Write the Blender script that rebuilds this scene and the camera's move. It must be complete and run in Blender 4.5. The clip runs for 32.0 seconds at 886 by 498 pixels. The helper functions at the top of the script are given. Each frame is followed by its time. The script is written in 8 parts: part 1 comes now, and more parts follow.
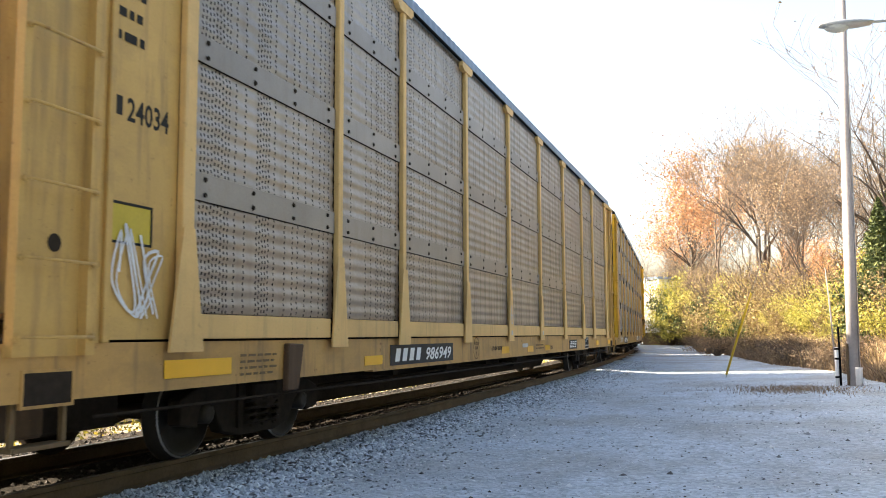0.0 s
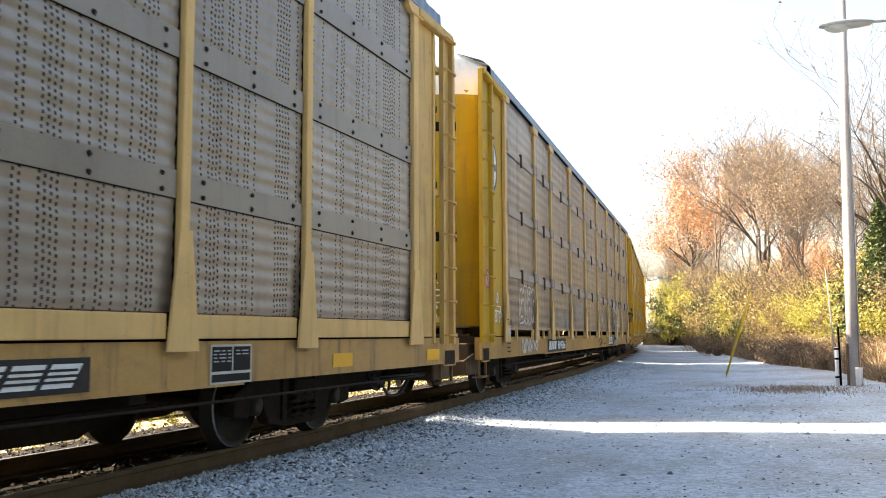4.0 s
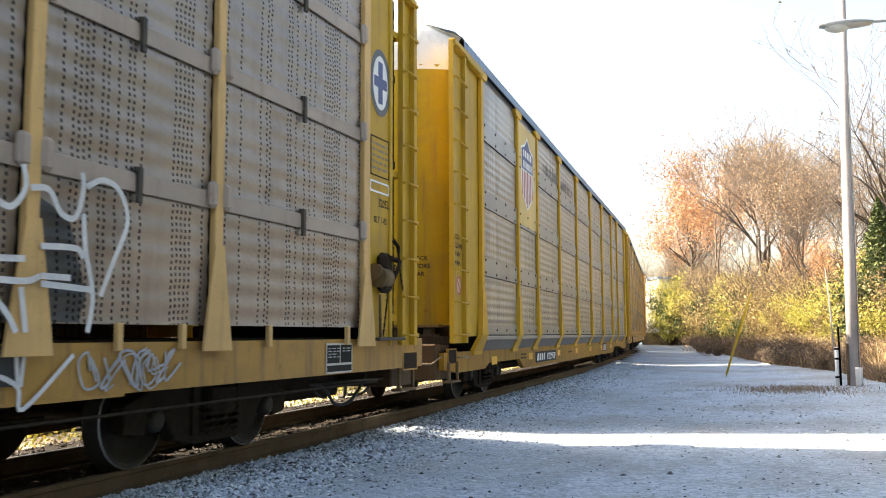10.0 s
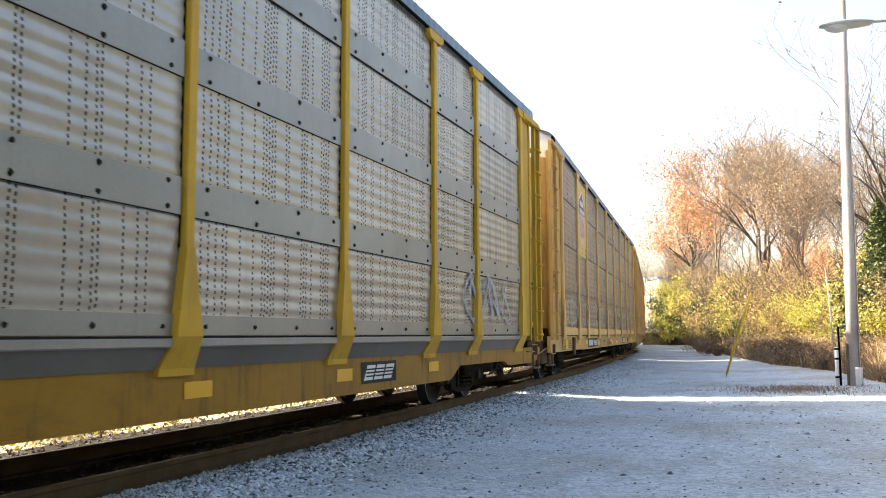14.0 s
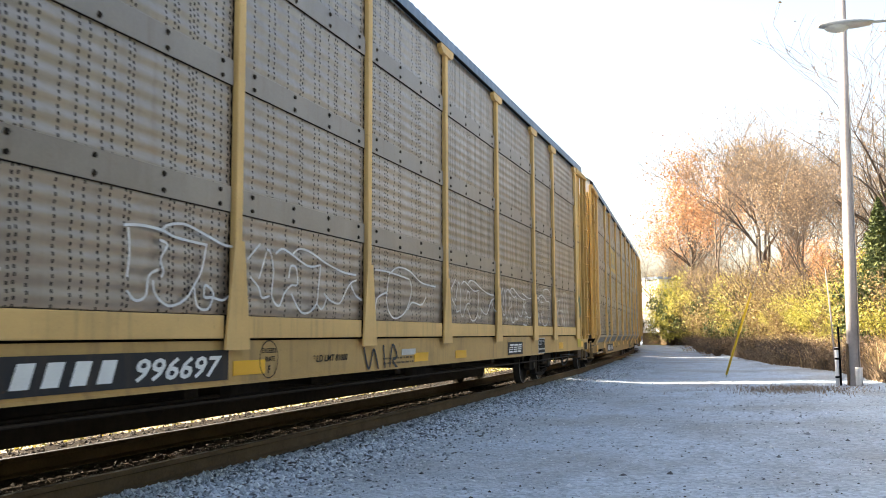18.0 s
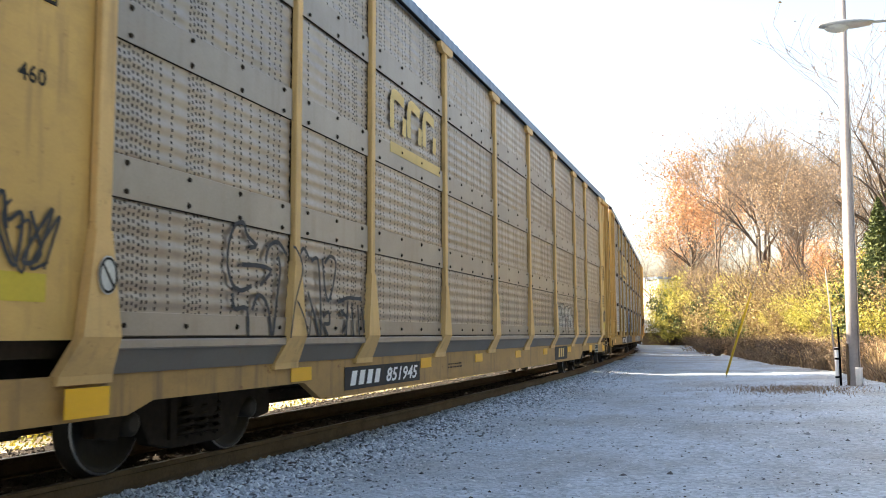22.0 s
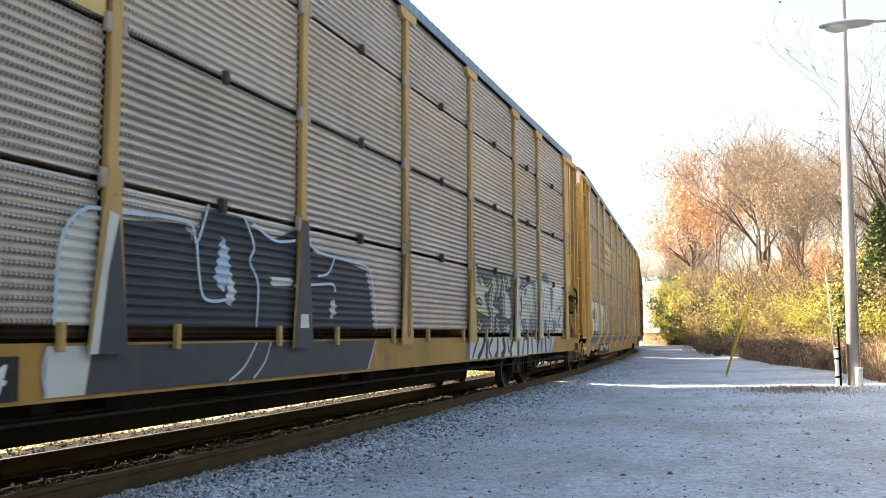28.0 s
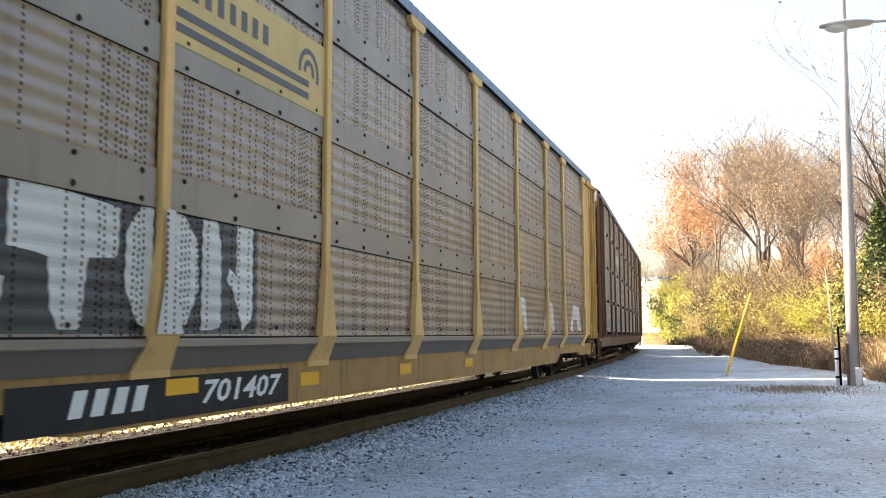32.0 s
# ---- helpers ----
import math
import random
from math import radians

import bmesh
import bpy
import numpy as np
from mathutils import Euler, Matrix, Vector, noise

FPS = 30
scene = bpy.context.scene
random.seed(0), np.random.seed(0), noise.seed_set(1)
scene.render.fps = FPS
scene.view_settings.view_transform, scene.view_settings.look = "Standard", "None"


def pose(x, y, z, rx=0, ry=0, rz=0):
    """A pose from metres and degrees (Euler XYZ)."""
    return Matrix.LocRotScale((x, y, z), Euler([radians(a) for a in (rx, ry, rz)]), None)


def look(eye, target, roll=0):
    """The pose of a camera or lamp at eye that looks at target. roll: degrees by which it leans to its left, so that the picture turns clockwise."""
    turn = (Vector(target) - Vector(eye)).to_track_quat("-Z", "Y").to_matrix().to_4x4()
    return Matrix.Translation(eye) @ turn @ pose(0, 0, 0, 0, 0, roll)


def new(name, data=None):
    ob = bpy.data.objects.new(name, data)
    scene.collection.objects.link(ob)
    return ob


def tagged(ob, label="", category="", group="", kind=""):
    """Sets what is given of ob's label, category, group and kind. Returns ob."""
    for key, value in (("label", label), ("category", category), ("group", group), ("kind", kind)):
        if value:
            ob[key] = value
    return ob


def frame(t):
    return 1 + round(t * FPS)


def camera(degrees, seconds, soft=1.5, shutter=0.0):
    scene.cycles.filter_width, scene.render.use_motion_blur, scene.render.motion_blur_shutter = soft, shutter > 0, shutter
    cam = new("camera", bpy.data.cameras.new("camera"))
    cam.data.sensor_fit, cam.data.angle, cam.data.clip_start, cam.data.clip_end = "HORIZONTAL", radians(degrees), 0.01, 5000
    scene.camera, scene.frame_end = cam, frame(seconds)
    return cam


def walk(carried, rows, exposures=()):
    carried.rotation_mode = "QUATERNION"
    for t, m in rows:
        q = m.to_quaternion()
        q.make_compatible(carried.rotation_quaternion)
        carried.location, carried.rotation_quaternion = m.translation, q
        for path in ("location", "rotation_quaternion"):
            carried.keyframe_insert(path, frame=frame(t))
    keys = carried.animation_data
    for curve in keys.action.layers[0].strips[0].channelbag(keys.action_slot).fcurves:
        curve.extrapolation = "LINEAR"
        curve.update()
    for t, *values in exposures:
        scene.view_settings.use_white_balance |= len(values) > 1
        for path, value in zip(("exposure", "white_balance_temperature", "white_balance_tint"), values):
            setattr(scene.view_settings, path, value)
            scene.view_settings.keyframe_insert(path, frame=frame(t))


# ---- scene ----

# ---- camera ----
cam = camera(52.84, 32.0, soft=0.95, shutter=0.15)
EYE = Matrix.Translation((0, 0, 1.128)) @ Euler((0, 0, radians(20.65))).to_matrix().to_4x4() \
    @ Euler((radians(90 + 5.48), 0, 0)).to_matrix().to_4x4() @ pose(0, 0, 0, 0, 0, -0.2)
walk(cam, [(0, EYE), (32, EYE)], exposures=[(0, 1.89, 7700, 11), (32, 1.89, 7700, 11)])

# ---- sky and sun ----
SUN_AZ, SUN_EL = (-0.9990, -0.045), radians(35)
world = bpy.data.worlds.new("sky")
scene.world = world
world.use_nodes = True
sky = world.node_tree.nodes.new("ShaderNodeTexSky")
sky.sky_type, sky.sun_disc = "NISHITA", False
sky.sun_elevation, sky.sun_rotation = SUN_EL, math.atan2(SUN_AZ[0], SUN_AZ[1])
sky.air_density, sky.dust_density, sky.ozone_density = 1.0, 4.0, 1.0
world.node_tree.nodes["Background"].inputs["Strength"].default_value = 0.15
world.node_tree.links.new(sky.outputs[0], world.node_tree.nodes["Background"].inputs["Color"])
sun = new("sun", bpy.data.lights.new("sun", "SUN"))
sun.data.energy, sun.data.angle, sun.data.color = 5.0, radians(0.55), (1.0, 0.93, 0.82)
sun.matrix_world = look((SUN_AZ[0] * 60, SUN_AZ[1] * 60, 60 * math.tan(SUN_EL)), (0, 0, 0))

# ---- track line: arc length s runs away from the camera, rail tops lie at z = 0 ----
STEP = 0.25
S_GRID = np.arange(-120, 300, STEP)
CURV = 0.00248 + 1.556e-5 * S_GRID - 7.608e-7 * S_GRID ** 2
CURV = np.where(S_GRID < -20, 0.0022, CURV)
CURV = np.where(S_GRID > 60, np.clip(0.0007 + (S_GRID - 60) * 0.0002, 0, 0.0045), CURV)
HEAD = np.cumsum(CURV) * STEP
ZERO = int(np.argmin(abs(S_GRID)))
HEAD -= HEAD[ZERO]
LINE_X, LINE_Y = np.cumsum(-np.sin(HEAD)) * STEP, np.cumsum(np.cos(HEAD)) * STEP
LINE_X, LINE_Y = LINE_X - LINE_X[ZERO] - 5.946, LINE_Y - LINE_Y[ZERO]
GROUND = -0.19


def on_track(s, side=0.0, z=0.0):
    """A point beside the centre line, side metres to the camera's side of it."""
    h = float(np.interp(s, S_GRID, HEAD))
    return Vector((float(np.interp(s, S_GRID, LINE_X)) + side * math.cos(h), float(np.interp(s, S_GRID, LINE_Y)) + side * math.sin(h), z))


# ---- materials ----
def nodes_of(name, rough=0.6, metal=0.0):
    m = bpy.data.materials.new(name)
    m.use_nodes = True
    nt = m.node_tree
    b = nt.nodes["Principled BSDF"]
    b.inputs["Roughness"].default_value, b.inputs["Metallic"].default_value = rough, metal
    return m, nt, b


def math_node(nt, op, a, b=None, c=None):
    n = nt.nodes.new("ShaderNodeMath")
    n.operation = op
    for i, v in enumerate((a, b, c)):
        if v is None:
            continue
        if isinstance(v, (int, float)):
            n.inputs[i].default_value = v
        else:
            nt.links.new(v, n.inputs[i])
    return n.outputs[0]


def coords(nt, scale=(1, 1, 1)):
    c = nt.nodes.new("ShaderNodeTexCoord")
    mp = nt.nodes.new("ShaderNodeMapping")
    mp.inputs["Scale"].default_value = scale
    nt.links.new(c.outputs["Object"], mp.inputs["Vector"])
    return mp.outputs[0]


def noise_of(nt, vec, scale, detail=4.0, rough=0.6):
    n = nt.nodes.new("ShaderNodeTexNoise")
    n.inputs["Scale"].default_value, n.inputs["Detail"].default_value, n.inputs["Roughness"].default_value = scale, detail, rough
    nt.links.new(vec, n.inputs["Vector"])
    return n.outputs["Fac"]


def ramp(nt, fac, stops):
    r = nt.nodes.new("ShaderNodeValToRGB")
    els = r.color_ramp.elements
    while len(els) < len(stops):
        els.new(0.5)
    for e, (p, c) in zip(els, stops):
        e.position, e.color = p, (*c, 1)
    nt.links.new(fac, r.inputs[0])
    return r.outputs[0]


def blend(nt, fac, a, b, mode="MIX"):
    n = nt.nodes.new("ShaderNodeMix")
    n.data_type, n.blend_type = "RGBA", mode
    for sock, v in ((n.inputs[0], fac), (n.inputs[6], a), (n.inputs[7], b)):
        if isinstance(v, (int, float)):
            sock.default_value = v
        elif isinstance(v, tuple):
            sock.default_value = (*v, 1)
        else:
            nt.links.new(v, sock)
    return n.outputs[2]


def bump(nt, b, height, strength, dist=0.01):
    n = nt.nodes.new("ShaderNodeBump")
    n.inputs["Strength"].default_value, n.inputs["Distance"].default_value = strength, dist
    nt.links.new(height, n.inputs["Height"])
    nt.links.new(n.outputs[0], b.inputs["Normal"])


def paint(name, col, dirt=(0.16, 0.10, 0.06), rust=(0.20, 0.08, 0.03), wear=0.5, rough=0.55, metal=0.0, gloss=0.3):
    """Weathered paint: faded patches, vertical dirt streaks, specks of rust."""
    m, nt, b = nodes_of(name, rough, metal)
    b.inputs["Specular IOR Level"].default_value = gloss
    base = coords(nt)
    tall = coords(nt, (5, 5, 0.5))
    big = noise_of(nt, base, 0.9, 3)
    fine = noise_of(nt, base, 45, 3)
    streak = noise_of(nt, tall, 1.6, 5)
    c = ramp(nt, big, [(0.3, tuple(v * 0.88 for v in col)), (0.7, tuple(min(1, v * 1.1) for v in col))])
    s = ramp(nt, streak, [(0.52, (0, 0, 0)), (0.78, (wear, wear, wear))])
    c = blend(nt, s, c, dirt)
    spots = ramp(nt, noise_of(nt, base, 7, 6, 0.7), [(0.63, (0, 0, 0)), (0.72, (wear, wear, wear))])
    c = blend(nt, spots, c, rust)
    smear = ramp(nt, noise_of(nt, coords(nt, (1.3, 1.3, 2.6)), 1.1, 7, 0.65), [(0.50, (0, 0, 0)), (0.66, (wear * 0.55,) * 3)])
    c = blend(nt, smear, c, tuple(0.55 * v + 0.45 * q for v, q in zip(dirt, col)), "MIX")
    chips = ramp(nt, noise_of(nt, base, 26, 3, 0.6), [(0.69, (0, 0, 0)), (0.72, (wear * 0.8,) * 3)])
    c = blend(nt, chips, c, rust)
    c = blend(nt, 0.12, c, fine, "OVERLAY")
    nt.links.new(c, b.inputs["Base Color"])
    bump(nt, b, fine, 0.12, 0.004)
    return m


def plain(name, col, rough=0.6, metal=0.0, scale=20.0, amount=0.25, bumps=0.2, gloss=0.5):
    m, nt, b = nodes_of(name, rough, metal)
    b.inputs["Specular IOR Level"].default_value = gloss
    v = coords(nt)
    f = noise_of(nt, v, scale, 5)
    g = noise_of(nt, v, scale * 0.08, 3)
    lo, hi = tuple(x * (1 - amount) for x in col), tuple(min(1, x * (1 + amount)) for x in col)
    c = blend(nt, 0.5, ramp(nt, f, [(0.3, lo), (0.7, hi)]), ramp(nt, g, [(0.35, lo), (0.65, hi)]))
    nt.links.new(c, b.inputs["Base Color"])
    bump(nt, b, f, bumps, 0.005)
    return m


def perforated(name, col, tint, pitch=0.054, row=0.050, keep=0.56, rough=0.38, metal=0.66, dirt=0.4, stagger=7.0, wander=0.05):
    """Sheet steel with uneven columns of punched holes, dulled and streaked."""
    m, nt, b = nodes_of(name, rough, metal)
    v = coords(nt)
    sep = nt.nodes.new("ShaderNodeSeparateXYZ")
    nt.links.new(v, sep.inputs[0])
    sway = noise_of(nt, coords(nt, (0.5, 0.5, 1.6)), 1.0, 2)
    x, z = math_node(nt, "ADD", sep.outputs[0], math_node(nt, "MULTIPLY", sway, wander)), sep.outputs[2]
    col_at = math_node(nt, "DIVIDE", math_node(nt, "ADD", x, 100 * pitch), pitch)
    chance = nt.nodes.new("ShaderNodeTexWhiteNoise")
    chance.noise_dimensions = "1D"
    nt.links.new(math_node(nt, "FLOOR", col_at), chance.inputs["W"])

    def dot(f, half):
        return math_node(nt, "LESS_THAN", math_node(nt, "ABSOLUTE", math_node(nt, "SUBTRACT", f, 0.5)), half)

    row_at = math_node(nt, "ADD", math_node(nt, "DIVIDE", z, row), math_node(nt, "MULTIPLY", chance.outputs["Value"], stagger))
    holes = math_node(nt, "MULTIPLY", dot(math_node(nt, "FRACT", col_at), 0.19), dot(math_node(nt, "FRACT", row_at), 0.26))
    holes = math_node(nt, "MULTIPLY", holes, math_node(nt, "GREATER_THAN", chance.outputs["Value"], keep))
    big, tall = noise_of(nt, v, 0.7, 4), noise_of(nt, coords(nt, (4, 4, 0.35)), 1.3, 5)
    obj = nt.nodes.new("ShaderNodeObjectInfo")
    c = ramp(nt, big, [(0.3, col), (0.7, tint)])
    c = blend(nt, math_node(nt, "MULTIPLY", obj.outputs["Random"], 0.35), c, tuple(k * 0.72 for k in col))
    c = blend(nt, ramp(nt, tall, [(0.5, (0, 0, 0)), (0.8, (dirt, dirt, dirt))]), c, (0.13, 0.09, 0.07))
    c = blend(nt, holes, c, (0.012, 0.012, 0.014))
    nt.links.new(c, b.inputs["Base Color"])
    h = math_node(nt, "ADD", math_node(nt, "MULTIPLY", noise_of(nt, v, 60, 2), 0.03), noise_of(nt, coords(nt, (1, 1, 2.2)), 1.7, 3))
    bump(nt, b, h, 0.42, 0.035)
    grime = ramp(nt, noise_of(nt, v, 14, 5, 0.7), [(0.35, (rough * 0.8,) * 3), (0.75, (min(1, rough * 1.6),) * 3)])
    nt.links.new(grime, b.inputs["Roughness"])
    nt.links.new(math_node(nt, "MULTIPLY", math_node(nt, "SUBTRACT", 1.0, holes), metal), b.inputs["Metallic"])
    nt.links.new(math_node(nt, "MULTIPLY", math_node(nt, "SUBTRACT", 1.0, holes), 0.5), b.inputs["Specular IOR Level"])
    return m


CREAM = paint("cream_paint", (0.575, 0.352, 0.115), wear=0.65)
POST_CREAM = paint("pale_cream_paint", (0.73, 0.458, 0.179), wear=0.4)
POST_TAN = paint("pale_tan_paint", (0.67, 0.42, 0.168), wear=0.5)
POST_YELLOW = paint("bright_yellow_paint", (0.62, 0.345, 0.028), wear=0.4)
CREAM_SILL = paint("dirty_cream_paint", (0.50, 0.285, 0.095), wear=0.95)
DOOR_CREAM = paint("dull_cream_paint", (0.41, 0.315, 0.135), wear=0.75)
YELLOW = paint("yellow_paint", (0.50, 0.295, 0.022), wear=0.5)
YELLOW_SILL = paint("dirty_yellow_paint", (0.36, 0.175, 0.014), wear=0.95, dirt=(0.10, 0.05, 0.02))
DOOR_YELLOW = paint("dull_yellow_paint", (0.40, 0.285, 0.013), wear=0.75)
OCHRE = paint("faded_yellow_paint", (0.43, 0.235, 0.058), wear=0.9)
TAN = paint("tan_paint", (0.524, 0.323, 0.118), wear=0.5)
TAN_SILL = paint("dirty_tan_paint", (0.41, 0.235, 0.08), wear=1.0)
BROWN = paint("brown_paint", (0.13, 0.065, 0.04), wear=0.5)
DOOR_BROWN = paint("dull_brown_paint", (0.10, 0.05, 0.032), wear=0.5)
RUST_BROWN = paint("rusty_brown_sill_paint", (0.075, 0.047, 0.028), wear=0.9, gloss=0.15)
RUST = paint("rusty_steel", (0.085, 0.05, 0.03), wear=0.8, gloss=0.1)
GRIME = paint("grimy_cream_paint", (0.15, 0.10, 0.05), wear=0.9, gloss=0.15)
GREY_PAINT = paint("grey_paint", (0.075, 0.066, 0.056), wear=0.4, gloss=0.1)
PERF_A = perforated("perforated_steel", (0.275, 0.235, 0.204), (0.345, 0.296, 0.257))
PERF_B = perforated("dusty_perforated_steel", (0.272, 0.224, 0.190), (0.355, 0.292, 0.248), keep=0.52)
PERF_C = perforated("bright_galvanised_perforated_steel", (0.375, 0.346, 0.315), (0.46, 0.426, 0.39), metal=0.72, rough=0.35, dirt=0.2)
PERF_E = perforated("grey_galvanised_perforated_steel", (0.305, 0.256, 0.211), (0.38, 0.32, 0.266), dirt=0.3)
RIB_F = perforated("ribbed_steel", (0.60, 0.53, 0.465), (0.72, 0.64, 0.565), pitch=0.042, row=0.074, keep=-1.0, rough=0.40, metal=0.5, dirt=0.35, stagger=0.0, wander=0.0)
BAND_E = paint("pale_steel_band", (0.315, 0.268, 0.223), wear=0.3, metal=0.4, rough=0.42)
BAND_A = paint("grey_steel_band", (0.262, 0.226, 0.198), wear=0.3, metal=0.4, rough=0.42)
BAND_B = paint("pinkish_grey_steel_band", (0.39, 0.315, 0.265), wear=0.3)
BAND_C = paint("galvanised_band", (0.30, 0.29, 0.275), wear=0.15, metal=0.45, rough=0.40)
ROOF = plain("weathered_blue_grey_roof", (0.15, 0.205, 0.28), 0.5, 0.3, 6, 0.3)
WHITE = paint("white_paint", (0.75, 0.74, 0.70), wear=0.3)
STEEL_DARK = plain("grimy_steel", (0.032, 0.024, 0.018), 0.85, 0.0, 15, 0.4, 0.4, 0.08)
WHEEL = plain("wheel_steel", (0.04, 0.033, 0.027), 0.6, 0.2, 25, 0.3, 0.2, 0.2)
RIM = plain("worn_wheel_rim", (0.42, 0.40, 0.37), 0.4, 0.9, 30, 0.15)
TREAD = plain("polished_steel", (0.10, 0.09, 0.08), 0.5, 0.8, 30, 0.15)
RAIL_WEB = plain("rusty_rail", (0.13, 0.09, 0.056), 0.85, 0.0, 40, 0.3, 0.4, 0.1)
TIE = plain("old_sleeper_wood", (0.055, 0.044, 0.034), 0.9, 0, 30, 0.4, 0.6, 0.1)
REFLECT = plain("yellow_reflector", (0.85, 0.43, 0.008), 0.3, 0, 60, 0.05)
STENCIL_FADED = plain("faded_dark_lettering", (0.10, 0.095, 0.09), 0.6, 0, 30, 0.3)
STENCIL_DARK = plain("black_stencil", (0.03, 0.028, 0.025), 0.7, 0, 60, 0.2, 0.2, 0.1)
STENCIL_PALE = plain("worn_white_label", (0.55, 0.53, 0.48), 0.6, 0, 40, 0.2)
STENCIL_WHITE = plain("white_stencil", (0.78, 0.78, 0.76), 0.6, 0, 60, 0.1)
PLATE_DARK = paint("charcoal_patch", (0.035, 0.035, 0.037), wear=0.25, gloss=0.1)
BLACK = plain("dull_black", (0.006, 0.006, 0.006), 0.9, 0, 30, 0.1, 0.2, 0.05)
SKIRT = paint("dark_grey_skirt", (0.16, 0.142, 0.122), wear=0.35)
RUBBER = plain("hose_rubber", (0.02, 0.02, 0.02), 0.7, 0, 40, 0.2)
CHROME = plain("galvanised_rung", (0.22, 0.18, 0.12), 0.5, 0.3, 40, 0.2)


# ---- mesh helpers ----
def part(name, bm, material, parent, label="", kind=""):
    """Links a bmesh (or a mesh) as one mesh object under a thing or a part."""
    if isinstance(bm, bmesh.types.BMesh):
        me = bpy.data.meshes.new(name)
        bm.to_mesh(me)
        bm.free()
        me.materials.append(material)
    else:
        me = bm
        if not me.materials:
            me.materials.append(material)
    ob = new(name, me)
    if me.materials[0] != material:
        ob.material_slots[0].link = "OBJECT"
        ob.material_slots[0].material = material
    ob.parent = parent
    return tagged(ob, label=label, kind=kind)


def box(bm, x0, x1, y0, y1, z0, z1):
    v = [bm.verts.new(p) for p in ((x0, y0, z0), (x1, y0, z0), (x1, y1, z0), (x0, y1, z0), (x0, y0, z1), (x1, y0, z1), (x1, y1, z1), (x0, y1, z1))]
    for f in ((3, 2, 1, 0), (4, 5, 6, 7), (0, 1, 5, 4), (1, 2, 6, 5), (2, 3, 7, 6), (3, 0, 4, 7)):
        bm.faces.new([v[i] for i in f])
    return bm


def boxes(*dims):
    bm = bmesh.new()
    for d in dims:
        box(bm, *d)
    return bm


def soft(bm, w=0.006):
    bmesh.ops.bevel(bm, geom=list(bm.edges), offset=w, segments=1, affect="EDGES", profile=0.5)
    return bm


def prism(bm, outline, y0, y1):
    """Extrudes an (x, z) outline across y."""
    a, b = [bm.verts.new((x, y0, z)) for x, z in outline], [bm.verts.new((x, y1, z)) for x, z in outline]
    n = len(a)
    fs = [bm.faces.new(a), bm.faces.new(b[::-1])]
    for i in range(n):
        fs.append(bm.faces.new((a[i], b[i], b[(i + 1) % n], a[(i + 1) % n])))
    bmesh.ops.recalc_face_normals(bm, faces=fs)
    return bm


def tube(bm, path, r, sides=6, closed=True):
    rings = []
    pts = [Vector(p) for p in path]
    for i, p in enumerate(pts):
        d = (pts[min(i + 1, len(pts) - 1)] - pts[max(i - 1, 0)]).normalized()
        q = d.to_track_quat("Z", "Y")
        rr = r[i] if isinstance(r, (list, tuple)) else r
        rings.append([bm.verts.new(p + q @ Vector((rr * math.cos(2 * math.pi * k / sides), rr * math.sin(2 * math.pi * k / sides), 0))) for k in range(sides)])
    for a, b in zip(rings, rings[1:]):
        for k in range(sides):
            f = bm.faces.new((a[k], a[(k + 1) % sides], b[(k + 1) % sides], b[k]))
            f.smooth = sides > 4
    if closed:
        bm.faces.new(rings[0][::-1])
        bm.faces.new(rings[-1])
    return bm


def lathe(bm, profile, sides=28, axis_y=True):
    """Turns (radius, along) pairs round the y axis."""
    rings = [[bm.verts.new((r * math.cos(2 * math.pi * k / sides), y, r * math.sin(2 * math.pi * k / sides))) for k in range(sides)] for r, y in profile]
    fs = []
    for a, b in zip(rings, rings[1:]):
        for k in range(sides):
            f = bm.faces.new((a[k], a[(k + 1) % sides], b[(k + 1) % sides], b[k]))
            f.smooth = True
            fs.append(f)
    fs += [bm.faces.new(rings[0]), bm.faces.new(rings[-1])]
    bmesh.ops.recalc_face_normals(bm, faces=fs)
    return bm


MESHES = {}


def cached(key, maker):
    """One mesh for alike parts on all cars."""
    if key not in MESHES:
        bm = maker()
        me = bpy.data.meshes.new(key)
        bm.to_mesh(me)
        bm.free()
        MESHES[key] = me
    return MESHES[key]


# ---- ground, track ----
def sheet(name, xs, ys, height, material, label, kind="structure"):
    """A ground sheet from rows of x and y, with its height from a function."""
    gx, gy = np.meshgrid(xs, ys)
    gz = np.array([[height(x, y) for x in xs] for y in ys])
    nx, ny = len(xs), len(ys)
    verts = np.stack([gx.ravel(), gy.ravel(), gz.ravel()], 1)
    faces = [(j * nx + i, j * nx + i + 1, (j + 1) * nx + i + 1, (j + 1) * nx + i) for j in range(ny - 1) for i in range(nx - 1)]
    me = bpy.data.meshes.new(name)
    me.from_pydata(verts.tolist(), [], faces)
    me.polygons.foreach_set("use_smooth", [True] * len(faces))
    me.materials.append(material)
    return tagged(new(name, me), label, name.replace("_", " "), kind=kind)


def track_side(x, y):
    """Roughly how far a point lies to the camera's side of the centre line."""
    return x - float(np.interp(y, LINE_Y[S_GRID < 150], LINE_X[S_GRID < 150]))


def lot_edge(y):
    """x at which the gravel ends and the brush begins."""
    return float(np.interp(y, [-40, 10, 23, 29, 32, 39, 56, 100, 160, 400], [16, 6.0, 2.35, 1.8, 1.4, -0.5, -3.0, -9.5, -19.0, -80]))


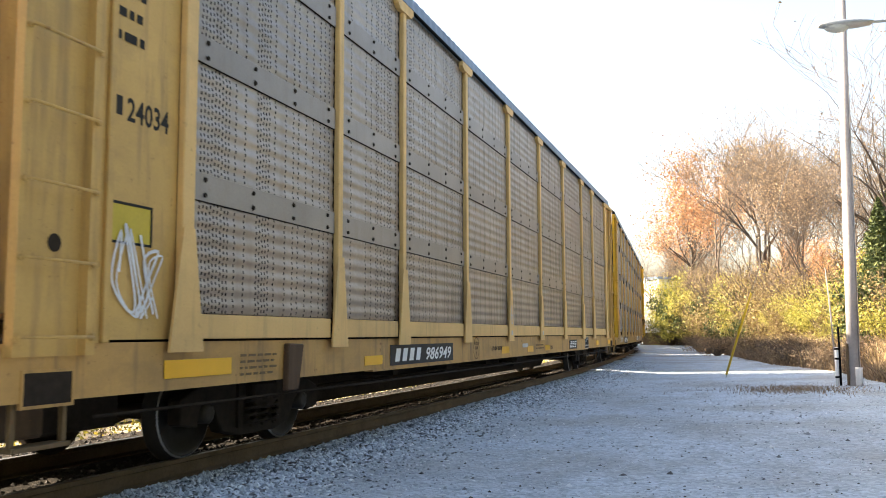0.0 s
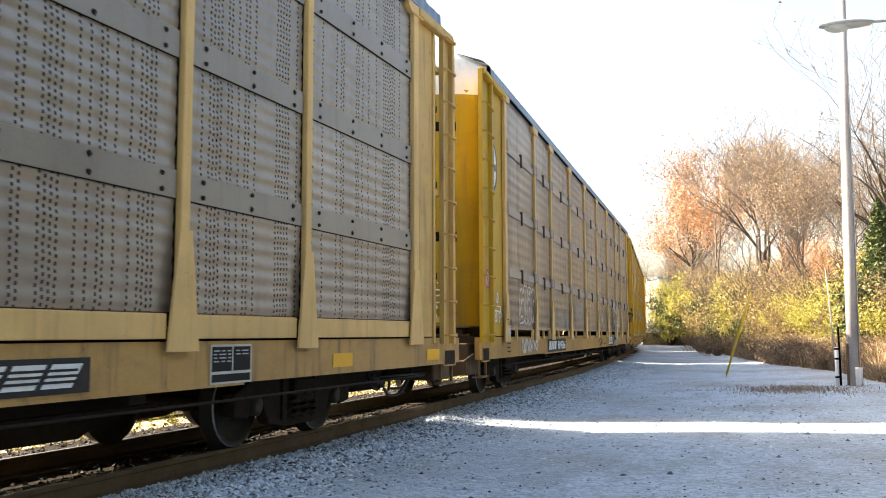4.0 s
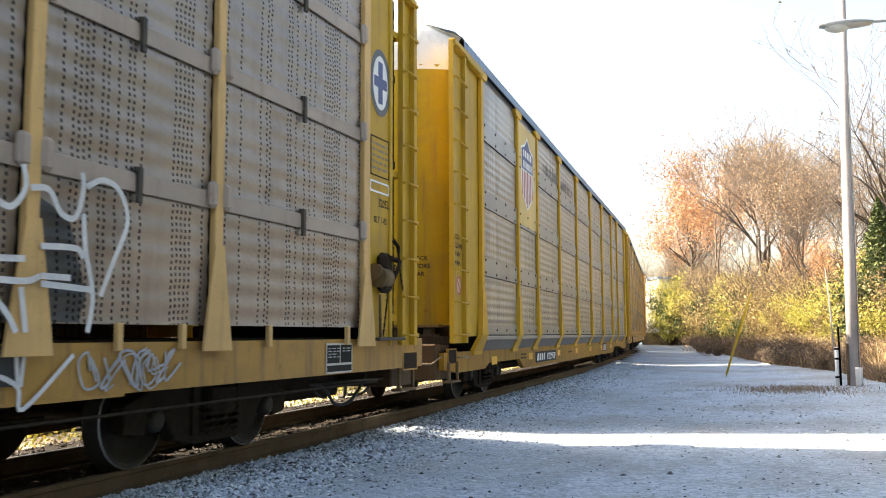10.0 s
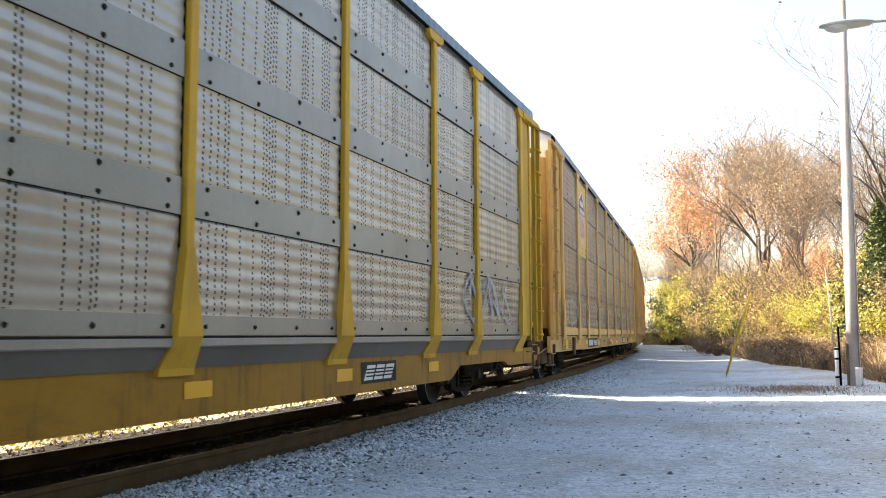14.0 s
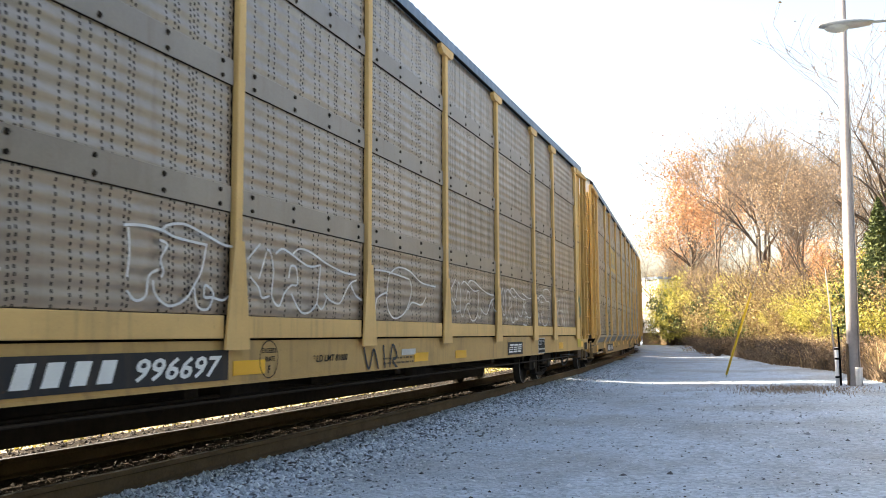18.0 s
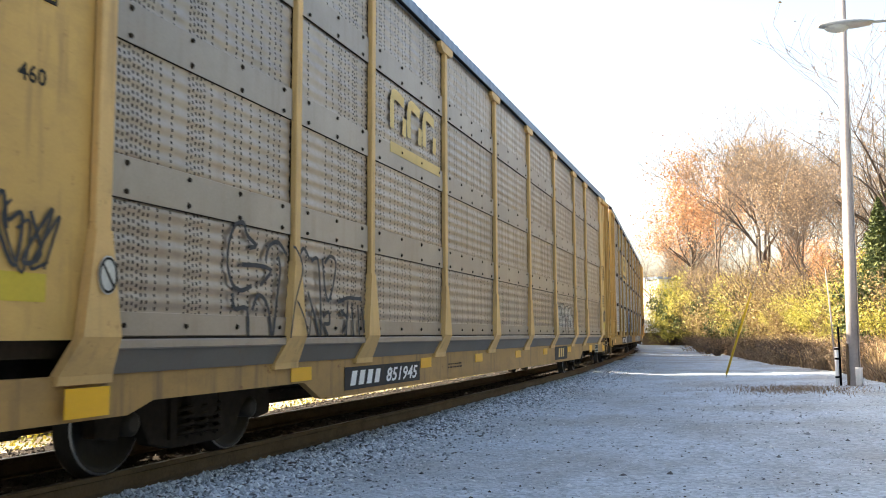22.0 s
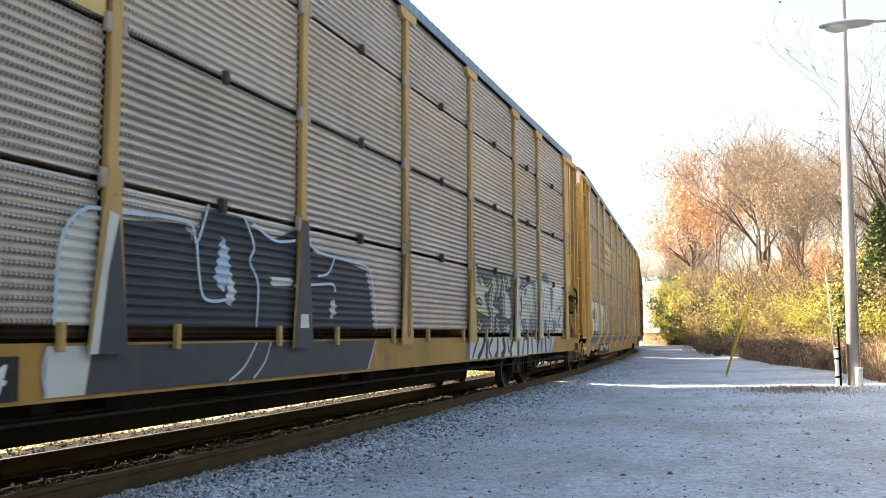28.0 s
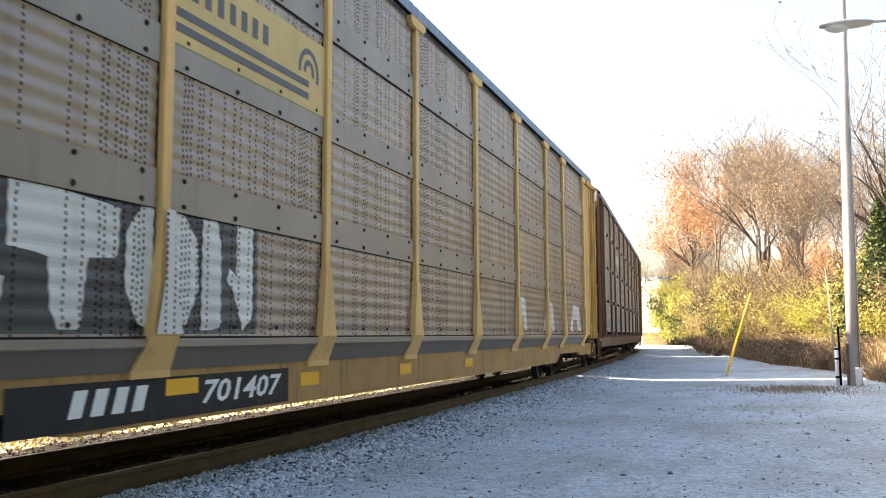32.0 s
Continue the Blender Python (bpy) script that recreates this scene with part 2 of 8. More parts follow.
def ground_height(x, y):
    z = GROUND - 0.05 + 0.02 * min(max(x + 4.2, 0), 6)
    d = track_side(x, y)
    if abs(d) < 0.8:
        z += -0.02
    elif 0.8 <= d < 3.2:
        z += 0.085 * (3.2 - d) / 2.4
    z += 0.018 * noise.noise(Vector((x * 0.6, y * 0.6, 0))) + 0.05 * noise.noise(Vector((x * 0.12, y * 0.12, 3)))
    e = x - lot_edge(y)
    if e > 0:
        z += min(e * 0.10, 0.9)
    if d < -2.3:
        z -= 0.43 * min(1, (-2.3 - d) / 0.7)
    return z


def gravel_material():
    m, nt, b = nodes_of("limestone_gravel", 0.9)
    v = coords(nt)
    vor = nt.nodes.new("ShaderNodeTexVoronoi")
    vor.inputs["Scale"].default_value = 26
    nt.links.new(v, vor.inputs["Vector"])
    vor2 = nt.nodes.new("ShaderNodeTexVoronoi")
    vor2.inputs["Scale"].default_value = 75
    nt.links.new(v, vor2.inputs["Vector"])
    big = noise_of(nt, v, 0.28, 5)
    mid = noise_of(nt, v, 3.0, 5)
    tone = nt.nodes.new("ShaderNodeSeparateColor")
    nt.links.new(vor.outputs["Color"], tone.inputs[0])
    c = ramp(nt, tone.outputs[0], [(0.0, (0.22, 0.28, 0.34)), (0.6, (0.44, 0.55, 0.655)), (1.0, (0.64, 0.75, 0.84))])
    c = blend(nt, 0.45, c, ramp(nt, mid, [(0.3, (0.30, 0.38, 0.46)), (0.7, (0.54, 0.655, 0.76))]))
    c = blend(nt, ramp(nt, big, [(0.44, (0, 0, 0)), (0.66, (0.6, 0.6, 0.6))]), c, (0.27, 0.265, 0.25))
    c = blend(nt, ramp(nt, noise_of(nt, coords(nt, (1.0, 0.45, 1)), 0.9, 5, 0.65), [(0.5, (0, 0, 0)), (0.7, (0.5, 0.5, 0.5))]), c, (0.22, 0.235, 0.25))
    specks = ramp(nt, noise_of(nt, v, 11, 6, 0.75), [(0.60, (0, 0, 0)), (0.68, (0.75, 0.75, 0.75))])
    c = blend(nt, specks, c, (0.14, 0.12, 0.11))
    nt.links.new(c, b.inputs["Base Color"])
    h = math_node(nt, "ADD", vor.outputs["Distance"], math_node(nt, "MULTIPLY", vor2.outputs["Distance"], 0.5))
    bump(nt, b, h, 0.9, 0.02)
    return m


def earth_material(name, a, c2, scale=6.0):
    m, nt, b = nodes_of(name, 0.95)
    b.inputs["Specular IOR Level"].default_value = 0.1
    v = coords(nt)
    f = noise_of(nt, v, scale, 6, 0.7)
    g = noise_of(nt, v, scale * 0.1, 3)
    c = blend(nt, 0.5, ramp(nt, f, [(0.3, a), (0.7, c2)]), ramp(nt, g, [(0.35, a), (0.65, c2)]))
    nt.links.new(c, b.inputs["Base Color"])
    bump(nt, b, f, 0.8, 0.04)
    return m


GRAVEL = gravel_material()
EARTH = earth_material("leafy_earth", (0.10, 0.07, 0.04), (0.20, 0.15, 0.09))
near_x = np.concatenate([[-900, -300, -120, -60, -40], np.arange(-30, 14, 0.5), [16, 20, 30, 60, 120, 300, 900]])
near_y = np.concatenate([[-900, -300, -100, -40, -20, -10], np.arange(-5, 60, 0.5), np.arange(60, 140, 4), [160, 200, 300, 600, 1500, 3000]])
ground = sheet("ground", near_x, near_y, ground_height, GRAVEL, "pale grey crushed limestone lot beside the railway track")
verge_y = np.concatenate([np.arange(8, 70, 0.7), np.arange(70, 160, 3.0)])


def verge_sheet():
    """The earth bank under the brush, following the edge of the lot."""
    offs = np.concatenate([np.arange(0, 6, 0.5), np.arange(6, 40, 3)])
    verts, faces, n = [], [], len(offs)
    for y in verge_y:
        for o in offs:
            wob = 0.25 * noise.noise(Vector((y * 0.7, 1, 0))) if o < 1 else 0
            x = lot_edge(y) + o + wob
            verts.append((x, y, ground_height(x, y) + (0.012 if o > 0.2 else -0.03)))
    for j in range(len(verge_y) - 1):
        for i in range(n - 1):
            faces.append((j * n + i, j * n + i + 1, (j + 1) * n + i + 1, (j + 1) * n + i))
    me = bpy.data.meshes.new("verge")
    me.from_pydata(verts, [], faces)
    me.materials.append(EARTH)
    return tagged(new("verge", me), "brown leaf-littered earth bank along the gravel lot", "verge", kind="structure")


verge = verge_sheet()

RAIL_OUT = ((-0.075, -0.18), (0.075, -0.18), (0.075, -0.165), (0.012, -0.145), (0.010, -0.05), (0.036, -0.038), (0.036, -0.006),
            (0.028, 0.0), (-0.028, 0.0), (-0.036, -0.006), (-0.036, -0.038), (-0.010, -0.05), (-0.012, -0.145), (-0.075, -0.165))


def rail(side, label):
    ss = np.concatenate([np.arange(-60, 90, 1.0), np.arange(90, 150, 3.0)])
    verts, faces = [], []
    n = len(RAIL_OUT)
    for s in ss:
        for o, z in RAIL_OUT:
            verts.append(tuple(on_track(s, side + o, z)))
    for j in range(len(ss) - 1):
        for i in range(n):
            faces.append((j * n + i, j * n + (i + 1) % n, (j + 1) * n + (i + 1) % n, (j + 1) * n + i))
    me = bpy.data.meshes.new("rail")
    me.from_pydata(verts, [], faces)
    me.materials.append(RAIL_WEB)
    me.materials.append(TREAD)
    me.polygons.foreach_set("material_index", [1 if f % n == 7 else 0 for f in range(len(faces))])
    return tagged(new("rail", me), label, "rail", group="rails of the track", kind="structure")


for rail_side in (0.755, -0.755):
    rail(rail_side, "rust-brown steel rail with a worn bright running top")


def sleepers():
    rnd = random.Random(4)
    bm = soft(boxes((-0.115, 0.115, -1.3, 1.3, -0.2, 0)), 0.012)
    me = bpy.data.meshes.new("sleeper")
    bm.to_mesh(me)
    bm.free()
    me.materials.append(TIE)
    for i in range(200):
        s = -12 + i * 0.52
        h = float(np.interp(s, S_GRID, HEAD))
        ob = new("sleeper", me)
        ob.matrix_world = Matrix.Translation(on_track(s, rnd.uniform(-0.05, 0.08), -0.192 + rnd.uniform(-0.02, 0.004))) @ Euler((0, 0, h + radians(90) + rnd.uniform(-0.03, 0.03))).to_matrix().to_4x4()
        tagged(ob, "dark weathered timber sleeper half sunk in ballast", "sleeper", group="sleepers of the track")


sleepers()


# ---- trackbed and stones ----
# Oil-stained stone; the near-black tone also holds the shade beneath the train.
BED = earth_material("oily_shaded_ballast", (0.014, 0.012, 0.010), (0.045, 0.037, 0.029), 22)


def strip_sheet(name, s0, s1, a, b, z, material, label, step=0.6):
    ss = np.arange(s0, s1, step)
    cols = np.linspace(a, b, 7)
    verts, faces = [], []
    for s in ss:
        for c in cols:
            wob = 0.10 * noise.noise(Vector((s * 0.9, c, 5))) if c in (cols[0], cols[-1]) else 0
            verts.append(tuple(on_track(s, c + wob, z + 0.014 * noise.noise(Vector((s * 2.1, c * 3, 9))))))
    n = len(cols)
    for j in range(len(ss) - 1):
        for i in range(n - 1):
            faces.append((j * n + i, j * n + i + 1, (j + 1) * n + i + 1, (j + 1) * n + i))
    me = bpy.data.meshes.new(name)
    me.from_pydata(verts, [], faces)
    me.materials.append(material)
    return tagged(new(name, me), label, name.replace("_", " "), kind="structure")


strip_sheet("far_verge", -60, 130, -40.0, -6.2, -0.60, earth_material("dark_weedy_earth", (0.03, 0.024, 0.014), (0.09, 0.07, 0.04)), "brown weedy earth beyond the track")
def shoulder():
    """Brown weedy slope between the far rail and the brush."""
    ss, cols = np.arange(-40, 130, 0.6), np.linspace(-6.4, -2.2, 9)
    verts = []
    for v in ss:
        for c in cols:
            p = on_track(v, c)
            verts.append((p.x, p.y, ground_height(p.x, p.y) + 0.02))
    n = len(cols)
    faces = [(j * n + i, j * n + i + 1, (j + 1) * n + i + 1, (j + 1) * n + i) for j in range(len(ss) - 1) for i in range(n - 1)]
    me = bpy.data.meshes.new("shoulder")
    me.from_pydata(verts, [], faces)
    me.materials.append(earth_material("pale_stony_earth", (0.22, 0.18, 0.11), (0.58, 0.52, 0.40), 14))
    tagged(new("shoulder", me), "pale stony earth shoulder beyond the far rail", "shoulder", kind="structure")


shoulder()
strip_sheet("trackbed", -40, 130, -2.35, 0.80, -0.20, BED, "oil-stained ballast between the rails, darkened for the shade under the train")


def island_material(name, stops, rough=0.9, bumps=0.0):
    """Each loose piece of the mesh takes its own tone."""
    m, nt, b = nodes_of(name, rough)
    geo = nt.nodes.new("ShaderNodeNewGeometry")
    c = ramp(nt, geo.outputs["Random Per Island"], stops)
    c = blend(nt, 0.25, c, noise_of(nt, coords(nt), 30, 3), "OVERLAY")
    nt.links.new(c, b.inputs["Base Color"])
    return m


def scatter(name, label, category, centres, sizes, material, seed, flat=0.65):
    """Loose stones: squashed, skewed octahedra."""
    rng = np.random.default_rng(seed)
    n = len(centres)
    base = np.array([(1, 0, 0), (-1, 0, 0), (0, 1, 0), (0, -1, 0), (0, 0, 1), (0, 0, -1)], float)
    v = base[None] * rng.uniform(0.6, 1.25, (n, 6, 1)) + rng.uniform(-0.25, 0.25, (n, 6, 3))
    ang = rng.uniform(0, 2 * math.pi, n)
    ca, sa = np.cos(ang)[:, None], np.sin(ang)[:, None]
    x, y = v[:, :, 0] * ca - v[:, :, 1] * sa, v[:, :, 0] * sa + v[:, :, 1] * ca
    v = np.stack([x, y, v[:, :, 2] * flat], 2) * sizes[:, None, None] + centres[:, None]
    tri = np.array([(0, 2, 4), (2, 1, 4), (1, 3, 4), (3, 0, 4), (2, 0, 5), (1, 2, 5), (3, 1, 5), (0, 3, 5)])
    f = (tri[None] + 6 * np.arange(n)[:, None, None]).reshape(-1, 3)
    me = bpy.data.meshes.new(name)
    me.from_pydata(v.reshape(-1, 3).tolist(), [], f.tolist())
    me.materials.append(material)
    return tagged(new(name, me), label, category, kind="stuff")


STONE = island_material("loose_stone", [(0.0, (0.07, 0.075, 0.085)), (0.25, (0.28, 0.325, 0.37)), (0.6, (0.48, 0.555, 0.63)), (1.0, (0.74, 0.80, 0.84))])
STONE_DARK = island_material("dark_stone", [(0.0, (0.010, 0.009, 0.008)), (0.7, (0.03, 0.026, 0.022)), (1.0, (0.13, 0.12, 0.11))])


def stones():
    rng = np.random.default_rng(11)
    pts, siz = [], []
    for k in range(26000):
        s = 3.5 + 40 * rng.random() ** 1.8
        d = 0.84 + abs(rng.normal(0, 0.75))
        p = on_track(s, d)
        pts.append((p.x, p.y, ground_height(p.x, p.y) + 0.004))
        siz.append(rng.uniform(0.012, 0.038) * (1.1 if d < 1.8 else 0.7))
    scatter("ballast_stones", "grey crushed stone shoulder along the near rail", "ballast", np.array(pts), np.array(siz), STONE, 1)
    pts, siz = [], []
    for k in range(9000):
        y = 4 + 22 * rng.random() ** 1.5
        x = rng.uniform(-5.0, lot_edge(y) + 0.2)
        pts.append((x, y, ground_height(x, y) + 0.002))
        siz.append(rng.uniform(0.006, 0.018) if rng.random() < 0.95 else rng.uniform(0.02, 0.04))
    scatter("lot_stones", "fine loose grey stones scattered on the lot", "gravel", np.array(pts), np.array(siz), STONE, 2)
    pts, siz = [], []
    for k in range(9000):
        s = 2 + 45 * rng.random() ** 1.5
        d = rng.uniform(-2.4, 0.62)
        p = on_track(s, d)
        pts.append((p.x, p.y, -0.195 + 0.01 * rng.random()))
        siz.append(rng.uniform(0.015, 0.04))
    dark = [(x, y, ground_height(x, y) + 0.003) for x, y in zip(rng.uniform(-4.6, 2.2, 380), 4.5 + 20 * rng.random(380) ** 1.4)]
    for k in range(1500):
        q = on_track(4 + 24 * rng.random() ** 1.4, 0.95 + abs(rng.normal(0, 0.55)))
        dark.append((q.x, q.y, ground_height(q.x, q.y) + 0.012))
    scatter("debris", "dark bits of bark and stone strewn on the gravel", "debris", np.array(dark), rng.uniform(0.006, 0.026, len(dark)), STONE_DARK, 4, 0.4)
    scatter("trackbed_stones", "greasy stones between the rails, dark to match the shaded bed", "ballast", np.array(pts), np.array(siz), STONE_DARK, 3)


stones()

# ---- trees, brush and grass ----
TWIG = plain("brown_twig_bark", (0.165, 0.125, 0.095), 0.95, 0, 18, 0.3, 0.4)
BARK = plain("grey_brown_bark", (0.125, 0.097, 0.078), 0.95, 0, 18, 0.35, 0.8)
BARK_DARK = plain("dark_bark", (0.075, 0.057, 0.046), 0.95, 0, 18, 0.35, 0.8)
LEAF_ORANGE = island_material("orange_leaf", [(0.0, (0.36, 0.15, 0.06)), (0.5, (0.50, 0.26, 0.125)), (1.0, (0.60, 0.38, 0.20))], 0.7)
LEAF_TAN = island_material("tan_leaf", [(0.0, (0.25, 0.155, 0.085)), (0.5, (0.42, 0.29, 0.17)), (1.0, (0.54, 0.42, 0.28))], 0.8)
LEAF_GOLD = island_material("dry_golden_leaf", [(0.0, (0.13, 0.085, 0.04)), (0.45, (0.30, 0.20, 0.095)), (0.8, (0.36, 0.30, 0.10)), (1.0, (0.50, 0.39, 0.21))], 0.8)
LEAF_LIME = island_material("yellow_green_leaf", [(0.0, (0.13, 0.15, 0.03)), (0.45, (0.38, 0.36, 0.07)), (1.0, (0.70, 0.60, 0.14))], 0.7)
LEAF_GREEN = island_material("dark_green_leaf", [(0.0, (0.03, 0.05, 0.014)), (0.6, (0.07, 0.10, 0.025)), (1.0, (0.14, 0.16, 0.04))], 0.7)
WEED = island_material("weed_leaf", [(0.0, (0.05, 0.06, 0.010)), (0.5, (0.20, 0.20, 0.03)), (1.0, (0.45, 0.40, 0.07))], 0.8)
LITTER = island_material("leaf_litter", [(0.0, (0.02, 0.016, 0.01)), (0.6, (0.06, 0.045, 0.026)), (1.0, (0.17, 0.13, 0.07))], 0.9)
GRASS_GOLD = island_material("dry_grass", [(0.0, (0.26, 0.16, 0.075)), (0.5, (0.48, 0.34, 0.17)), (1.0, (0.66, 0.52, 0.31))], 0.85)
GRASS_BROWN = island_material("brown_grass", [(0.0, (0.11, 0.07, 0.045)), (0.5, (0.23, 0.16, 0.10)), (1.0, (0.36, 0.265, 0.165))], 0.9)


def leaf_mesh(name, centres, size, material, rng, long=1.5):
    """Small four-cornered leaves, folded along the middle, at random turns."""
    n = len(centres)
    centres = np.asarray(centres)
    u = rng.normal(size=(n, 3))
    u /= np.linalg.norm(u, axis=1)[:, None]
    w = np.cross(u, rng.normal(size=(n, 3)))
    w /= np.linalg.norm(w, axis=1)[:, None]
    s = size * rng.uniform(0.6, 1.3, n)[:, None]
    nrm = np.cross(u, w) * s * 0.18
    v = np.stack([centres - u * s * long / 2, centres + w * s / 2 + nrm, centres + u * s * long / 2, centres - w * s / 2 + nrm], 1)
    me = bpy.data.meshes.new(name)
    base = 4 * np.arange(n)[:, None]
    f = np.concatenate([base + np.array([[0, 1, 2]]), base + np.array([[0, 2, 3]])], 0)
    me.from_pydata(v.reshape(-1, 3).tolist(), [], f.tolist())
    me.materials.append(material)
    return me


def limb_mesh(name, limbs, material, sides=5):
    """Tapered limbs from (points, radii) pairs."""
    verts, faces = [], []
    for pts, rad in limbs:
        start = len(verts)
        for i, p in enumerate(pts):
            d = (pts[min(i + 1, len(pts) - 1)] - pts[max(i - 1, 0)])
            q = d.to_track_quat("Z", "Y")
            for k in range(sides):
                a = 2 * math.pi * k / sides
                verts.append(tuple(p + q @ Vector((rad[i] * math.cos(a), rad[i] * math.sin(a), 0))))
        for i in range(len(pts) - 1):
            for k in range(sides):
                a, b = start + i * sides + k, start + i * sides + (k + 1) % sides
                faces.append((a, b, b + sides, a + sides))
    me = bpy.data.meshes.new(name)
    me.from_pydata(verts, [], faces)
    me.polygons.foreach_set("use_smooth", [True] * len(faces))
    me.materials.append(material)
    return me


def grow(rnd, p, d, length, rad, depth, limbs, tips, bend=0.28):
    """One limb and, from it, its branches."""
    n = 5
    pts, rads = [p], [rad]
    for i in range(n):
        d = (d + Vector((rnd.gauss(0, bend), rnd.gauss(0, bend), rnd.gauss(0.05, bend * 0.6))) * 0.45).normalized()
        pts.append(pts[-1] + d * length / n)
        rads.append(max(0.006, rad * (1 - 0.62 * (i + 1) / n)))
    limbs.append((pts, rads))
    if depth == 0:
        tips.extend(pts[2:])
        return
    kids = rnd.randint(3, 5) if depth > 1 else rnd.randint(3, 4)
    for k in range(kids):
        i = rnd.randint(2, n) if k else n
        side = Vector((rnd.gauss(0, 1), rnd.gauss(0, 1), rnd.uniform(-0.1, 0.9))).normalized()
        grow(rnd, pts[i], (d * 0.75 + side * 0.75).normalized(), length * rnd.uniform(0.55, 0.78), rads[i] * 0.72, depth - 1, limbs, tips, bend)


def make_tree(seed, height, leaf, count, leaf_size, bark, trunk=0.14, depth=4, first=0.30, droop=0.35, slim=1.0, lift=0.0):
    """Meshes of a tree: bare limbs, and leaves spread round its twigs."""
    rnd = random.Random(seed)
    rng = np.random.default_rng(seed)
    limbs, tips = [], []
    stems = rnd.randint(1, 2)
    for k in range(stems):
        lean = Vector((rnd.uniform(-0.15, 0.15), rnd.uniform(-0.15, 0.15), 1)).normalized()
        grow(rnd, Vector((k * 0.4, 0, -0.3)), lean, height * (first + 0.05), trunk * (1 - 0.2 * k), depth, limbs, tips)
    top = max(p.z for q, r in limbs for p in q)
    f = height / top
    limbs = [([Vector((p.x * f * slim, p.y * f * slim, p.z * f)) for p in q], r) for q, r in limbs]
    tips = [Vector((p.x * f * slim, p.y * f * slim, p.z * f)) for p in tips]
    tips = [p for p in tips if p.z > lift * height]
    wood = limb_mesh("limbs", [q for q in limbs if q[1][0] > 0.013], bark, 5)
    twigs = limb_mesh("twigs", [q for q in limbs if q[1][0] <= 0.013], TWIG, 4)
    crown = None
    if count:
        pick = rng.integers(0, len(tips), count)
        c = np.array([tuple(tips[i]) for i in pick]) + rng.normal(0, droop, (count, 3))
        crown = leaf_mesh("crown", c, leaf_size, leaf, rng)
    return wood, twigs, crown


def tree(name, meshes, place, turn, scale, label):
    wood, twigs, crown = meshes
    ob = new(name)
    tagged(ob, label, "tree")
    part("trunk", wood, wood.materials[0], ob)
    part("twig", twigs, TWIG, ob, kind="stuff")
    if crown:
        part("crown", crown, crown.materials[0], ob, kind="stuff")
    ob.matrix_world = Matrix.Translation(place) @ pose(0, 0, 0, 0, 0, turn) @ Matrix.Diagonal((scale, scale, scale, 1))
    return ob


def spot(px, depth, z=None):
    """A place so many metres along the view's axis, at a bearing given as a fraction of the view from its middle."""
    a = radians(20.65) - math.atan(px * math.tan(radians(26.42)))
    r = depth / math.cos(math.atan(px * math.tan(radians(26.42))))
    x, y = -r * math.sin(a), r * math.cos(a)
    return (x, y, ground_height(x, y) if z is None else z)


T_ORANGE = make_tree(3, 11.0, LEAF_ORANGE, 6500, 0.085, BARK, droop=0.45, slim=0.68, lift=0.15, first=0.18)
T_BARE = make_tree(8, 11.0, LEAF_TAN, 1100, 0.055, BARK_DARK, 0.24, 5, droop=0.25, first=0.17, slim=0.8)
T_BARE2 = make_tree(33, 11.0, LEAF_TAN, 1400, 0.055, BARK, 0.18, 5, droop=0.25, first=0.17, slim=0.8)
T_TAN = make_tree(14, 11.0, LEAF_TAN, 3000, 0.06, BARK, 0.16, 5, droop=0.35, slim=0.75, first=0.17)
T_NAKED = make_tree(21, 13.0, LEAF_TAN, 150, 0.08, BARK_DARK, 0.24, 4, droop=0.12)
T_LIME = make_tree(27, 5.0, LEAF_LIME, 6000, 0.075, BARK, 0.07, 3, droop=0.32, first=0.2)
ORANGE_L, BARE_L, TAN_L, NAKED_L, LIME_L = "leafy orange autumn tree at the wood's edge", "nearly bare dark-limbed tree with few brown leaves", "tan-leaved autumn tree in the wood", "tall bare grey tree above the brush", "small yellow-green tree in the brush"
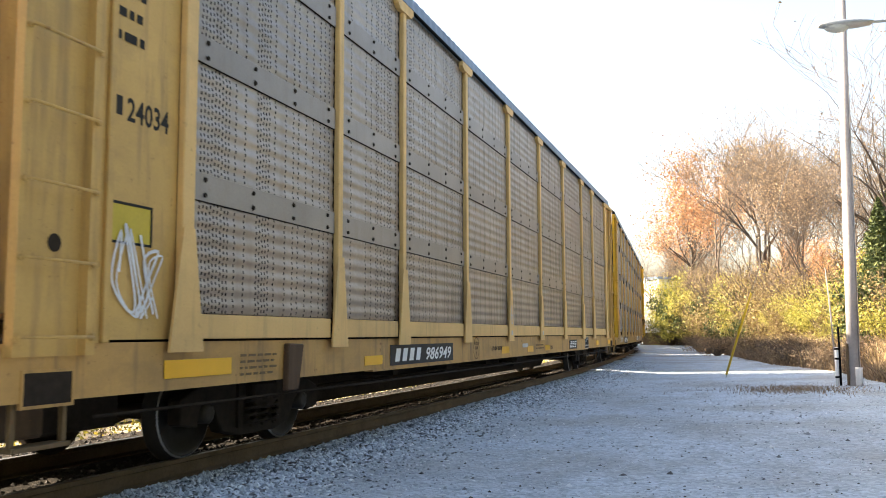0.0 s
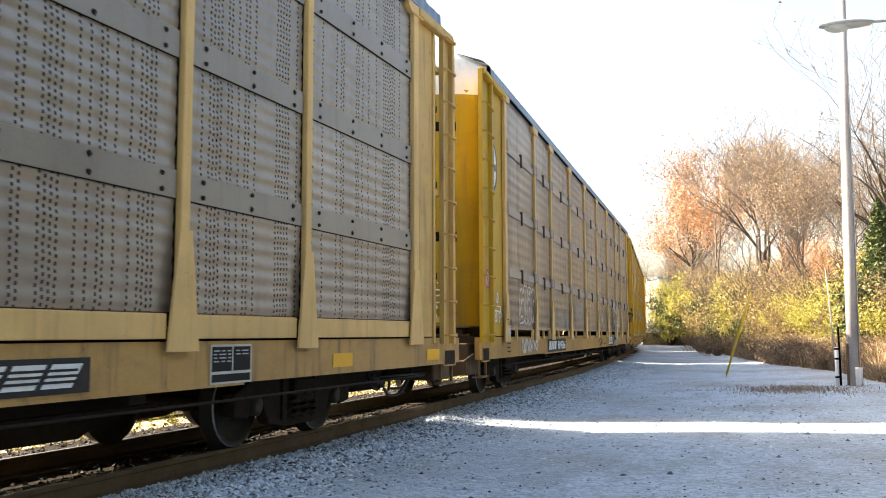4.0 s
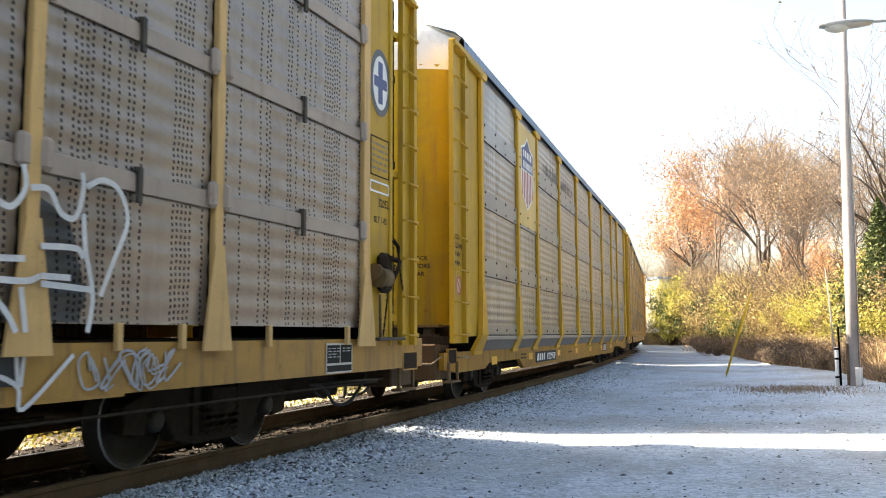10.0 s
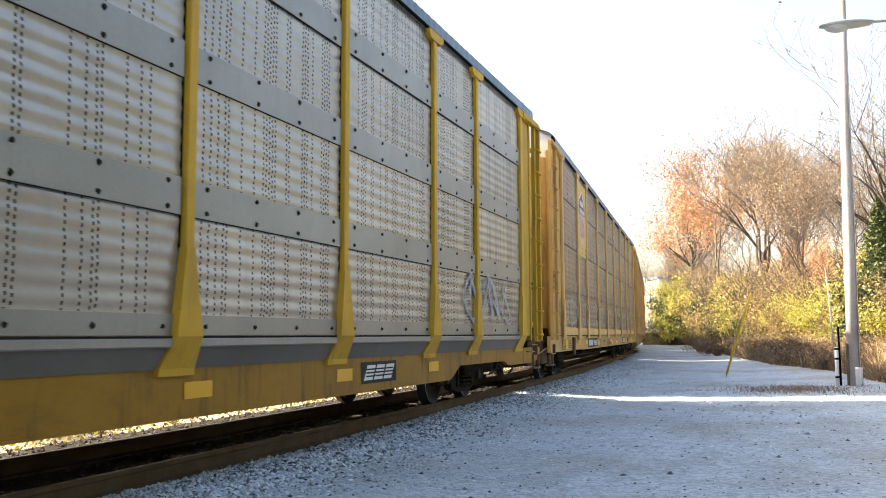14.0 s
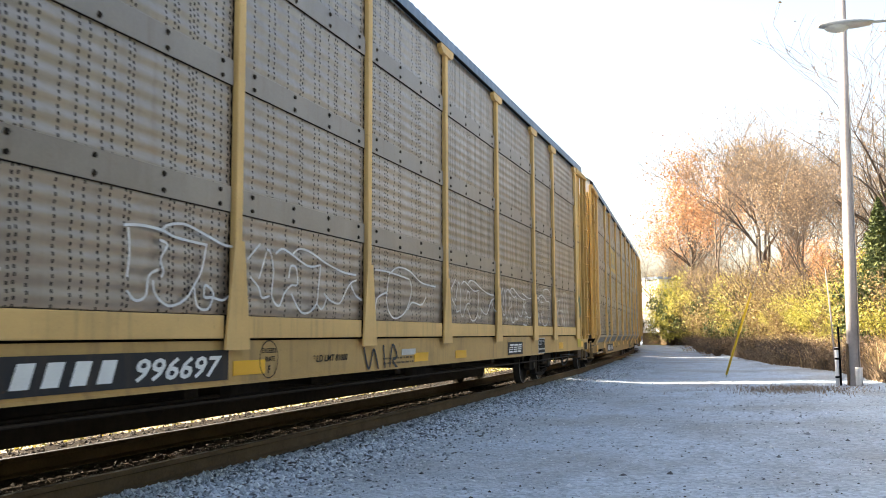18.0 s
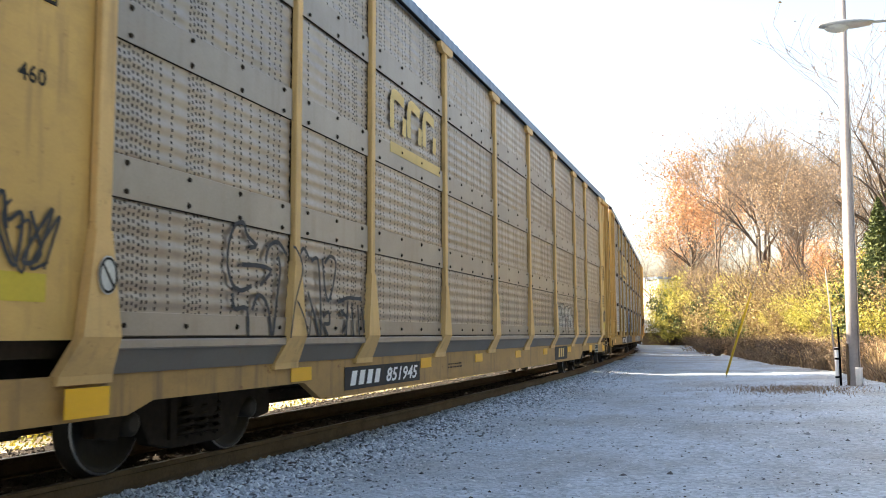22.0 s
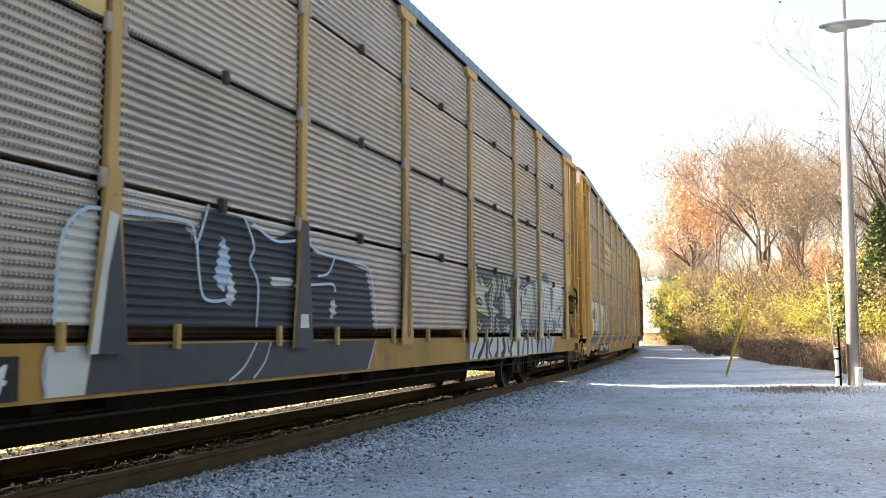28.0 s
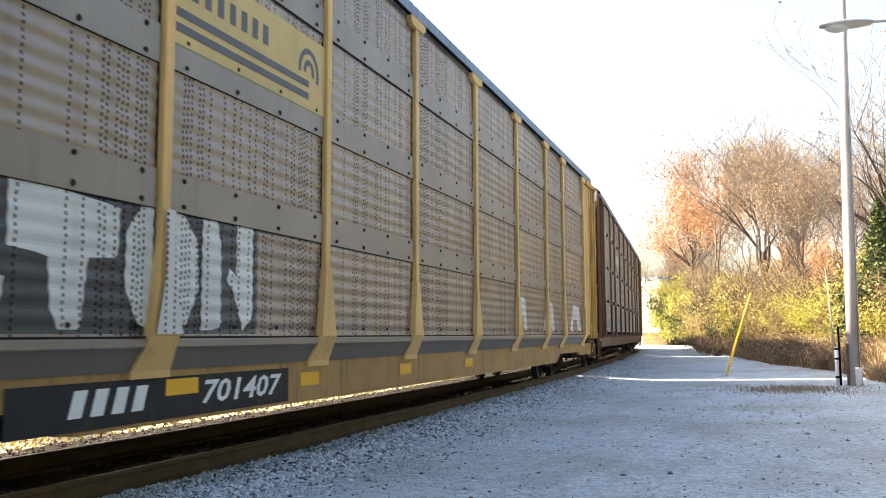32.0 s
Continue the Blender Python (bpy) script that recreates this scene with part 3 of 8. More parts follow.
WOODS = ((T_ORANGE, 0.585, 62, 20, 1.28, ORANGE_L), (T_ORANGE, 0.565, 76, 150, 1.18, ORANGE_L), (T_ORANGE, 0.625, 66, 230, 1.25, ORANGE_L), (T_NAKED, 0.575, 70, 110, 1.2, NAKED_L), (T_NAKED, 0.50, 86, 10, 0.90, NAKED_L), (T_NAKED, 0.535, 92, 200, 1.15, NAKED_L),
         (T_BARE2, 0.655, 56, 10, 1.32, BARE_L), (T_BARE, 0.70, 50, 70, 1.22, BARE_L), (T_BARE, 0.75, 58, 250, 1.42, BARE_L), (T_BARE2, 0.80, 54, 130, 1.30, BARE_L), (T_TAN, 0.775, 66, 170, 1.5, TAN_L),
         (T_TAN, 0.865, 52, 60, 1.18, TAN_L), (T_BARE, 0.90, 46, 310, 1.0, BARE_L), (T_TAN, 0.72, 70, 200, 1.62, TAN_L), (T_BARE2, 0.93, 60, 40, 1.3, BARE_L), 
         (T_NAKED, 1.03, 36, 90, 0.95, NAKED_L), (T_NAKED, 1.12, 32, 40, 1.0, NAKED_L), (T_NAKED, 1.14, 40, 260, 1.05, NAKED_L), (T_TAN, 0.985, 55, 300, 1.1, TAN_L),
         (T_TAN, 0.435, 150, 80, 1.15, TAN_L), (T_TAN, 0.475, 145, 210, 1.2, TAN_L), (T_BARE2, 0.51, 140, 0, 1.4, BARE_L), (T_TAN, 0.54, 125, 30, 1.1, TAN_L), (T_BARE2, 0.545, 96, 70, 0.95, BARE_L),
         (T_ORANGE, 0.875, 48, 15, 0.55, ORANGE_L), (T_ORANGE, 0.80, 60, 95, 0.66, ORANGE_L), (T_LIME, 0.525, 104, 0, 1.5, LIME_L), (T_LIME, 0.56, 88, 100, 1.5, LIME_L), (T_LIME, 0.60, 64, 60, 0.95, LIME_L), (T_LIME, 0.83, 42, 120, 0.62, LIME_L),
         (T_LIME, 0.96, 37, 200, 0.6, LIME_L), (T_LIME, 0.545, 108, 300, 1.7, LIME_L), (T_TAN, 0.66, 60, 10, 0.55, TAN_L), (T_TAN, 0.70, 56, 10, 0.5, TAN_L), (T_TAN, 0.80, 48, 90, 0.45, TAN_L), (T_TAN, 0.74, 54, 190, 0.5, TAN_L), (T_TAN, 0.63, 66, 70, 0.66, TAN_L), (T_BARE2, 0.68, 60, 300, 0.62, BARE_L), (T_TAN, 0.73, 62, 250, 0.62, TAN_L), (T_BARE2, 0.78, 58, 20, 0.58, BARE_L),
         (T_TAN, 0.84, 54, 140, 0.56, TAN_L), (T_BARE2, 0.89, 52, 210, 0.52, BARE_L), (T_BARE2, 0.515, 98, 45, 1.05, BARE_L), (T_BARE2, 0.54, 86, 260, 1.15, BARE_L), (T_TAN, 0.595, 84, 15, 0.8, TAN_L))


def sunlit(px, depth, scale):
    """Sets a plant back along its bearing until it stands clear of the train's shade, and grows it to match."""
    for k in range(14):
        x, y, z = spot(px, depth)
        if px < 0.5 or depth > 104 or track_side(x, y) > 10.5:
            break
        depth, scale = depth * 1.06, scale * 1.06
    return spot(px, depth), scale


for meshes, px, depth, turn, scale, label in WOODS:
    place, scale = sunlit(px, depth, scale)
    tree("tree", meshes, place, turn, scale, label)


def make_bush(seed, w, h, leaf, count, size, stems=26):
    rng = np.random.default_rng(seed)
    rnd = random.Random(seed)
    limbs = []
    for k in range(stems):
        a = rnd.uniform(0, 2 * math.pi)
        tip = Vector((math.cos(a) * w * rnd.uniform(0.2, 0.55), math.sin(a) * w * rnd.uniform(0.2, 0.55), h * rnd.uniform(0.6, 1.1)))
        pts = [tip * q + Vector((rnd.gauss(0, 0.06), rnd.gauss(0, 0.06), 0)) for q in (0, 0.35, 0.7, 1)]
        limbs.append((pts, [0.018, 0.013, 0.009, 0.005]))
    c = []
    lumps = [(rng.uniform(-0.4, 0.4) * w, rng.uniform(-0.4, 0.4) * w, rng.uniform(0.2, 0.85) * h, rng.uniform(0.12, 0.26) * w) for _ in range(22)]
    for k in range(count):
        lx, ly, lz, lr = lumps[rng.integers(0, len(lumps))]
        q = rng.normal(size=3)
        q = q / np.linalg.norm(q) * lr * rng.uniform(0.5, 1.1)
        c.append((lx + q[0], ly + q[1], max(0.02, lz + q[2] * 0.8)))
    return limb_mesh("stems", limbs, BARK, 4), leaf_mesh("foliage", np.array(c), size, leaf, rng)


def bush(meshes, place, turn, scale, label):
    ob = new("bush")
    tagged(ob, label, "bush", group="brush along the lot")
    part("stem", meshes[0], meshes[0].materials[0], ob, kind="stuff")
    part("foliage", meshes[1], meshes[1].materials[0], ob, kind="stuff")
    ob.matrix_world = Matrix.Translation(place) @ pose(0, 0, 0, 0, 0, turn) @ Matrix.Diagonal((scale, scale, scale, 1))


B_LIME = [make_bush(31 + k, 3.0, 2.6, LEAF_LIME, 7000, 0.048) for k in range(2)]
B_GREEN = [make_bush(41, 2.6, 2.4, LEAF_GREEN, 3800, 0.075)]
B_BRAMBLE = [make_bush(61 + k, 2.4, 1.15, GRASS_BROWN, 1500, 0.06, 90) for k in range(2)]
B_TAN = [make_bush(51 + k, 3.2, 2.2, LEAF_GOLD, 5200, 0.04, 70) for k in range(2)]
BUSHES = {"lime": (B_LIME, "yellow-green autumn bush at the wood's edge"), "green": (B_GREEN, "dark green leafy bush in the brush"), "tan": (B_TAN, "dry golden brush below bare trees"), "bramble": (B_BRAMBLE, "low tangled brown bramble at the lot's edge")}
PLANT = [("green", 0.575, 96, 2.0), ("lime", 0.56, 104, 2.2), ("lime", 0.585, 84, 2.2), ("tan", 0.60, 78, 2.0), ("green", 0.605, 70, 1.5), ("lime", 0.62, 66, 1.6), ("tan", 0.64, 60, 1.5), ("tan", 0.665, 52, 1.0),
         ("tan", 0.655, 55, 1.2), ("lime", 0.70, 50, 1.1), ("tan", 0.72, 46, 1.3), ("tan", 0.75, 43, 1.2), ("lime", 0.78, 41, 0.95), ("tan", 0.82, 39, 1.1), ("lime", 0.86, 38, 0.9), ("lime", 0.90, 36, 0.85), ("lime", 0.95, 34, 1.2),
         ("green", 0.99, 31, 1.3), ("lime", 1.02, 29, 0.9), ("tan", 0.68, 60, 2.2), ("tan", 0.76, 50, 1.9), ("tan", 0.83, 46, 1.4), ("tan", 0.91, 44, 1.7), ("tan", 0.98, 39, 1.6), ("lime", 0.58, 112, 2.8), ("tan", 0.61, 92, 2.6),
         ("tan", 0.64, 76, 2.4), ("tan", 1.06, 30, 1.4), ("lime", 1.05, 36, 1.8), ("tan", 0.655, 84, 2.8), ("tan", 0.69, 72, 2.0), ("tan", 0.735, 64, 2.5), ("tan", 0.79, 58, 1.9), ("tan", 0.85, 55, 2.5), ("tan", 0.90, 52, 1.9),
         ("tan", 0.96, 50, 2.4), ("tan", 1.02, 46, 2.4), ("green", 0.725, 48, 0.9), ("tan", 0.545, 118, 2.2), ("tan", 0.80, 37, 0.8), ("lime", 0.84, 36, 0.8), ("tan", 0.70, 44, 0.8), ("tan", 0.88, 34, 0.8)]
PLANT += [("green", 0.555, 78, 1.9), ("green", 0.575, 72, 1.7), ("green", 0.675, 56, 1.5), ("green", 0.69, 58, 1.5), ("green", 0.53, 98, 2.0), ("lime", 0.51, 106, 2.2), ("lime", 0.525, 100, 2.4), ("lime", 0.60, 66, 1.5),
          ("tan", 0.585, 70, 1.8), ("tan", 0.62, 58, 1.5), ("green", 0.645, 58, 1.6), ("tan", 0.66, 54, 2.0), ("lime", 0.71, 52, 1.6), ("green", 0.735, 54, 1.5), ("tan", 0.79, 50, 1.9), ("tan", 0.81, 45, 1.5), ("tan", 0.865, 46, 1.8), ("bramble", 0.575, 66, 1.0), ("bramble", 0.595, 60, 1.0), ("bramble", 0.615, 55, 1.0), ("green", 0.54, 90, 2.4), ("green", 0.67, 62, 1.5), ("lime", 0.77, 47, 1.2), ("lime", 0.87, 42, 1.1)]
for k, (sort, px, depth, scale) in enumerate(PLANT):
    kinds, label = BUSHES[sort]
    place, scale = (spot(px, depth), scale) if sort == "bramble" else sunlit(px, depth, scale)
    bush(kinds[k % len(kinds)], place, k * 67, scale, label)


for k in range(13):
    y = 30.0 + 1.5 * k
    x = lot_edge(y) + 0.75 + 0.5 * math.sin(k * 2.4)
    bush(B_BRAMBLE[k % 2], (x, y, ground_height(x, y)), k * 71, 0.72 + 0.26 * math.sin(k * 1.7), BUSHES["bramble"][1])


def cedar(place, height):
    rng = np.random.default_rng(77)
    c = []
    for k in range(9000):
        q = rng.random() ** 0.7
        r = (1 - q) ** 0.8 * height * 0.30 * math.sqrt(rng.random()) * (0.75 + 0.25 * math.sin(q * 40 + 3 * math.sin(k)))
        a = rng.uniform(0, 2 * math.pi)
        c.append((r * math.cos(a), r * math.sin(a), 0.3 + q * height))
    ob = new("cedar_tree")
    tagged(ob, "dense dark green cedar among bare trees", "tree")
    part("trunk", limb_mesh("cedar_trunk", [([Vector((0, 0, -0.2)), Vector((0, 0, height * 0.5)), Vector((0, 0, height * 0.98))], [0.12, 0.08, 0.01])], BARK), BARK, ob)
    part("crown", leaf_mesh("cedar_crown", np.array(c), 0.07, LEAF_GREEN, rng, 2.2), LEAF_GREEN, ob, kind="stuff")
    ob.location = place


cedar(spot(0.992, 31), 5.4)
cedar(spot(1.04, 34), 7.5)


def blades(name, label, places, length, material, seed, lean=0.5, width=0.012):
    """Grass blades: thin bent triangles."""
    rng = np.random.default_rng(seed)
    p = np.asarray(places)
    n = len(p)
    a = rng.uniform(0, 2 * math.pi, n)
    L = length * rng.uniform(0.4, 1.2, n)
    side = np.stack([np.cos(a), np.sin(a), np.zeros(n)], 1) * width
    tilt = rng.normal(0, lean, (n, 2)) * L[:, None]
    mid = p + np.stack([tilt[:, 0] * 0.35, tilt[:, 1] * 0.35, L * 0.6], 1)
    tip = p + np.stack([tilt[:, 0], tilt[:, 1], L], 1)
    v = np.stack([p - side, p + side, mid + side * 0.6, mid - side * 0.6, tip], 1)
    base = 5 * np.arange(n)[:, None]
    f = [tuple(r) for r in (base + np.array([[0, 1, 2, 3]])).tolist()] + [tuple(r) for r in (base + np.array([[3, 2, 4]])).tolist()]
    me = bpy.data.meshes.new(name)
    me.from_pydata(v.reshape(-1, 3).tolist(), [], f)
    me.materials.append(material)
    return tagged(new(name, me), label, "grass", kind="stuff")


def verge_grass():
    rng = np.random.default_rng(5)
    tall, low = [], []
    for k in range(34000):
        y = 23 + 50 * rng.random() ** 1.6
        o = abs(rng.normal(0, 2.4)) + 0.15
        x = lot_edge(y) + o
        (tall if rng.random() < min(0.9, max(0.02, (o - (1.2 if y > 31 else 0.4)) * 0.5)) else low).append((x, y, ground_height(x, y)))
    blades("dry_grass", "tall golden dry grass on the bank", tall, 0.95, GRASS_GOLD, 1, 0.45, 0.016)
    blades("brown_grass", "low brown matted grass at the lot's edge", low, 0.45, GRASS_BROWN, 2, 0.7, 0.014)
    thin = []
    for k in range(1500):
        x, y = 0.2 + rng.normal(0, 0.7), 21.8 + rng.normal(0, 0.8)
        thin.append((x, y, ground_height(x, y)))
    blades("sparse_grass", "sparse brown grass patch on the gravel", thin, 0.07, GRASS_BROWN, 3, 1.0, 0.008)
    far, low = [], []
    for k in range(40000):
        p = on_track(-8 + 62 * rng.random(), -3.0 - 9.0 * rng.random() ** 1.3)
        g = ground_height(p.x, p.y)
        clump = noise.noise(Vector((p.x * 0.9, p.y * 0.9, 3)))
        (far if clump > -0.12 else low).append((p.x, p.y, g + (0.6 if clump > -0.12 else 0.10) * rng.random()))
    for name, label, pts, mat in (("far_weeds", "yellow-green leafy weeds on the far side of the track", far, WEED), ("far_litter", "brown leaf litter beyond the far rail", low, LITTER)):
        me = leaf_mesh(name, np.array(pts), 0.05, mat, rng)
        tagged(new(name, me), label, "weeds", kind="stuff")


verge_grass()
for k in range(16):
    p = on_track(-8 + k * 4.2, -7.5 - (k * 37 % 5) * 0.8)
    bush(B_GREEN[0] if k % 3 else B_LIME[k % 2], (p.x, p.y, ground_height(p.x, p.y)), k * 80, 0.75 + 0.1 * (k % 3), "yellow-green weeds beyond the track")

def smooth_line_3d(pts, k=5):
    out = []
    p = [pts[0], *pts, pts[-1]]
    for i in range(1, len(p) - 2):
        a, b, c, d = (Vector(q) for q in p[i - 1:i + 3])
        for j in range(k):
            t = j / k
            out.append(0.5 * ((2 * b) + (c - a) * t + (2 * a - 5 * b + 4 * c - d) * t * t + (3 * b - a - 3 * c + d) * t ** 3))
    out.append(Vector(pts[-1]))
    return out


# ---- pole, wire, markers, lamp, shed ----
POLE = plain("weathered_pole_wood", (0.42, 0.385, 0.375), 0.9, 0, 14, 0.2, 0.5)
PVC = plain("white_pvc", (0.75, 0.75, 0.75), 0.4, 0, 30, 0.06)
GUARD = plain("yellow_plastic_guard", (0.66, 0.43, 0.02), 0.45, 0, 30, 0.08)
CABLE = plain("grey_wire", (0.25, 0.25, 0.25), 0.5, 0.6, 30, 0.1)
GALV = plain("galvanised_metal", (0.42, 0.43, 0.44), 0.5, 0.5, 25, 0.15)
LENS = plain("frosted_lamp_bowl", (0.55, 0.55, 0.52), 0.25, 0, 30, 0.05)


def utility_pole():
    x, y = 1.60, 23.6
    g = ground_height(x, y)
    ob = new("utility_pole")
    ob.location = (x, y, g)
    tagged(ob, "weathered grey wooden utility pole with a conduit", "utility pole")
    bm = bmesh.new()
    tube(bm, [(0, 0, -0.3), (0.03, 0, 3), (0.065, 0.0, 6), (0.11, 0, 10.6)], [0.15, 0.14, 0.125, 0.10], 14)
    part("shaft", bm, POLE, ob)
    bm = bmesh.new()
    tube(bm, [(0.115, -0.12, 0.3), (0.14, -0.115, 3), (0.16, -0.10, 6), (0.19, -0.09, 9.8)], 0.013, 6)
    part("cable", bm, CABLE, ob, "dark cable running up the pole")
    bm = bmesh.new()
    tube(bm, [(0.10, -0.17, -0.05), (0.10, -0.17, 0.40), (0.10, -0.17, 0.44)], [0.08, 0.08, 0.085], 10)
    part("conduit", bm, PVC, ob, "short white pipe at the foot")
    part("band", soft(boxes((-0.16, -0.10, -0.14, -0.09, 0.02, 1.0)), 0.01), RAIL_WEB, ob, "brown board strapped to the foot")
    return ob


utility_pole()


def guy_wire():
    a, b = Vector((-1.62, 28.4, ground_height(-1.62, 28.4))), Vector((1.68, 23.6, 9.4))
    ob = new("guy_wire")
    ob.location = a
    tagged(ob, "slanting pole guy wire with a yellow plastic guard", "guy wire")
    d = b - a
    bm = bmesh.new()
    tube(bm, [(0, 0, -0.05), tuple(d)], 0.008, 5)
    part("strand", bm, CABLE, ob)
    bm = bmesh.new()
    tube(bm, [tuple(d * 0.012), tuple(d * 0.26)], 0.034, 8)
    part("guard", bm, GUARD, ob, "yellow plastic tube")


guy_wire()


def marker_post(x, y):
    g = ground_height(x, y)
    ob = new("marker_post")
    ob.location = (x, y, g)
    tagged(ob, "slim white marker post with black bands", "marker post")
    bm = bmesh.new()
    tube(bm, [(0, 0, -0.1), (0, 0, 0.92)], 0.045, 10)
    part("post", bm, PVC, ob)
    for z in (0.18, 0.62, 0.86):
        bm = bmesh.new()
        tube(bm, [(0, 0, z), (0, 0, z + 0.05)], 0.048, 10)
        part("band", bm, BLACK, ob, "black band")
    bm = bmesh.new()
    tube(bm, [(0.075, 0.03, -0.1), (0.06, 0.03, 1.42)], 0.026, 8)
    part("stake", bm, BLACK, ob, "dark metal stake")
    bm = bmesh.new()
    tube(bm, [(-0.03, 0.05, 0.5), (-0.10, 0.05, 1.9), (-0.17, 0.05, 2.85)], [0.022, 0.02, 0.012], 6)
    part("rod", bm, POLE, ob, "thin pale leaning rod")


marker_post(1.24, 23.65)


def street_lamp():
    """A yard lamp on an arm; its own pole stands just outside the view."""
    hx, hy, hz = spot(0.905, 13.0, 0)
    top = 1.128 + 13.0 * 0.352
    ob = new("street_lamp")
    dx, dy = math.cos(radians(20.65)), math.sin(radians(20.65))
    px, py = hx + dx * 1.95, hy + dy * 1.95
    g = ground_height(px, py)
    ob.matrix_world = Matrix.Translation((px, py, g)) @ pose(0, 0, 0, 0, 0, 20.65)
    tagged(ob, "grey yard lamp on a curved arm and steel pole", "street lamp")
    h = top - g
    bm = bmesh.new()
    tube(bm, [(0, 0, -0.2), (0, 0, h - 0.3)], [0.09, 0.07], 12)
    part("pole", bm, GALV, ob)
    bm = bmesh.new()
    tube(bm, smooth_line_3d([(0, 0, h - 0.55), (-0.5, 0, h - 0.02), (-1.0, 0, h + 0.09), (-1.45, 0, h + 0.06)]), 0.024, 8)
    tube(bm, [(0, 0, h - 0.35), (-0.6, 0, h + 0.05)], 0.014, 6)
    part("arm", bm, GALV, ob)
    bm = bmesh.new()
    rings = []
    for k in range(9):
        q = k / 8
        x = -1.36 - 0.80 * q
        w = 0.035 + 0.115 * math.sin(math.pi * min(1, 0.15 + 0.80 * q)) ** 0.8
        hh = 0.03 + 0.035 * math.sin(math.pi * q)
        rings.append([bm.verts.new((x, w * math.cos(a), h + 0.06 - 0.045 * q + hh * math.sin(a))) for a in np.linspace(0, 2 * math.pi, 13)[:-1]])
    for a, b in zip(rings, rings[1:]):
        for k in range(12):
            bm.faces.new((a[k], a[(k + 1) % 12], b[(k + 1) % 12], b[k])).smooth = True
    bm.faces.new(rings[0])
    bm.faces.new(rings[-1][::-1])
    bmesh.ops.recalc_face_normals(bm, faces=bm.faces)
    part("housing", bm, GALV, ob, "flat grey lamp housing")
    bm = bmesh.new()
    bmesh.ops.create_uvsphere(bm, u_segments=14, v_segments=8, radius=1, matrix=Matrix.Translation((-1.88, 0, h - 0.005)) @ Matrix.Diagonal((0.19, 0.115, 0.085, 1)))
    part("bowl", bm, LENS, ob, "frosted lamp bowl")


street_lamp()


def shed():
    """A pale metal building far down the line, seen past the train."""
    ob = new("shed")
    ob.matrix_world = Matrix.Translation(spot(0.488, 108.0)) @ pose(0, 0, 0, 0, 0, -50)
    tagged(ob, "white metal shed standing far down the line", "shed")
    part("wall", boxes((-4.5, 0.0, 0, 5, 1.5, 8.0)), WHITE, ob)
    part("annex", boxes((0.01, 1.2, 0.4, 4, 1.5, 4.3)), WHITE, ob, "low white annex")
    part("plinth", boxes((-4.4, 1.1, 0.2, 5, -0.5, 1.5)), EARTH, ob, "brown raised base")
    bm = bmesh.new()
    prism(bm, [(-4.6, 8.0), (0.1, 8.0), (-0.3, 8.3), (-4.3, 8.3)], -0.2, 5.2)
    part("roof", bm, ROOF, ob)


shed()


# ---- unseen brush closing the lot behind and beside the camera, added to cut skylight ----
for k in range(23):
    y = -24 + 1.9 * k
    x = 6.5 + 3.2 * (k % 2) + 0.25 * k if y < 8 else lot_edge(y) + 5.6 + 1.5 * (k % 2)
    # Out of view: darkens the near panels and what they reflect.
    bush(B_GREEN[0], (x, y, ground_height(x, y)), k * 51, 3.3 + 0.2 * (k % 3), "unseen tall dark green brush added to cut skylight")


# ---- railway cars: local x runs along the car away from the camera, the camera's side is y < 0, rail tops are z = 0 ----
POSTS_E = (-12.0, -9.15, -7.22, -4.37, -1.42, 1.40, 4.17, 6.95, 8.86, 11.75)
POSTS_G = (-12.15, -9.38, -7.40, -4.55, -1.78, 1.13, 4.0, 6.75, 8.75, 11.7)
POSTS = (-12.1, -9.25, -7.25, -4.35, -1.45, 1.45, 4.35, 7.25, 9.25, 12.1)
SIDE = 1.56
LEVELS = (1.2, 2.25, 3.4, 4.55, 5.53)


def wavy_panel(x0, x1, z0, z1, y, period, depth, sharp=False, thick=0.02):
    """A horizontally corrugated sheet with a back face."""
    n = max(4, int(round((z1 - z0) / period * 6)))
    bm = bmesh.new()
    front = []
    for i in range(n + 1):
        z = z0 + (z1 - z0) * i / n
        p = (z / period) % 1.0
        w = (max(0.0, 1 - 2.6 * abs(p - 0.5)) if sharp else 0.5 + 0.5 * math.sin(2 * math.pi * p))
        front.append([bm.verts.new((x, y - depth * w, z)) for x in (x0, x1)])
    for a, b in zip(front, front[1:]):
        f = bm.faces.new((a[0], a[1], b[1], b[0]))
        f.smooth = not sharp
    back = [bm.verts.new(p) for p in ((x0, y + thick, z0), (x1, y + thick, z0), (x1, y + thick, z1), (x0, y + thick, z1))]
    bm.faces.new(back[::-1])
    return bm


def gusset(u, w0, w1, z0, z1, y, d):
    bm = bmesh.new()
    prism(bm, [(u - w1 / 2, z0), (u + w1 / 2, z0), (u + w0 / 2, z1), (u - w0 / 2, z1)], y - d, y)
    return bm


def bolt_heads(spots, y, r=0.022, d=0.014):
    bm = bmesh.new()
    for k, (x, z) in enumerate(spots):
        q = [(x + r * (1.25 + 0.35 * math.sin(3.1 * a + k)) * math.cos(a), y - 0.001, z + r * (1.3 + 0.4 * math.sin(2.3 * a + 2 * k)) * math.sin(a)) for a in np.linspace(0, 2 * math.pi, 10)[:-1]]
        bm.faces.new([bm.verts.new(p) for p in q[::-1]])
    for x, z in spots:
        tube(bm, [(x, y, z), (x, y - d, z)], r, 6)
    return bm


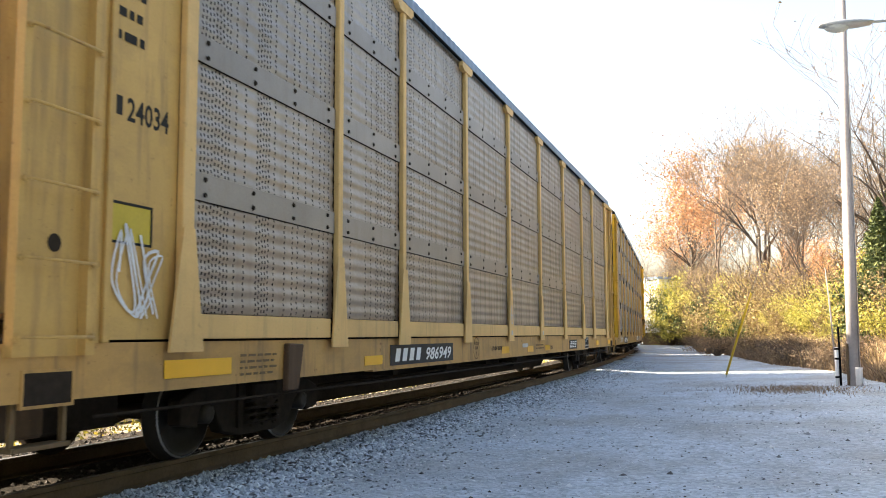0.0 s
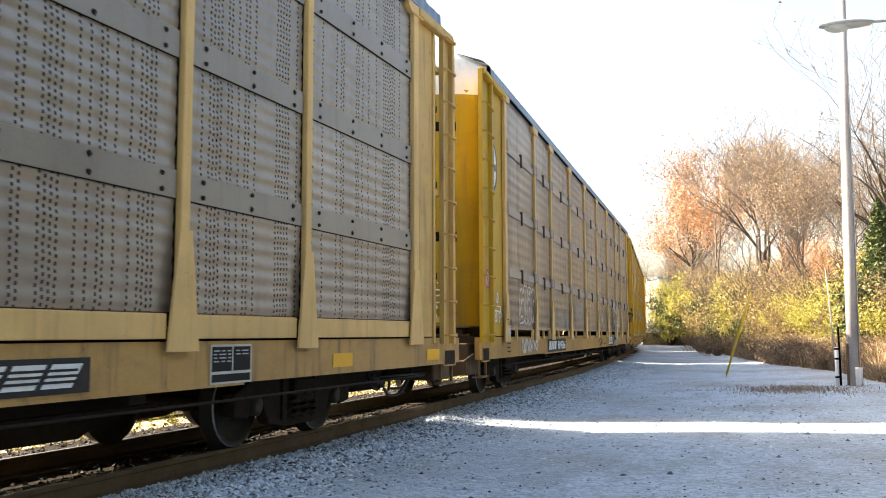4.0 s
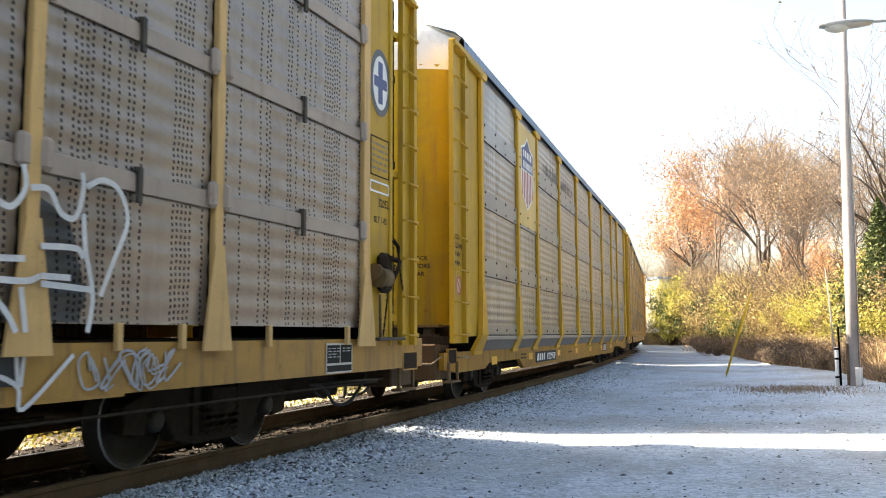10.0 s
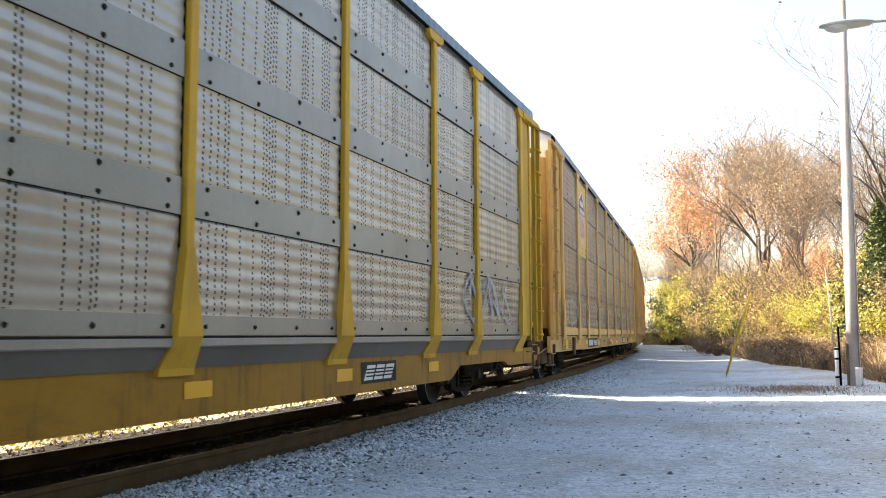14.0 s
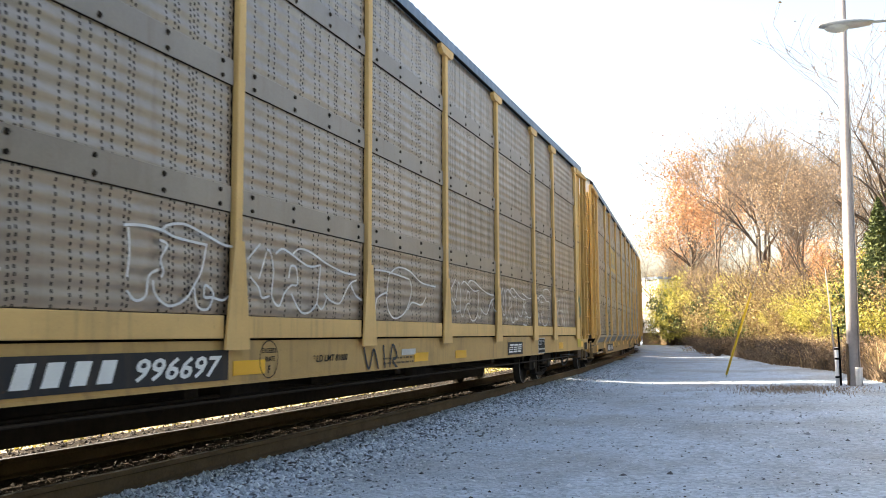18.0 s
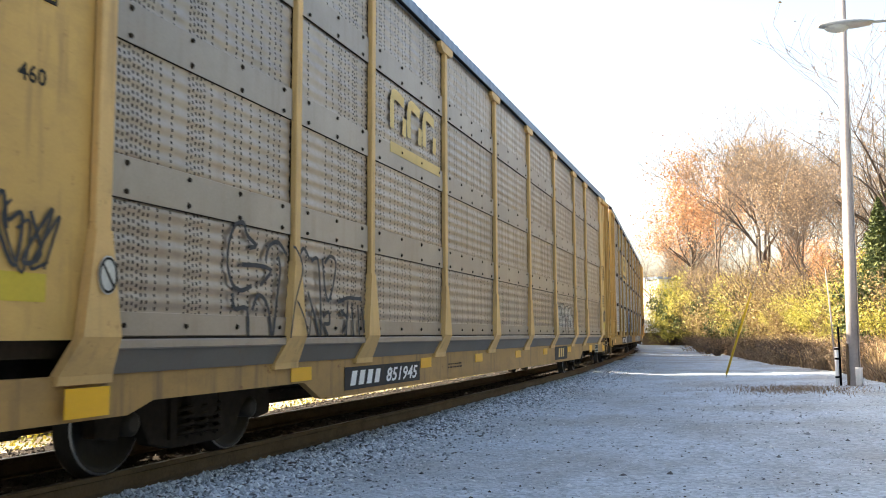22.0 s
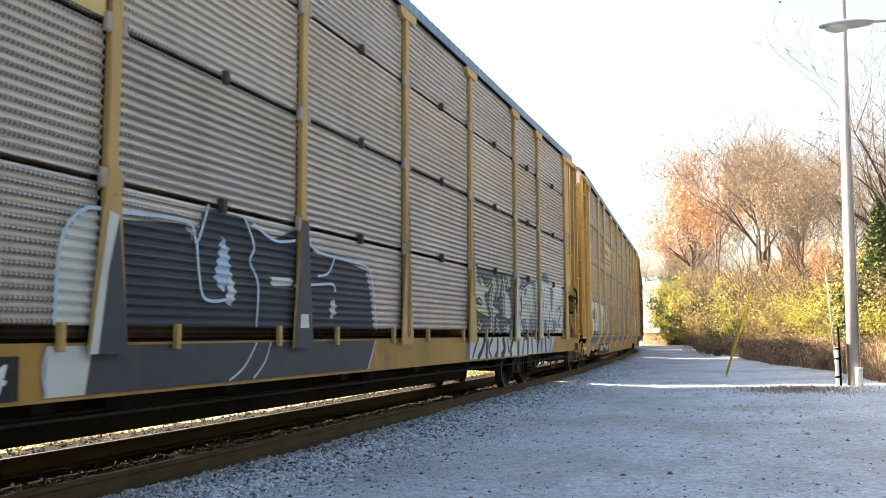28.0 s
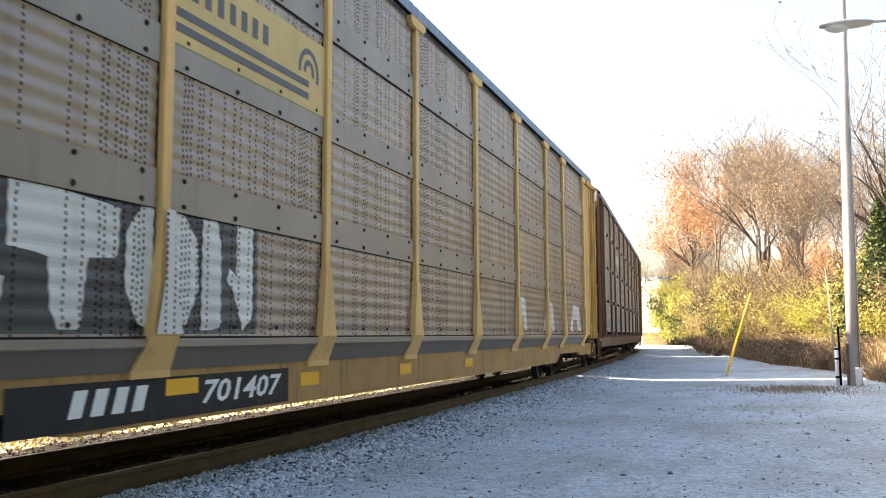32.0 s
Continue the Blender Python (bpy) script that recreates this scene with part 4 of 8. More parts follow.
def side_frame():
    bm = bmesh.new()
    prism(bm, [(-1.28, 0.34), (-1.28, 0.56), (-0.95, 0.68), (-0.55, 0.74), (0.55, 0.74), (0.95, 0.68), (1.28, 0.56), (1.28, 0.34), (1.02, 0.30), (0.98, 0.46),
               (0.78, 0.46), (0.62, 0.22), (0.34, 0.16), (-0.34, 0.16), (-0.62, 0.22), (-0.78, 0.46), (-0.98, 0.46), (-1.02, 0.30)], -0.07, 0.07)
    soft(bm, 0.012)
    box(bm, -0.40, -0.31, -0.10, 0.10, 0.24, 0.70)
    box(bm, 0.31, 0.40, -0.10, 0.10, 0.24, 0.70)
    return bm


def spring():
    bm = bmesh.new()
    path = [(0.085 * math.cos(a), -0.13 + 0.075 * math.sin(a), 0.24 + 0.28 * a / (8 * math.pi)) for a in np.linspace(0, 8 * math.pi, 41)]
    tube(bm, path, 0.02, 5)
    return bm


def wheelset():
    bm = bmesh.new()
    for sgn in (-1, 1):
        prof = [(0.10, 0.66), (0.12, 0.78), (0.20, 0.775), (0.34, 0.79), (0.36, 0.83), (0.398, 0.83), (0.414, 0.822), (0.419, 0.72), (0.445, 0.705), (0.445, 0.685), (0.36, 0.685), (0.33, 0.73), (0.16, 0.72), (0.10, 0.66)]
        lathe(bm, [(r, sgn * y) for r, y in prof], 30)
        lathe(bm, [(0.0 + 0.05, sgn * 0.78), (0.085, sgn * 0.90), (0.10, sgn * 0.94), (0.10, sgn * 1.08), (0.06, sgn * 1.10)], 14)
    lathe(bm, [(0.08, -0.7), (0.07, 0.0), (0.08, 0.7)], 12)
    return bm


def bogie(car, u):
    """A truck with its frames, springs and two wheelsets. Returns it with the wheelsets."""
    tr = part("bogie", cached("bogie_bolster", lambda: soft(boxes((-0.22, 0.22, -1.15, 1.15, 0.40, 0.66), (-0.14, 0.14, -0.3, 0.3, 0.66, 0.8)), 0.02)), STEEL_DARK, car, "grimy cast-steel bogie")
    tr.location = (u, 0, 0)
    for y in (-0.99, 0.99):
        f = part("side_frame", cached("side_frame", side_frame), STEEL_DARK, tr)
        f.location.y = y
        if y < 0:
            for x in (-0.21, 0.0, 0.21):
                sp = part("spring", cached("spring", spring), STEEL_DARK, tr)
                sp.location = (x, y + 0.04, 0)
    sets = []
    for x in (-0.89, 0.89):
        w = part("wheelset", cached("wheelset", wheelset), WHEEL, tr, "rolled steel wheels on an axle")
        w.location = (x, 0, 0.419)
        if len(w.data.materials) == 1:
            w.data.materials.append(RIM)
            for f in w.data.polygons:
                c = f.center
                if abs(c.y) > 0.815 and math.hypot(c.x, c.z) > 0.395:
                    f.material_index = 1
        sets.append(w)
    return tr, sets


def ladder(car, u0, u1, y, z0, z1, mat):
    part("ladder_stile", boxes((u0, u0 + 0.06, y - 0.07, y, z0, z1)), mat, car)
    part("ladder_stile", boxes((u1 - 0.09, u1, y - 0.09, y, z0, z1)), mat, car)
    n = int((z1 - z0) / 0.44)
    for i in range(n):
        z = z0 + 0.12 + i * (z1 - z0 - 0.2) / max(1, n - 1)
        bm = bmesh.new()
        tube(bm, [(u0 + 0.02, y - 0.05, z), (u0 + 0.03, y - 0.12, z), (u1 - 0.05, y - 0.12, z), (u1 - 0.03, y - 0.06, z)], 0.012, 6)
        tube(bm, [(u1 - 0.045, y - 0.07, z), (u1 - 0.045, y - 0.125, z)], 0.028, 6)
        tube(bm, [(u0 + 0.03, y - 0.05, z), (u0 + 0.03, y - 0.10, z)], 0.022, 6)
        part("rung", bm, mat, car)


BOW = 0.33


def door_at(sgn):
    """Where the door's edges stand; its middle bows out by BOW."""
    return 13.28 if sgn < 0 else 13.0


def bowed(sgn, y, lift=0.0):
    return sgn * (door_at(sgn) + BOW * (1 - abs(y / 1.46) ** 3.0) + lift)


def end_door(sgn, side):
    """One leaf of the rounded end doors, bowed outward towards the middle."""
    bm = bmesh.new()
    ys = [side * 1.46 * k / 6 for k in range(7)]
    rows = [[bm.verts.new((bowed(sgn, y), y, z)) for y in ys] for z in (1.27, 3.2, 5.2, 5.30)]
    for a, b in zip(rows, rows[1:]):
        for k in range(6):
            bm.faces.new((a[k], a[k + 1], b[k + 1], b[k])).smooth = True
    return bm


def end_cap(sgn, side):
    """The white top of a rounded end, rising to the roof."""
    bm = bmesh.new()
    ys = [side * 1.50 * k / 8 for k in range(9)]
    crown = [float(np.interp(abs(y), (0, 1.05, 1.50), (6.13, 6.01, 5.84))) for y in ys]
    rows = []
    for q in (0.0, 0.45, 0.8, 1.0):
        rows.append([bm.verts.new((bowed(sgn, min(1.46, abs(y)), 0.006 - 0.30 * q ** 3), y, 5.22 + (c - 5.20) * q)) for y, c in zip(ys, crown)])
    top = [bm.verts.new((sgn * (door_at(sgn) - 0.35), y, c + 0.004)) for y, c in zip(ys, crown)]
    rows.append(top)
    for a, b in zip(rows, rows[1:]):
        for k in range(8):
            bm.faces.new((a[k], a[k + 1], b[k + 1], b[k])).smooth = True
    return bm


def frame_mesh(x0, x1, z0, z1, y, w):
    """A flat rectangular rim."""
    return boxes((x0, x1, y, y + 0.03, z0, z0 + w), (x0, x1, y, y + 0.03, z1 - w, z1), (x0, x0 + w, y, y + 0.03, z0 + w, z1 - w), (x1 - w, x1, y, y + 0.03, z0 + w, z1 - w))


def cap_mesh(u):
    """The wide bracket that joins a post to the eave, with cut lower corners."""
    bm = bmesh.new()
    outline = [(u - 0.29, 5.535), (u - 0.29, 5.46), (u - 0.20, 5.40), (u + 0.20, 5.40), (u + 0.29, 5.46), (u + 0.29, 5.535)]
    back = [bm.verts.new((x, -SIDE + 0.01, z)) for x, z in outline]
    front = [bm.verts.new((x, -SIDE - 0.062, z)) for x, z in outline]
    bm.faces.new(front)
    bm.faces.new(back[::-1])
    for k in range(6):
        bm.faces.new((front[k], back[k], back[(k + 1) % 6], front[(k + 1) % 6]))
    bmesh.ops.recalc_face_normals(bm, faces=bm.faces)
    return bm


def roof_mesh(knee):
    """Corrugated roof with drooping eaves."""
    bm = bmesh.new()
    sect = [(-1.56, 5.52), (-1.615, 5.56), (-1.605, 5.72), (-1.46, 5.85), (-1.05, 6.0), (0, 6.12), (1.05, 6.0), (1.46, 5.85), (1.605, 5.72), (1.615, 5.56), (1.56, 5.52)]
    xs = np.arange(-13.25, 13.01, 0.125)
    rows = []
    for i, x in enumerate(xs):
        d = 0.010 if i % 2 else 0.0
        rows.append([bm.verts.new((x, y * (1 - (d * 0.5 if 0 < k < 10 else 0)), z - (d if 0 < k < 10 else 0))) for k, (y, z) in enumerate(sect)])
    for a, b in zip(rows, rows[1:]):
        for k in range(len(sect) - 1):
            bm.faces.new((a[k], b[k], b[k + 1], a[k + 1]))
    bmesh.ops.recalc_face_normals(bm, faces=bm.faces)
    return bm


def text_mesh(body, size, shear=0.0, width=None, extrude=0.0):
    cu = bpy.data.curves.new("lettering", "FONT")
    cu.body, cu.size, cu.shear, cu.align_x, cu.resolution_u = body, size, shear, "LEFT", 2
    cu.offset = 0.004 * size / 0.2
    ob = bpy.data.objects.new("lettering", cu)
    me = bpy.data.meshes.new_from_object(ob)
    bpy.data.objects.remove(ob)
    bpy.data.curves.remove(cu)
    n = len(me.vertices)
    co = np.empty(n * 3)
    me.vertices.foreach_get("co", co)
    co = co.reshape(-1, 3)
    if n and width:
        co[:, 0] = (co[:, 0] - co[:, 0].min()) / (co[:, 0].max() - co[:, 0].min()) * width
    return me, co


def lettering(car, body, u, z, size, mat, y=-SIDE - 0.006, width=None, shear=0.0, name="lettering", label="", lift=0.0):
    """Flat painted words on the camera's side of a car, reading along +x."""
    me, co = text_mesh(body, size, shear, width)
    out = np.stack([u + co[:, 0], np.full(len(co), y), z + co[:, 1]], 1)
    me.vertices.foreach_set("co", out.ravel())
    me.materials.append(mat)
    return part(name, me, mat, car, label)


def patch(car, name, u0, u1, z0, z1, mat, y=-SIDE - 0.004, label=""):
    return part(name, boxes((u0, u1, y - 0.003, y, z0, z1)), mat, car, label)


def bars(car, u0, u1, z0, z1, n, mat, y=-SIDE - 0.007, slant=0.03, fill=0.62, name="marking"):
    """Plain slanted bars in place of a mark that is not lettered."""
    w = (u1 - u0) / n
    for i in range(n):
        bm = bmesh.new()
        a = u0 + i * w
        prism(bm, [(a, z0), (a + w * fill, z0), (a + w * fill + slant, z1), (a + slant, z1)], y - 0.002, y)
        part(name, bm, mat, car)


def stroke(bm, pts, width, y):
    """A painted line: a ribbon along (x, z) points, two millimetres proud."""
    pts = [Vector((x, z)) for x, z in pts]
    left, right = [], []
    for i, p in enumerate(pts):
        d = (pts[min(i + 1, len(pts) - 1)] - pts[max(i - 1, 0)])
        d = d.normalized() if d.length else Vector((1, 0))
        q = Vector((-d.y, d.x)) * width / 2
        left.append(bm.verts.new((p.x + q.x, y, p.y + q.y)))
        right.append(bm.verts.new((p.x - q.x, y, p.y - q.y)))
    for i in range(len(pts) - 1):
        bm.faces.new((right[i], right[i + 1], left[i + 1], left[i]))


def smooth_line(pts, k=5):
    """Catmull-Rom through the points."""
    out = []
    p = [pts[0], *pts, pts[-1]]
    for i in range(1, len(p) - 2):
        a, b, c, d = (Vector(q) for q in p[i - 1:i + 3])
        for j in range(k):
            t = j / k
            out.append(tuple(0.5 * ((2 * b) + (c - a) * t + (2 * a - 5 * b + 4 * c - d) * t * t + (3 * b - a - 3 * c + d) * t ** 3)))
    out.append(tuple(pts[-1]))
    return out


def scrawl(car, u0, u1, z0, z1, n, mat, seed, width=0.05, y=-SIDE - 0.03, name="sprayed_letter", label=""):
    """Looping sprayed outlines like bubble letters that cannot be read."""
    rnd = random.Random(seed)
    w, h = (u1 - u0) / n, z1 - z0
    for i in range(n):
        bm = bmesh.new()
        a = u0 + i * w
        top = rnd.uniform(0.8, 1.0)
        pts = [(a + w * (0.1 + 0.13 * q + 0.42 * math.sin(q * 1.9 + rnd.uniform(0, 1.2))), z0 + h * top * (0.5 + 0.5 * math.sin(q * rnd.uniform(1.3, 1.7) + i * 2.1))) for q in range(rnd.randrange(6, 9))]
        stroke(bm, smooth_line(pts), width * rnd.uniform(0.8, 1.2), y - 0.001 * i)
        if rnd.random() < 0.7:
            off = width * 2.2
            stroke(bm, smooth_line([(px + off, pz - off * 0.6) for px, pz in pts[1:]]), width * 0.7, y - 0.001 * i - 0.0005)
        part(name, bm, mat, car, label)


def sill_profile(kind):
    if kind == "knee":
        lo, up, mid = 0.45, 0.86, 0.64
        return [(-13.9, up), (-13.9, 0.62), (-13.2, 0.55), (-11.5, 0.55), (-11.2, mid), (-8.7, mid), (-8.3, lo), (8.3, lo), (8.7, mid), (11.2, mid), (11.5, 0.55), (13.2, 0.55), (13.9, 0.62), (13.9, up)]
    return [(-13.9, 1.08), (-13.9, 0.72), (-12.3, 0.71), (12.3, 0.71), (13.9, 0.72), (13.9, 1.08)]


def autorack(label, kind, panel, band, post, sill, end, door, band_label="", foot_band=True, slot=False, posts=POSTS):
    """A covered car carrier: sill, posts, side panels by bay and tier, ends, roof, bogies."""
    car = new("autorack_railcar")
    tagged(car, label, "railcar", group="cars of the freight train")
    tag = "" if posts == POSTS else "_%.2f_%.2f" % (posts[3], posts[-1])

    def shared(key, maker):
        return cached(key + tag, maker)

    knee = kind == "knee"
    sill_y = 1.42 if knee else 1.50
    # underframe
    part("deck", boxes((-13.7, 13.7, -1.40, 1.40, 0.98, 1.10)), STEEL_DARK, car)
    part("centre_sill", soft(boxes((-13.6, 13.6, -0.28, 0.28, 0.62, 0.98)), 0.02), STEEL_DARK, car)
    if knee:
        bm = bmesh.new()
        prism(bm, [(-8.4, 0.62), (-7.7, 0.30), (7.7, 0.30), (8.4, 0.62)], -0.26, 0.26)
        part("centre_girder", bm, STEEL_DARK, car, "deep grimy centre girder")
    else:
        bm = bmesh.new()
        prism(bm, [(-8.6, 0.64), (-7.6, 0.23), (7.6, 0.23), (8.6, 0.64)], -0.26, 0.26)
        part("centre_girder", bm, STEEL_DARK, car, "deep grimy centre girder")
    for u in (-7.0, -4.7, -2.4, 0, 2.4, 4.7, 7.0):
        part("cross_bearer", boxes((u - 0.1, u + 0.1, -1.38, 1.38, 0.60, 0.98)), STEEL_DARK, car)
    for y in (-sill_y, sill_y):
        bm = bmesh.new()
        prism(bm, sill_profile(kind), y - 0.04, y + 0.04)
        part("side_sill", bm, sill, car, "long painted side sill")
        part("sill_flange", boxes((-8.2, 8.2, y - 0.055, y + 0.055, (0.44 if knee else 0.69), (0.462 if knee else 0.712))), sill, car)
    if not knee:
        bm = bmesh.new()
        tube(bm, [(-13.0, -1.50, 0.58), (-8.0, -1.50, 0.56), (8.0, -1.50, 0.56), (12.6, -1.50, 0.58)], 0.014, 6)
        part("pipe", bm, STEEL_DARK, car, "thin grimy pipe under the sill")
    part("brake_reservoir", soft(boxes((1.6, 2.7, -0.95, -0.55, 0.42, 0.82)), 0.08), STEEL_DARK, car)
    part("brake_cylinder", soft(boxes((-3.4, -2.5, -0.9, -0.5, 0.45, 0.8)), 0.08), STEEL_DARK, car)
    bm = bmesh.new()
    tube(bm, [(-8.3, -0.7, 0.5), (-3.5, -0.8, 0.52), (2.5, -0.85, 0.5), (8.3, -0.7, 0.5)], 0.02, 5)
    part("brake_rod", bm, STEEL_DARK, car)
    # sides
    lo = 1.10 if knee else 1.12
    base = {"flat": 1.31, "clip": 1.21, "knee": 1.12, "rib": 1.18}[kind]
    tiers = [(base, LEVELS[1]), (LEVELS[1], LEVELS[2]), (LEVELS[2], LEVELS[3]), (LEVELS[3], LEVELS[4])]
    for side in (-1, 1):
        for i, u in enumerate(posts):
            wide = 0.16 if i in (0, 9) else 0.115
            y0, y1 = sorted((side * (SIDE - 0.02), side * (SIDE + 0.045)))
            part("post", shared("post_%d_%d" % (i, side), lambda: soft(boxes((u - wide / 2, u + wide / 2, y0, y1, 1.06, 5.52)), 0.008)), post, car)
            if side < 0:
                # Dark strip added behind the post: paints the shade of its side gaps.
                part("backing", shared("backing_%d" % i, lambda: boxes((u - 0.12, u + 0.12, -SIDE + 0.046, -SIDE + 0.056, 1.1, 5.5))), STEEL_DARK, car, "dark strip standing in for shade in the gaps beside the post")
                gw = 0.45 if i in (0, 9) else 0.40
                if knee:
                    bm = bmesh.new()
                    vs = []
                    for w, y, z in ((wide, 1.585, 1.85), (gw * 0.86, 1.60, 1.12), (gw * 1.18, 1.475, 0.86), (gw * 1.2, 1.47, 0.80)):
                        vs.append([bm.verts.new((u - w / 2, -y - 0.03, z)), bm.verts.new((u + w / 2, -y - 0.03, z)), bm.verts.new((u + w / 2, -y + 0.05, z)), bm.verts.new((u - w / 2, -y + 0.05, z))])
                    for a, b in zip(vs, vs[1:]):
                        for k in range(4):
                            bm.faces.new((a[k], a[(k + 1) % 4], b[(k + 1) % 4], b[k]))
                    bm.faces.new(vs[0])
                    bm.faces.new(vs[-1][::-1])
                    bmesh.ops.recalc_face_normals(bm, faces=bm.faces)
                    part("gusset", bm, post, car)
                else:
                    top = {"flat": 1.97, "clip": 1.88, "rib": 2.35}[kind]
                    w0 = 0.15 if kind == "flat" else 0.12
                    part("gusset", shared("gusset_%s_%d" % (kind, i), lambda: gusset(u, w0, gw, 1.0, top, -SIDE - 0.035, 0.022)), post, car)
                part("post_cap", shared("cap_%d" % i, lambda: cap_mesh(u)), post, car)
        if side > 0:
            for a, b in zip(posts, posts[1:]):
                part("side_panel", shared("far_panel_%.2f" % a, lambda: boxes((a - 0.02, b + 0.02, 1.47, 1.51, 0.99, 5.53))), panel, car)
            continue
        for bay, (a, b) in enumerate(zip(posts, posts[1:])):
            x0, x1 = a + 0.086, b - 0.086
            for k, (z0, z1) in enumerate(tiers):
                gap = 0.022 if kind == "rib" else 0.0
                key = "panel_%s_%d_%d" % (kind, bay, k)
                if kind == "rib":
                    me = shared(key, lambda: wavy_panel(x0, x1, z0 + gap, z1 - gap, -SIDE + 0.02, 0.074, 0.03, True))
                elif kind == "clip":
                    me = shared(key, lambda: wavy_panel(x0, x1, z0, z1, -SIDE + 0.015, 0.19, 0.011))
                else:
                    me = shared(key, lambda: wavy_panel(x0, x1, z0, z1, -SIDE + 0.02, 0.135, 0.011))
                part("side_panel", me, panel, car)
                if k and kind in ("flat", "knee"):
                    h0, h1 = (-0.03, 0.20) if kind == "flat" else (-0.14, 0.17)
                    part("panel_band", shared("band_%s_%d_%d" % (kind, bay, k), lambda: soft(boxes((x0, x1, -SIDE - 0.009, -SIDE + 0.012, z0 + h0, z0 + h1)), 0.003)), band, car, band_label)
                    part("panel_seam", shared("seam_%s_%d_%d" % (kind, bay, k), lambda: boxes((x0, x1, -SIDE - 0.006, -SIDE + 0.012, z0 + h0 - 0.004, z0 + h0))), STEEL_DARK, car)
                    n = max(3, int((x1 - x0) / 0.55))
                    spots = [(x0 + 0.18 + j * (x1 - x0 - 0.36) / (n - 1), z0 + hh) for j in range(n) for hh in (h0 + 0.05, h1 - 0.05)]
                    part("bolts", shared("bolts_%s_%d_%d" % (kind, bay, k), lambda: bolt_heads(spots, -SIDE - 0.009, 0.019)), STEEL_DARK, car, "dark bolt heads", "stuff")
                if k and kind == "clip":
                    part("panel_band", shared("band_clip_%d_%d" % (bay, k), lambda: soft(boxes((x0, x1, -SIDE - 0.016, -SIDE, z0 - 0.06, z0 + 0.085)), 0.005)), band, car, band_label)
                    xm = (x0 + x1) / 2
                    part("clip", shared("clip_%d_%d" % (bay, k), lambda: soft(boxes((xm - 0.025, xm + 0.025, -SIDE - 0.05, -SIDE - 0.016, z0 - 0.14, z0 + 0.13), (xm - 0.04, xm + 0.04, -SIDE - 0.035, -SIDE, z0 + 0.09, z0 + 0.13)), 0.004)), GREY_PAINT, car)
                    for xc in (x0 + 0.01, x1 - 0.01):
                        part("clamp", shared("clamp_%.2f_%d" % (xc, k), lambda: soft(boxes((xc - 0.055, xc + 0.055, -SIDE - 0.075, -SIDE, z0 - 0.06, z0 + 0.17)), 0.03)), BAND_B, car)
                if k and kind == "rib":
                    xm = (x0 + x1) / 2
                    part("clip", shared("ribclip_%d_%d" % (bay, k), lambda: soft(boxes((xm - 0.03, xm + 0.03, -SIDE - 0.05, -SIDE + 0.01, z0 - 0.05, z0 + 0.07)), 0.006)), GREY_PAINT, car)
                    for xc in (x0, x1):
                        part("clamp", shared("ribclamp_%.2f_%d" % (xc, k), lambda: soft(boxes((xc - 0.035, xc + 0.035, -SIDE - 0.05, -SIDE, z0 - 0.07, z0 + 0.08)), 0.012)), band, car)
            if kind == "flat":
                part("kick_strip", shared("kick_%d" % bay, lambda: soft(boxes((x0 + 0.09, x1 - 0.09, -SIDE - 0.02, -SIDE + 0.03, 1.10, 1.30)), 0.006)), post, car)
            elif knee:
                if foot_band:
                    part("panel_band", shared("foot_band_%d" % bay, lambda: soft(boxes((x0, x1, -SIDE - 0.004, -SIDE + 0.012, 1.125, 1.30)), 0.003)), band, car)
                bm = bmesh.new()
                prism(bm, [(x0, 0.0), (x1, 0.0), (x1, 0.26), (x0, 0.26)], -0.008, 0.008)
                bmesh.ops.transform(bm, matrix=Matrix.Translation((0, -1.47, 0.86)) @ Matrix.Rotation(radians(24), 4, "X"), verts=bm.verts)
                part("skirt", bm, SKIRT, car, "sloping steel skirt")
                part("skirt_lip", shared("skirt_lip_%d" % bay, lambda: soft(boxes((x0, x1, -SIDE - 0.03, -SIDE + 0.01, 1.03, 1.105)), 0.012)), band, car, "rolled lip above the skirt")
                part("panel_seam", shared("skirt_seam_%d" % bay, lambda: boxes((x0, x1, -SIDE - 0.02, -SIDE + 0.012, 1.107, 1.122))), STEEL_DARK, car)
                nb = max(3, int((x1 - x0) / 0.55))
                feet = [(x0 + 0.2 + j * (x1 - x0 - 0.4) / (nb - 1), 1.20) for j in range(nb)]
                part("bolts", shared("foot_bolts_%d" % bay, lambda: bolt_heads(feet, -SIDE - 0.006, 0.018)), STEEL_DARK, car, "dark bolt heads", "stuff")
            elif kind in ("clip", "rib"):
                for xm in (x0 + 0.75, x1 - 0.35):
                    part("clip", shared("foot_clip_%d_%.2f" % (bay, xm), lambda: soft(boxes((xm - 0.03, xm + 0.03, -SIDE - 0.045, -SIDE, 1.02, 1.22)), 0.006)), post, car)
    # end bays, doors, free-standing ladder plates
    for sgn in (-1, 1):
        def span(p, q):
            return tuple(sorted((sgn * p, sgn * q)))
        for side in (-1, 1):
            y0, y1 = sorted((side * 1.50, side * 1.535))
            part("end_bay", boxes((*span(abs(posts[0 if sgn < 0 else -1]) + 0.07, 12.98 if side == sgn else 12.90), y0, y1, 1.10, 5.53)), end, car, "plain painted end panel")
            if side == sgn:
                continue
            y0, y1 = sorted((side * 1.40, side * 1.56))
            part("corner_post", soft(boxes((*span(12.83, 12.91), y0, y1, 1.0, 5.54)), 0.01), end, car)
        la, lb = span(*((13.17, 13.86) if sgn < 0 else (13.11, 13.53)))
        ladder(car, la, lb, -1.535, 1.0, 5.52, end)
        part("ladder_plate", boxes((*span(12.97, 13.84 if sgn < 0 else 13.50), 1.50, 1.56, 1.0, 5.53)), end, car)
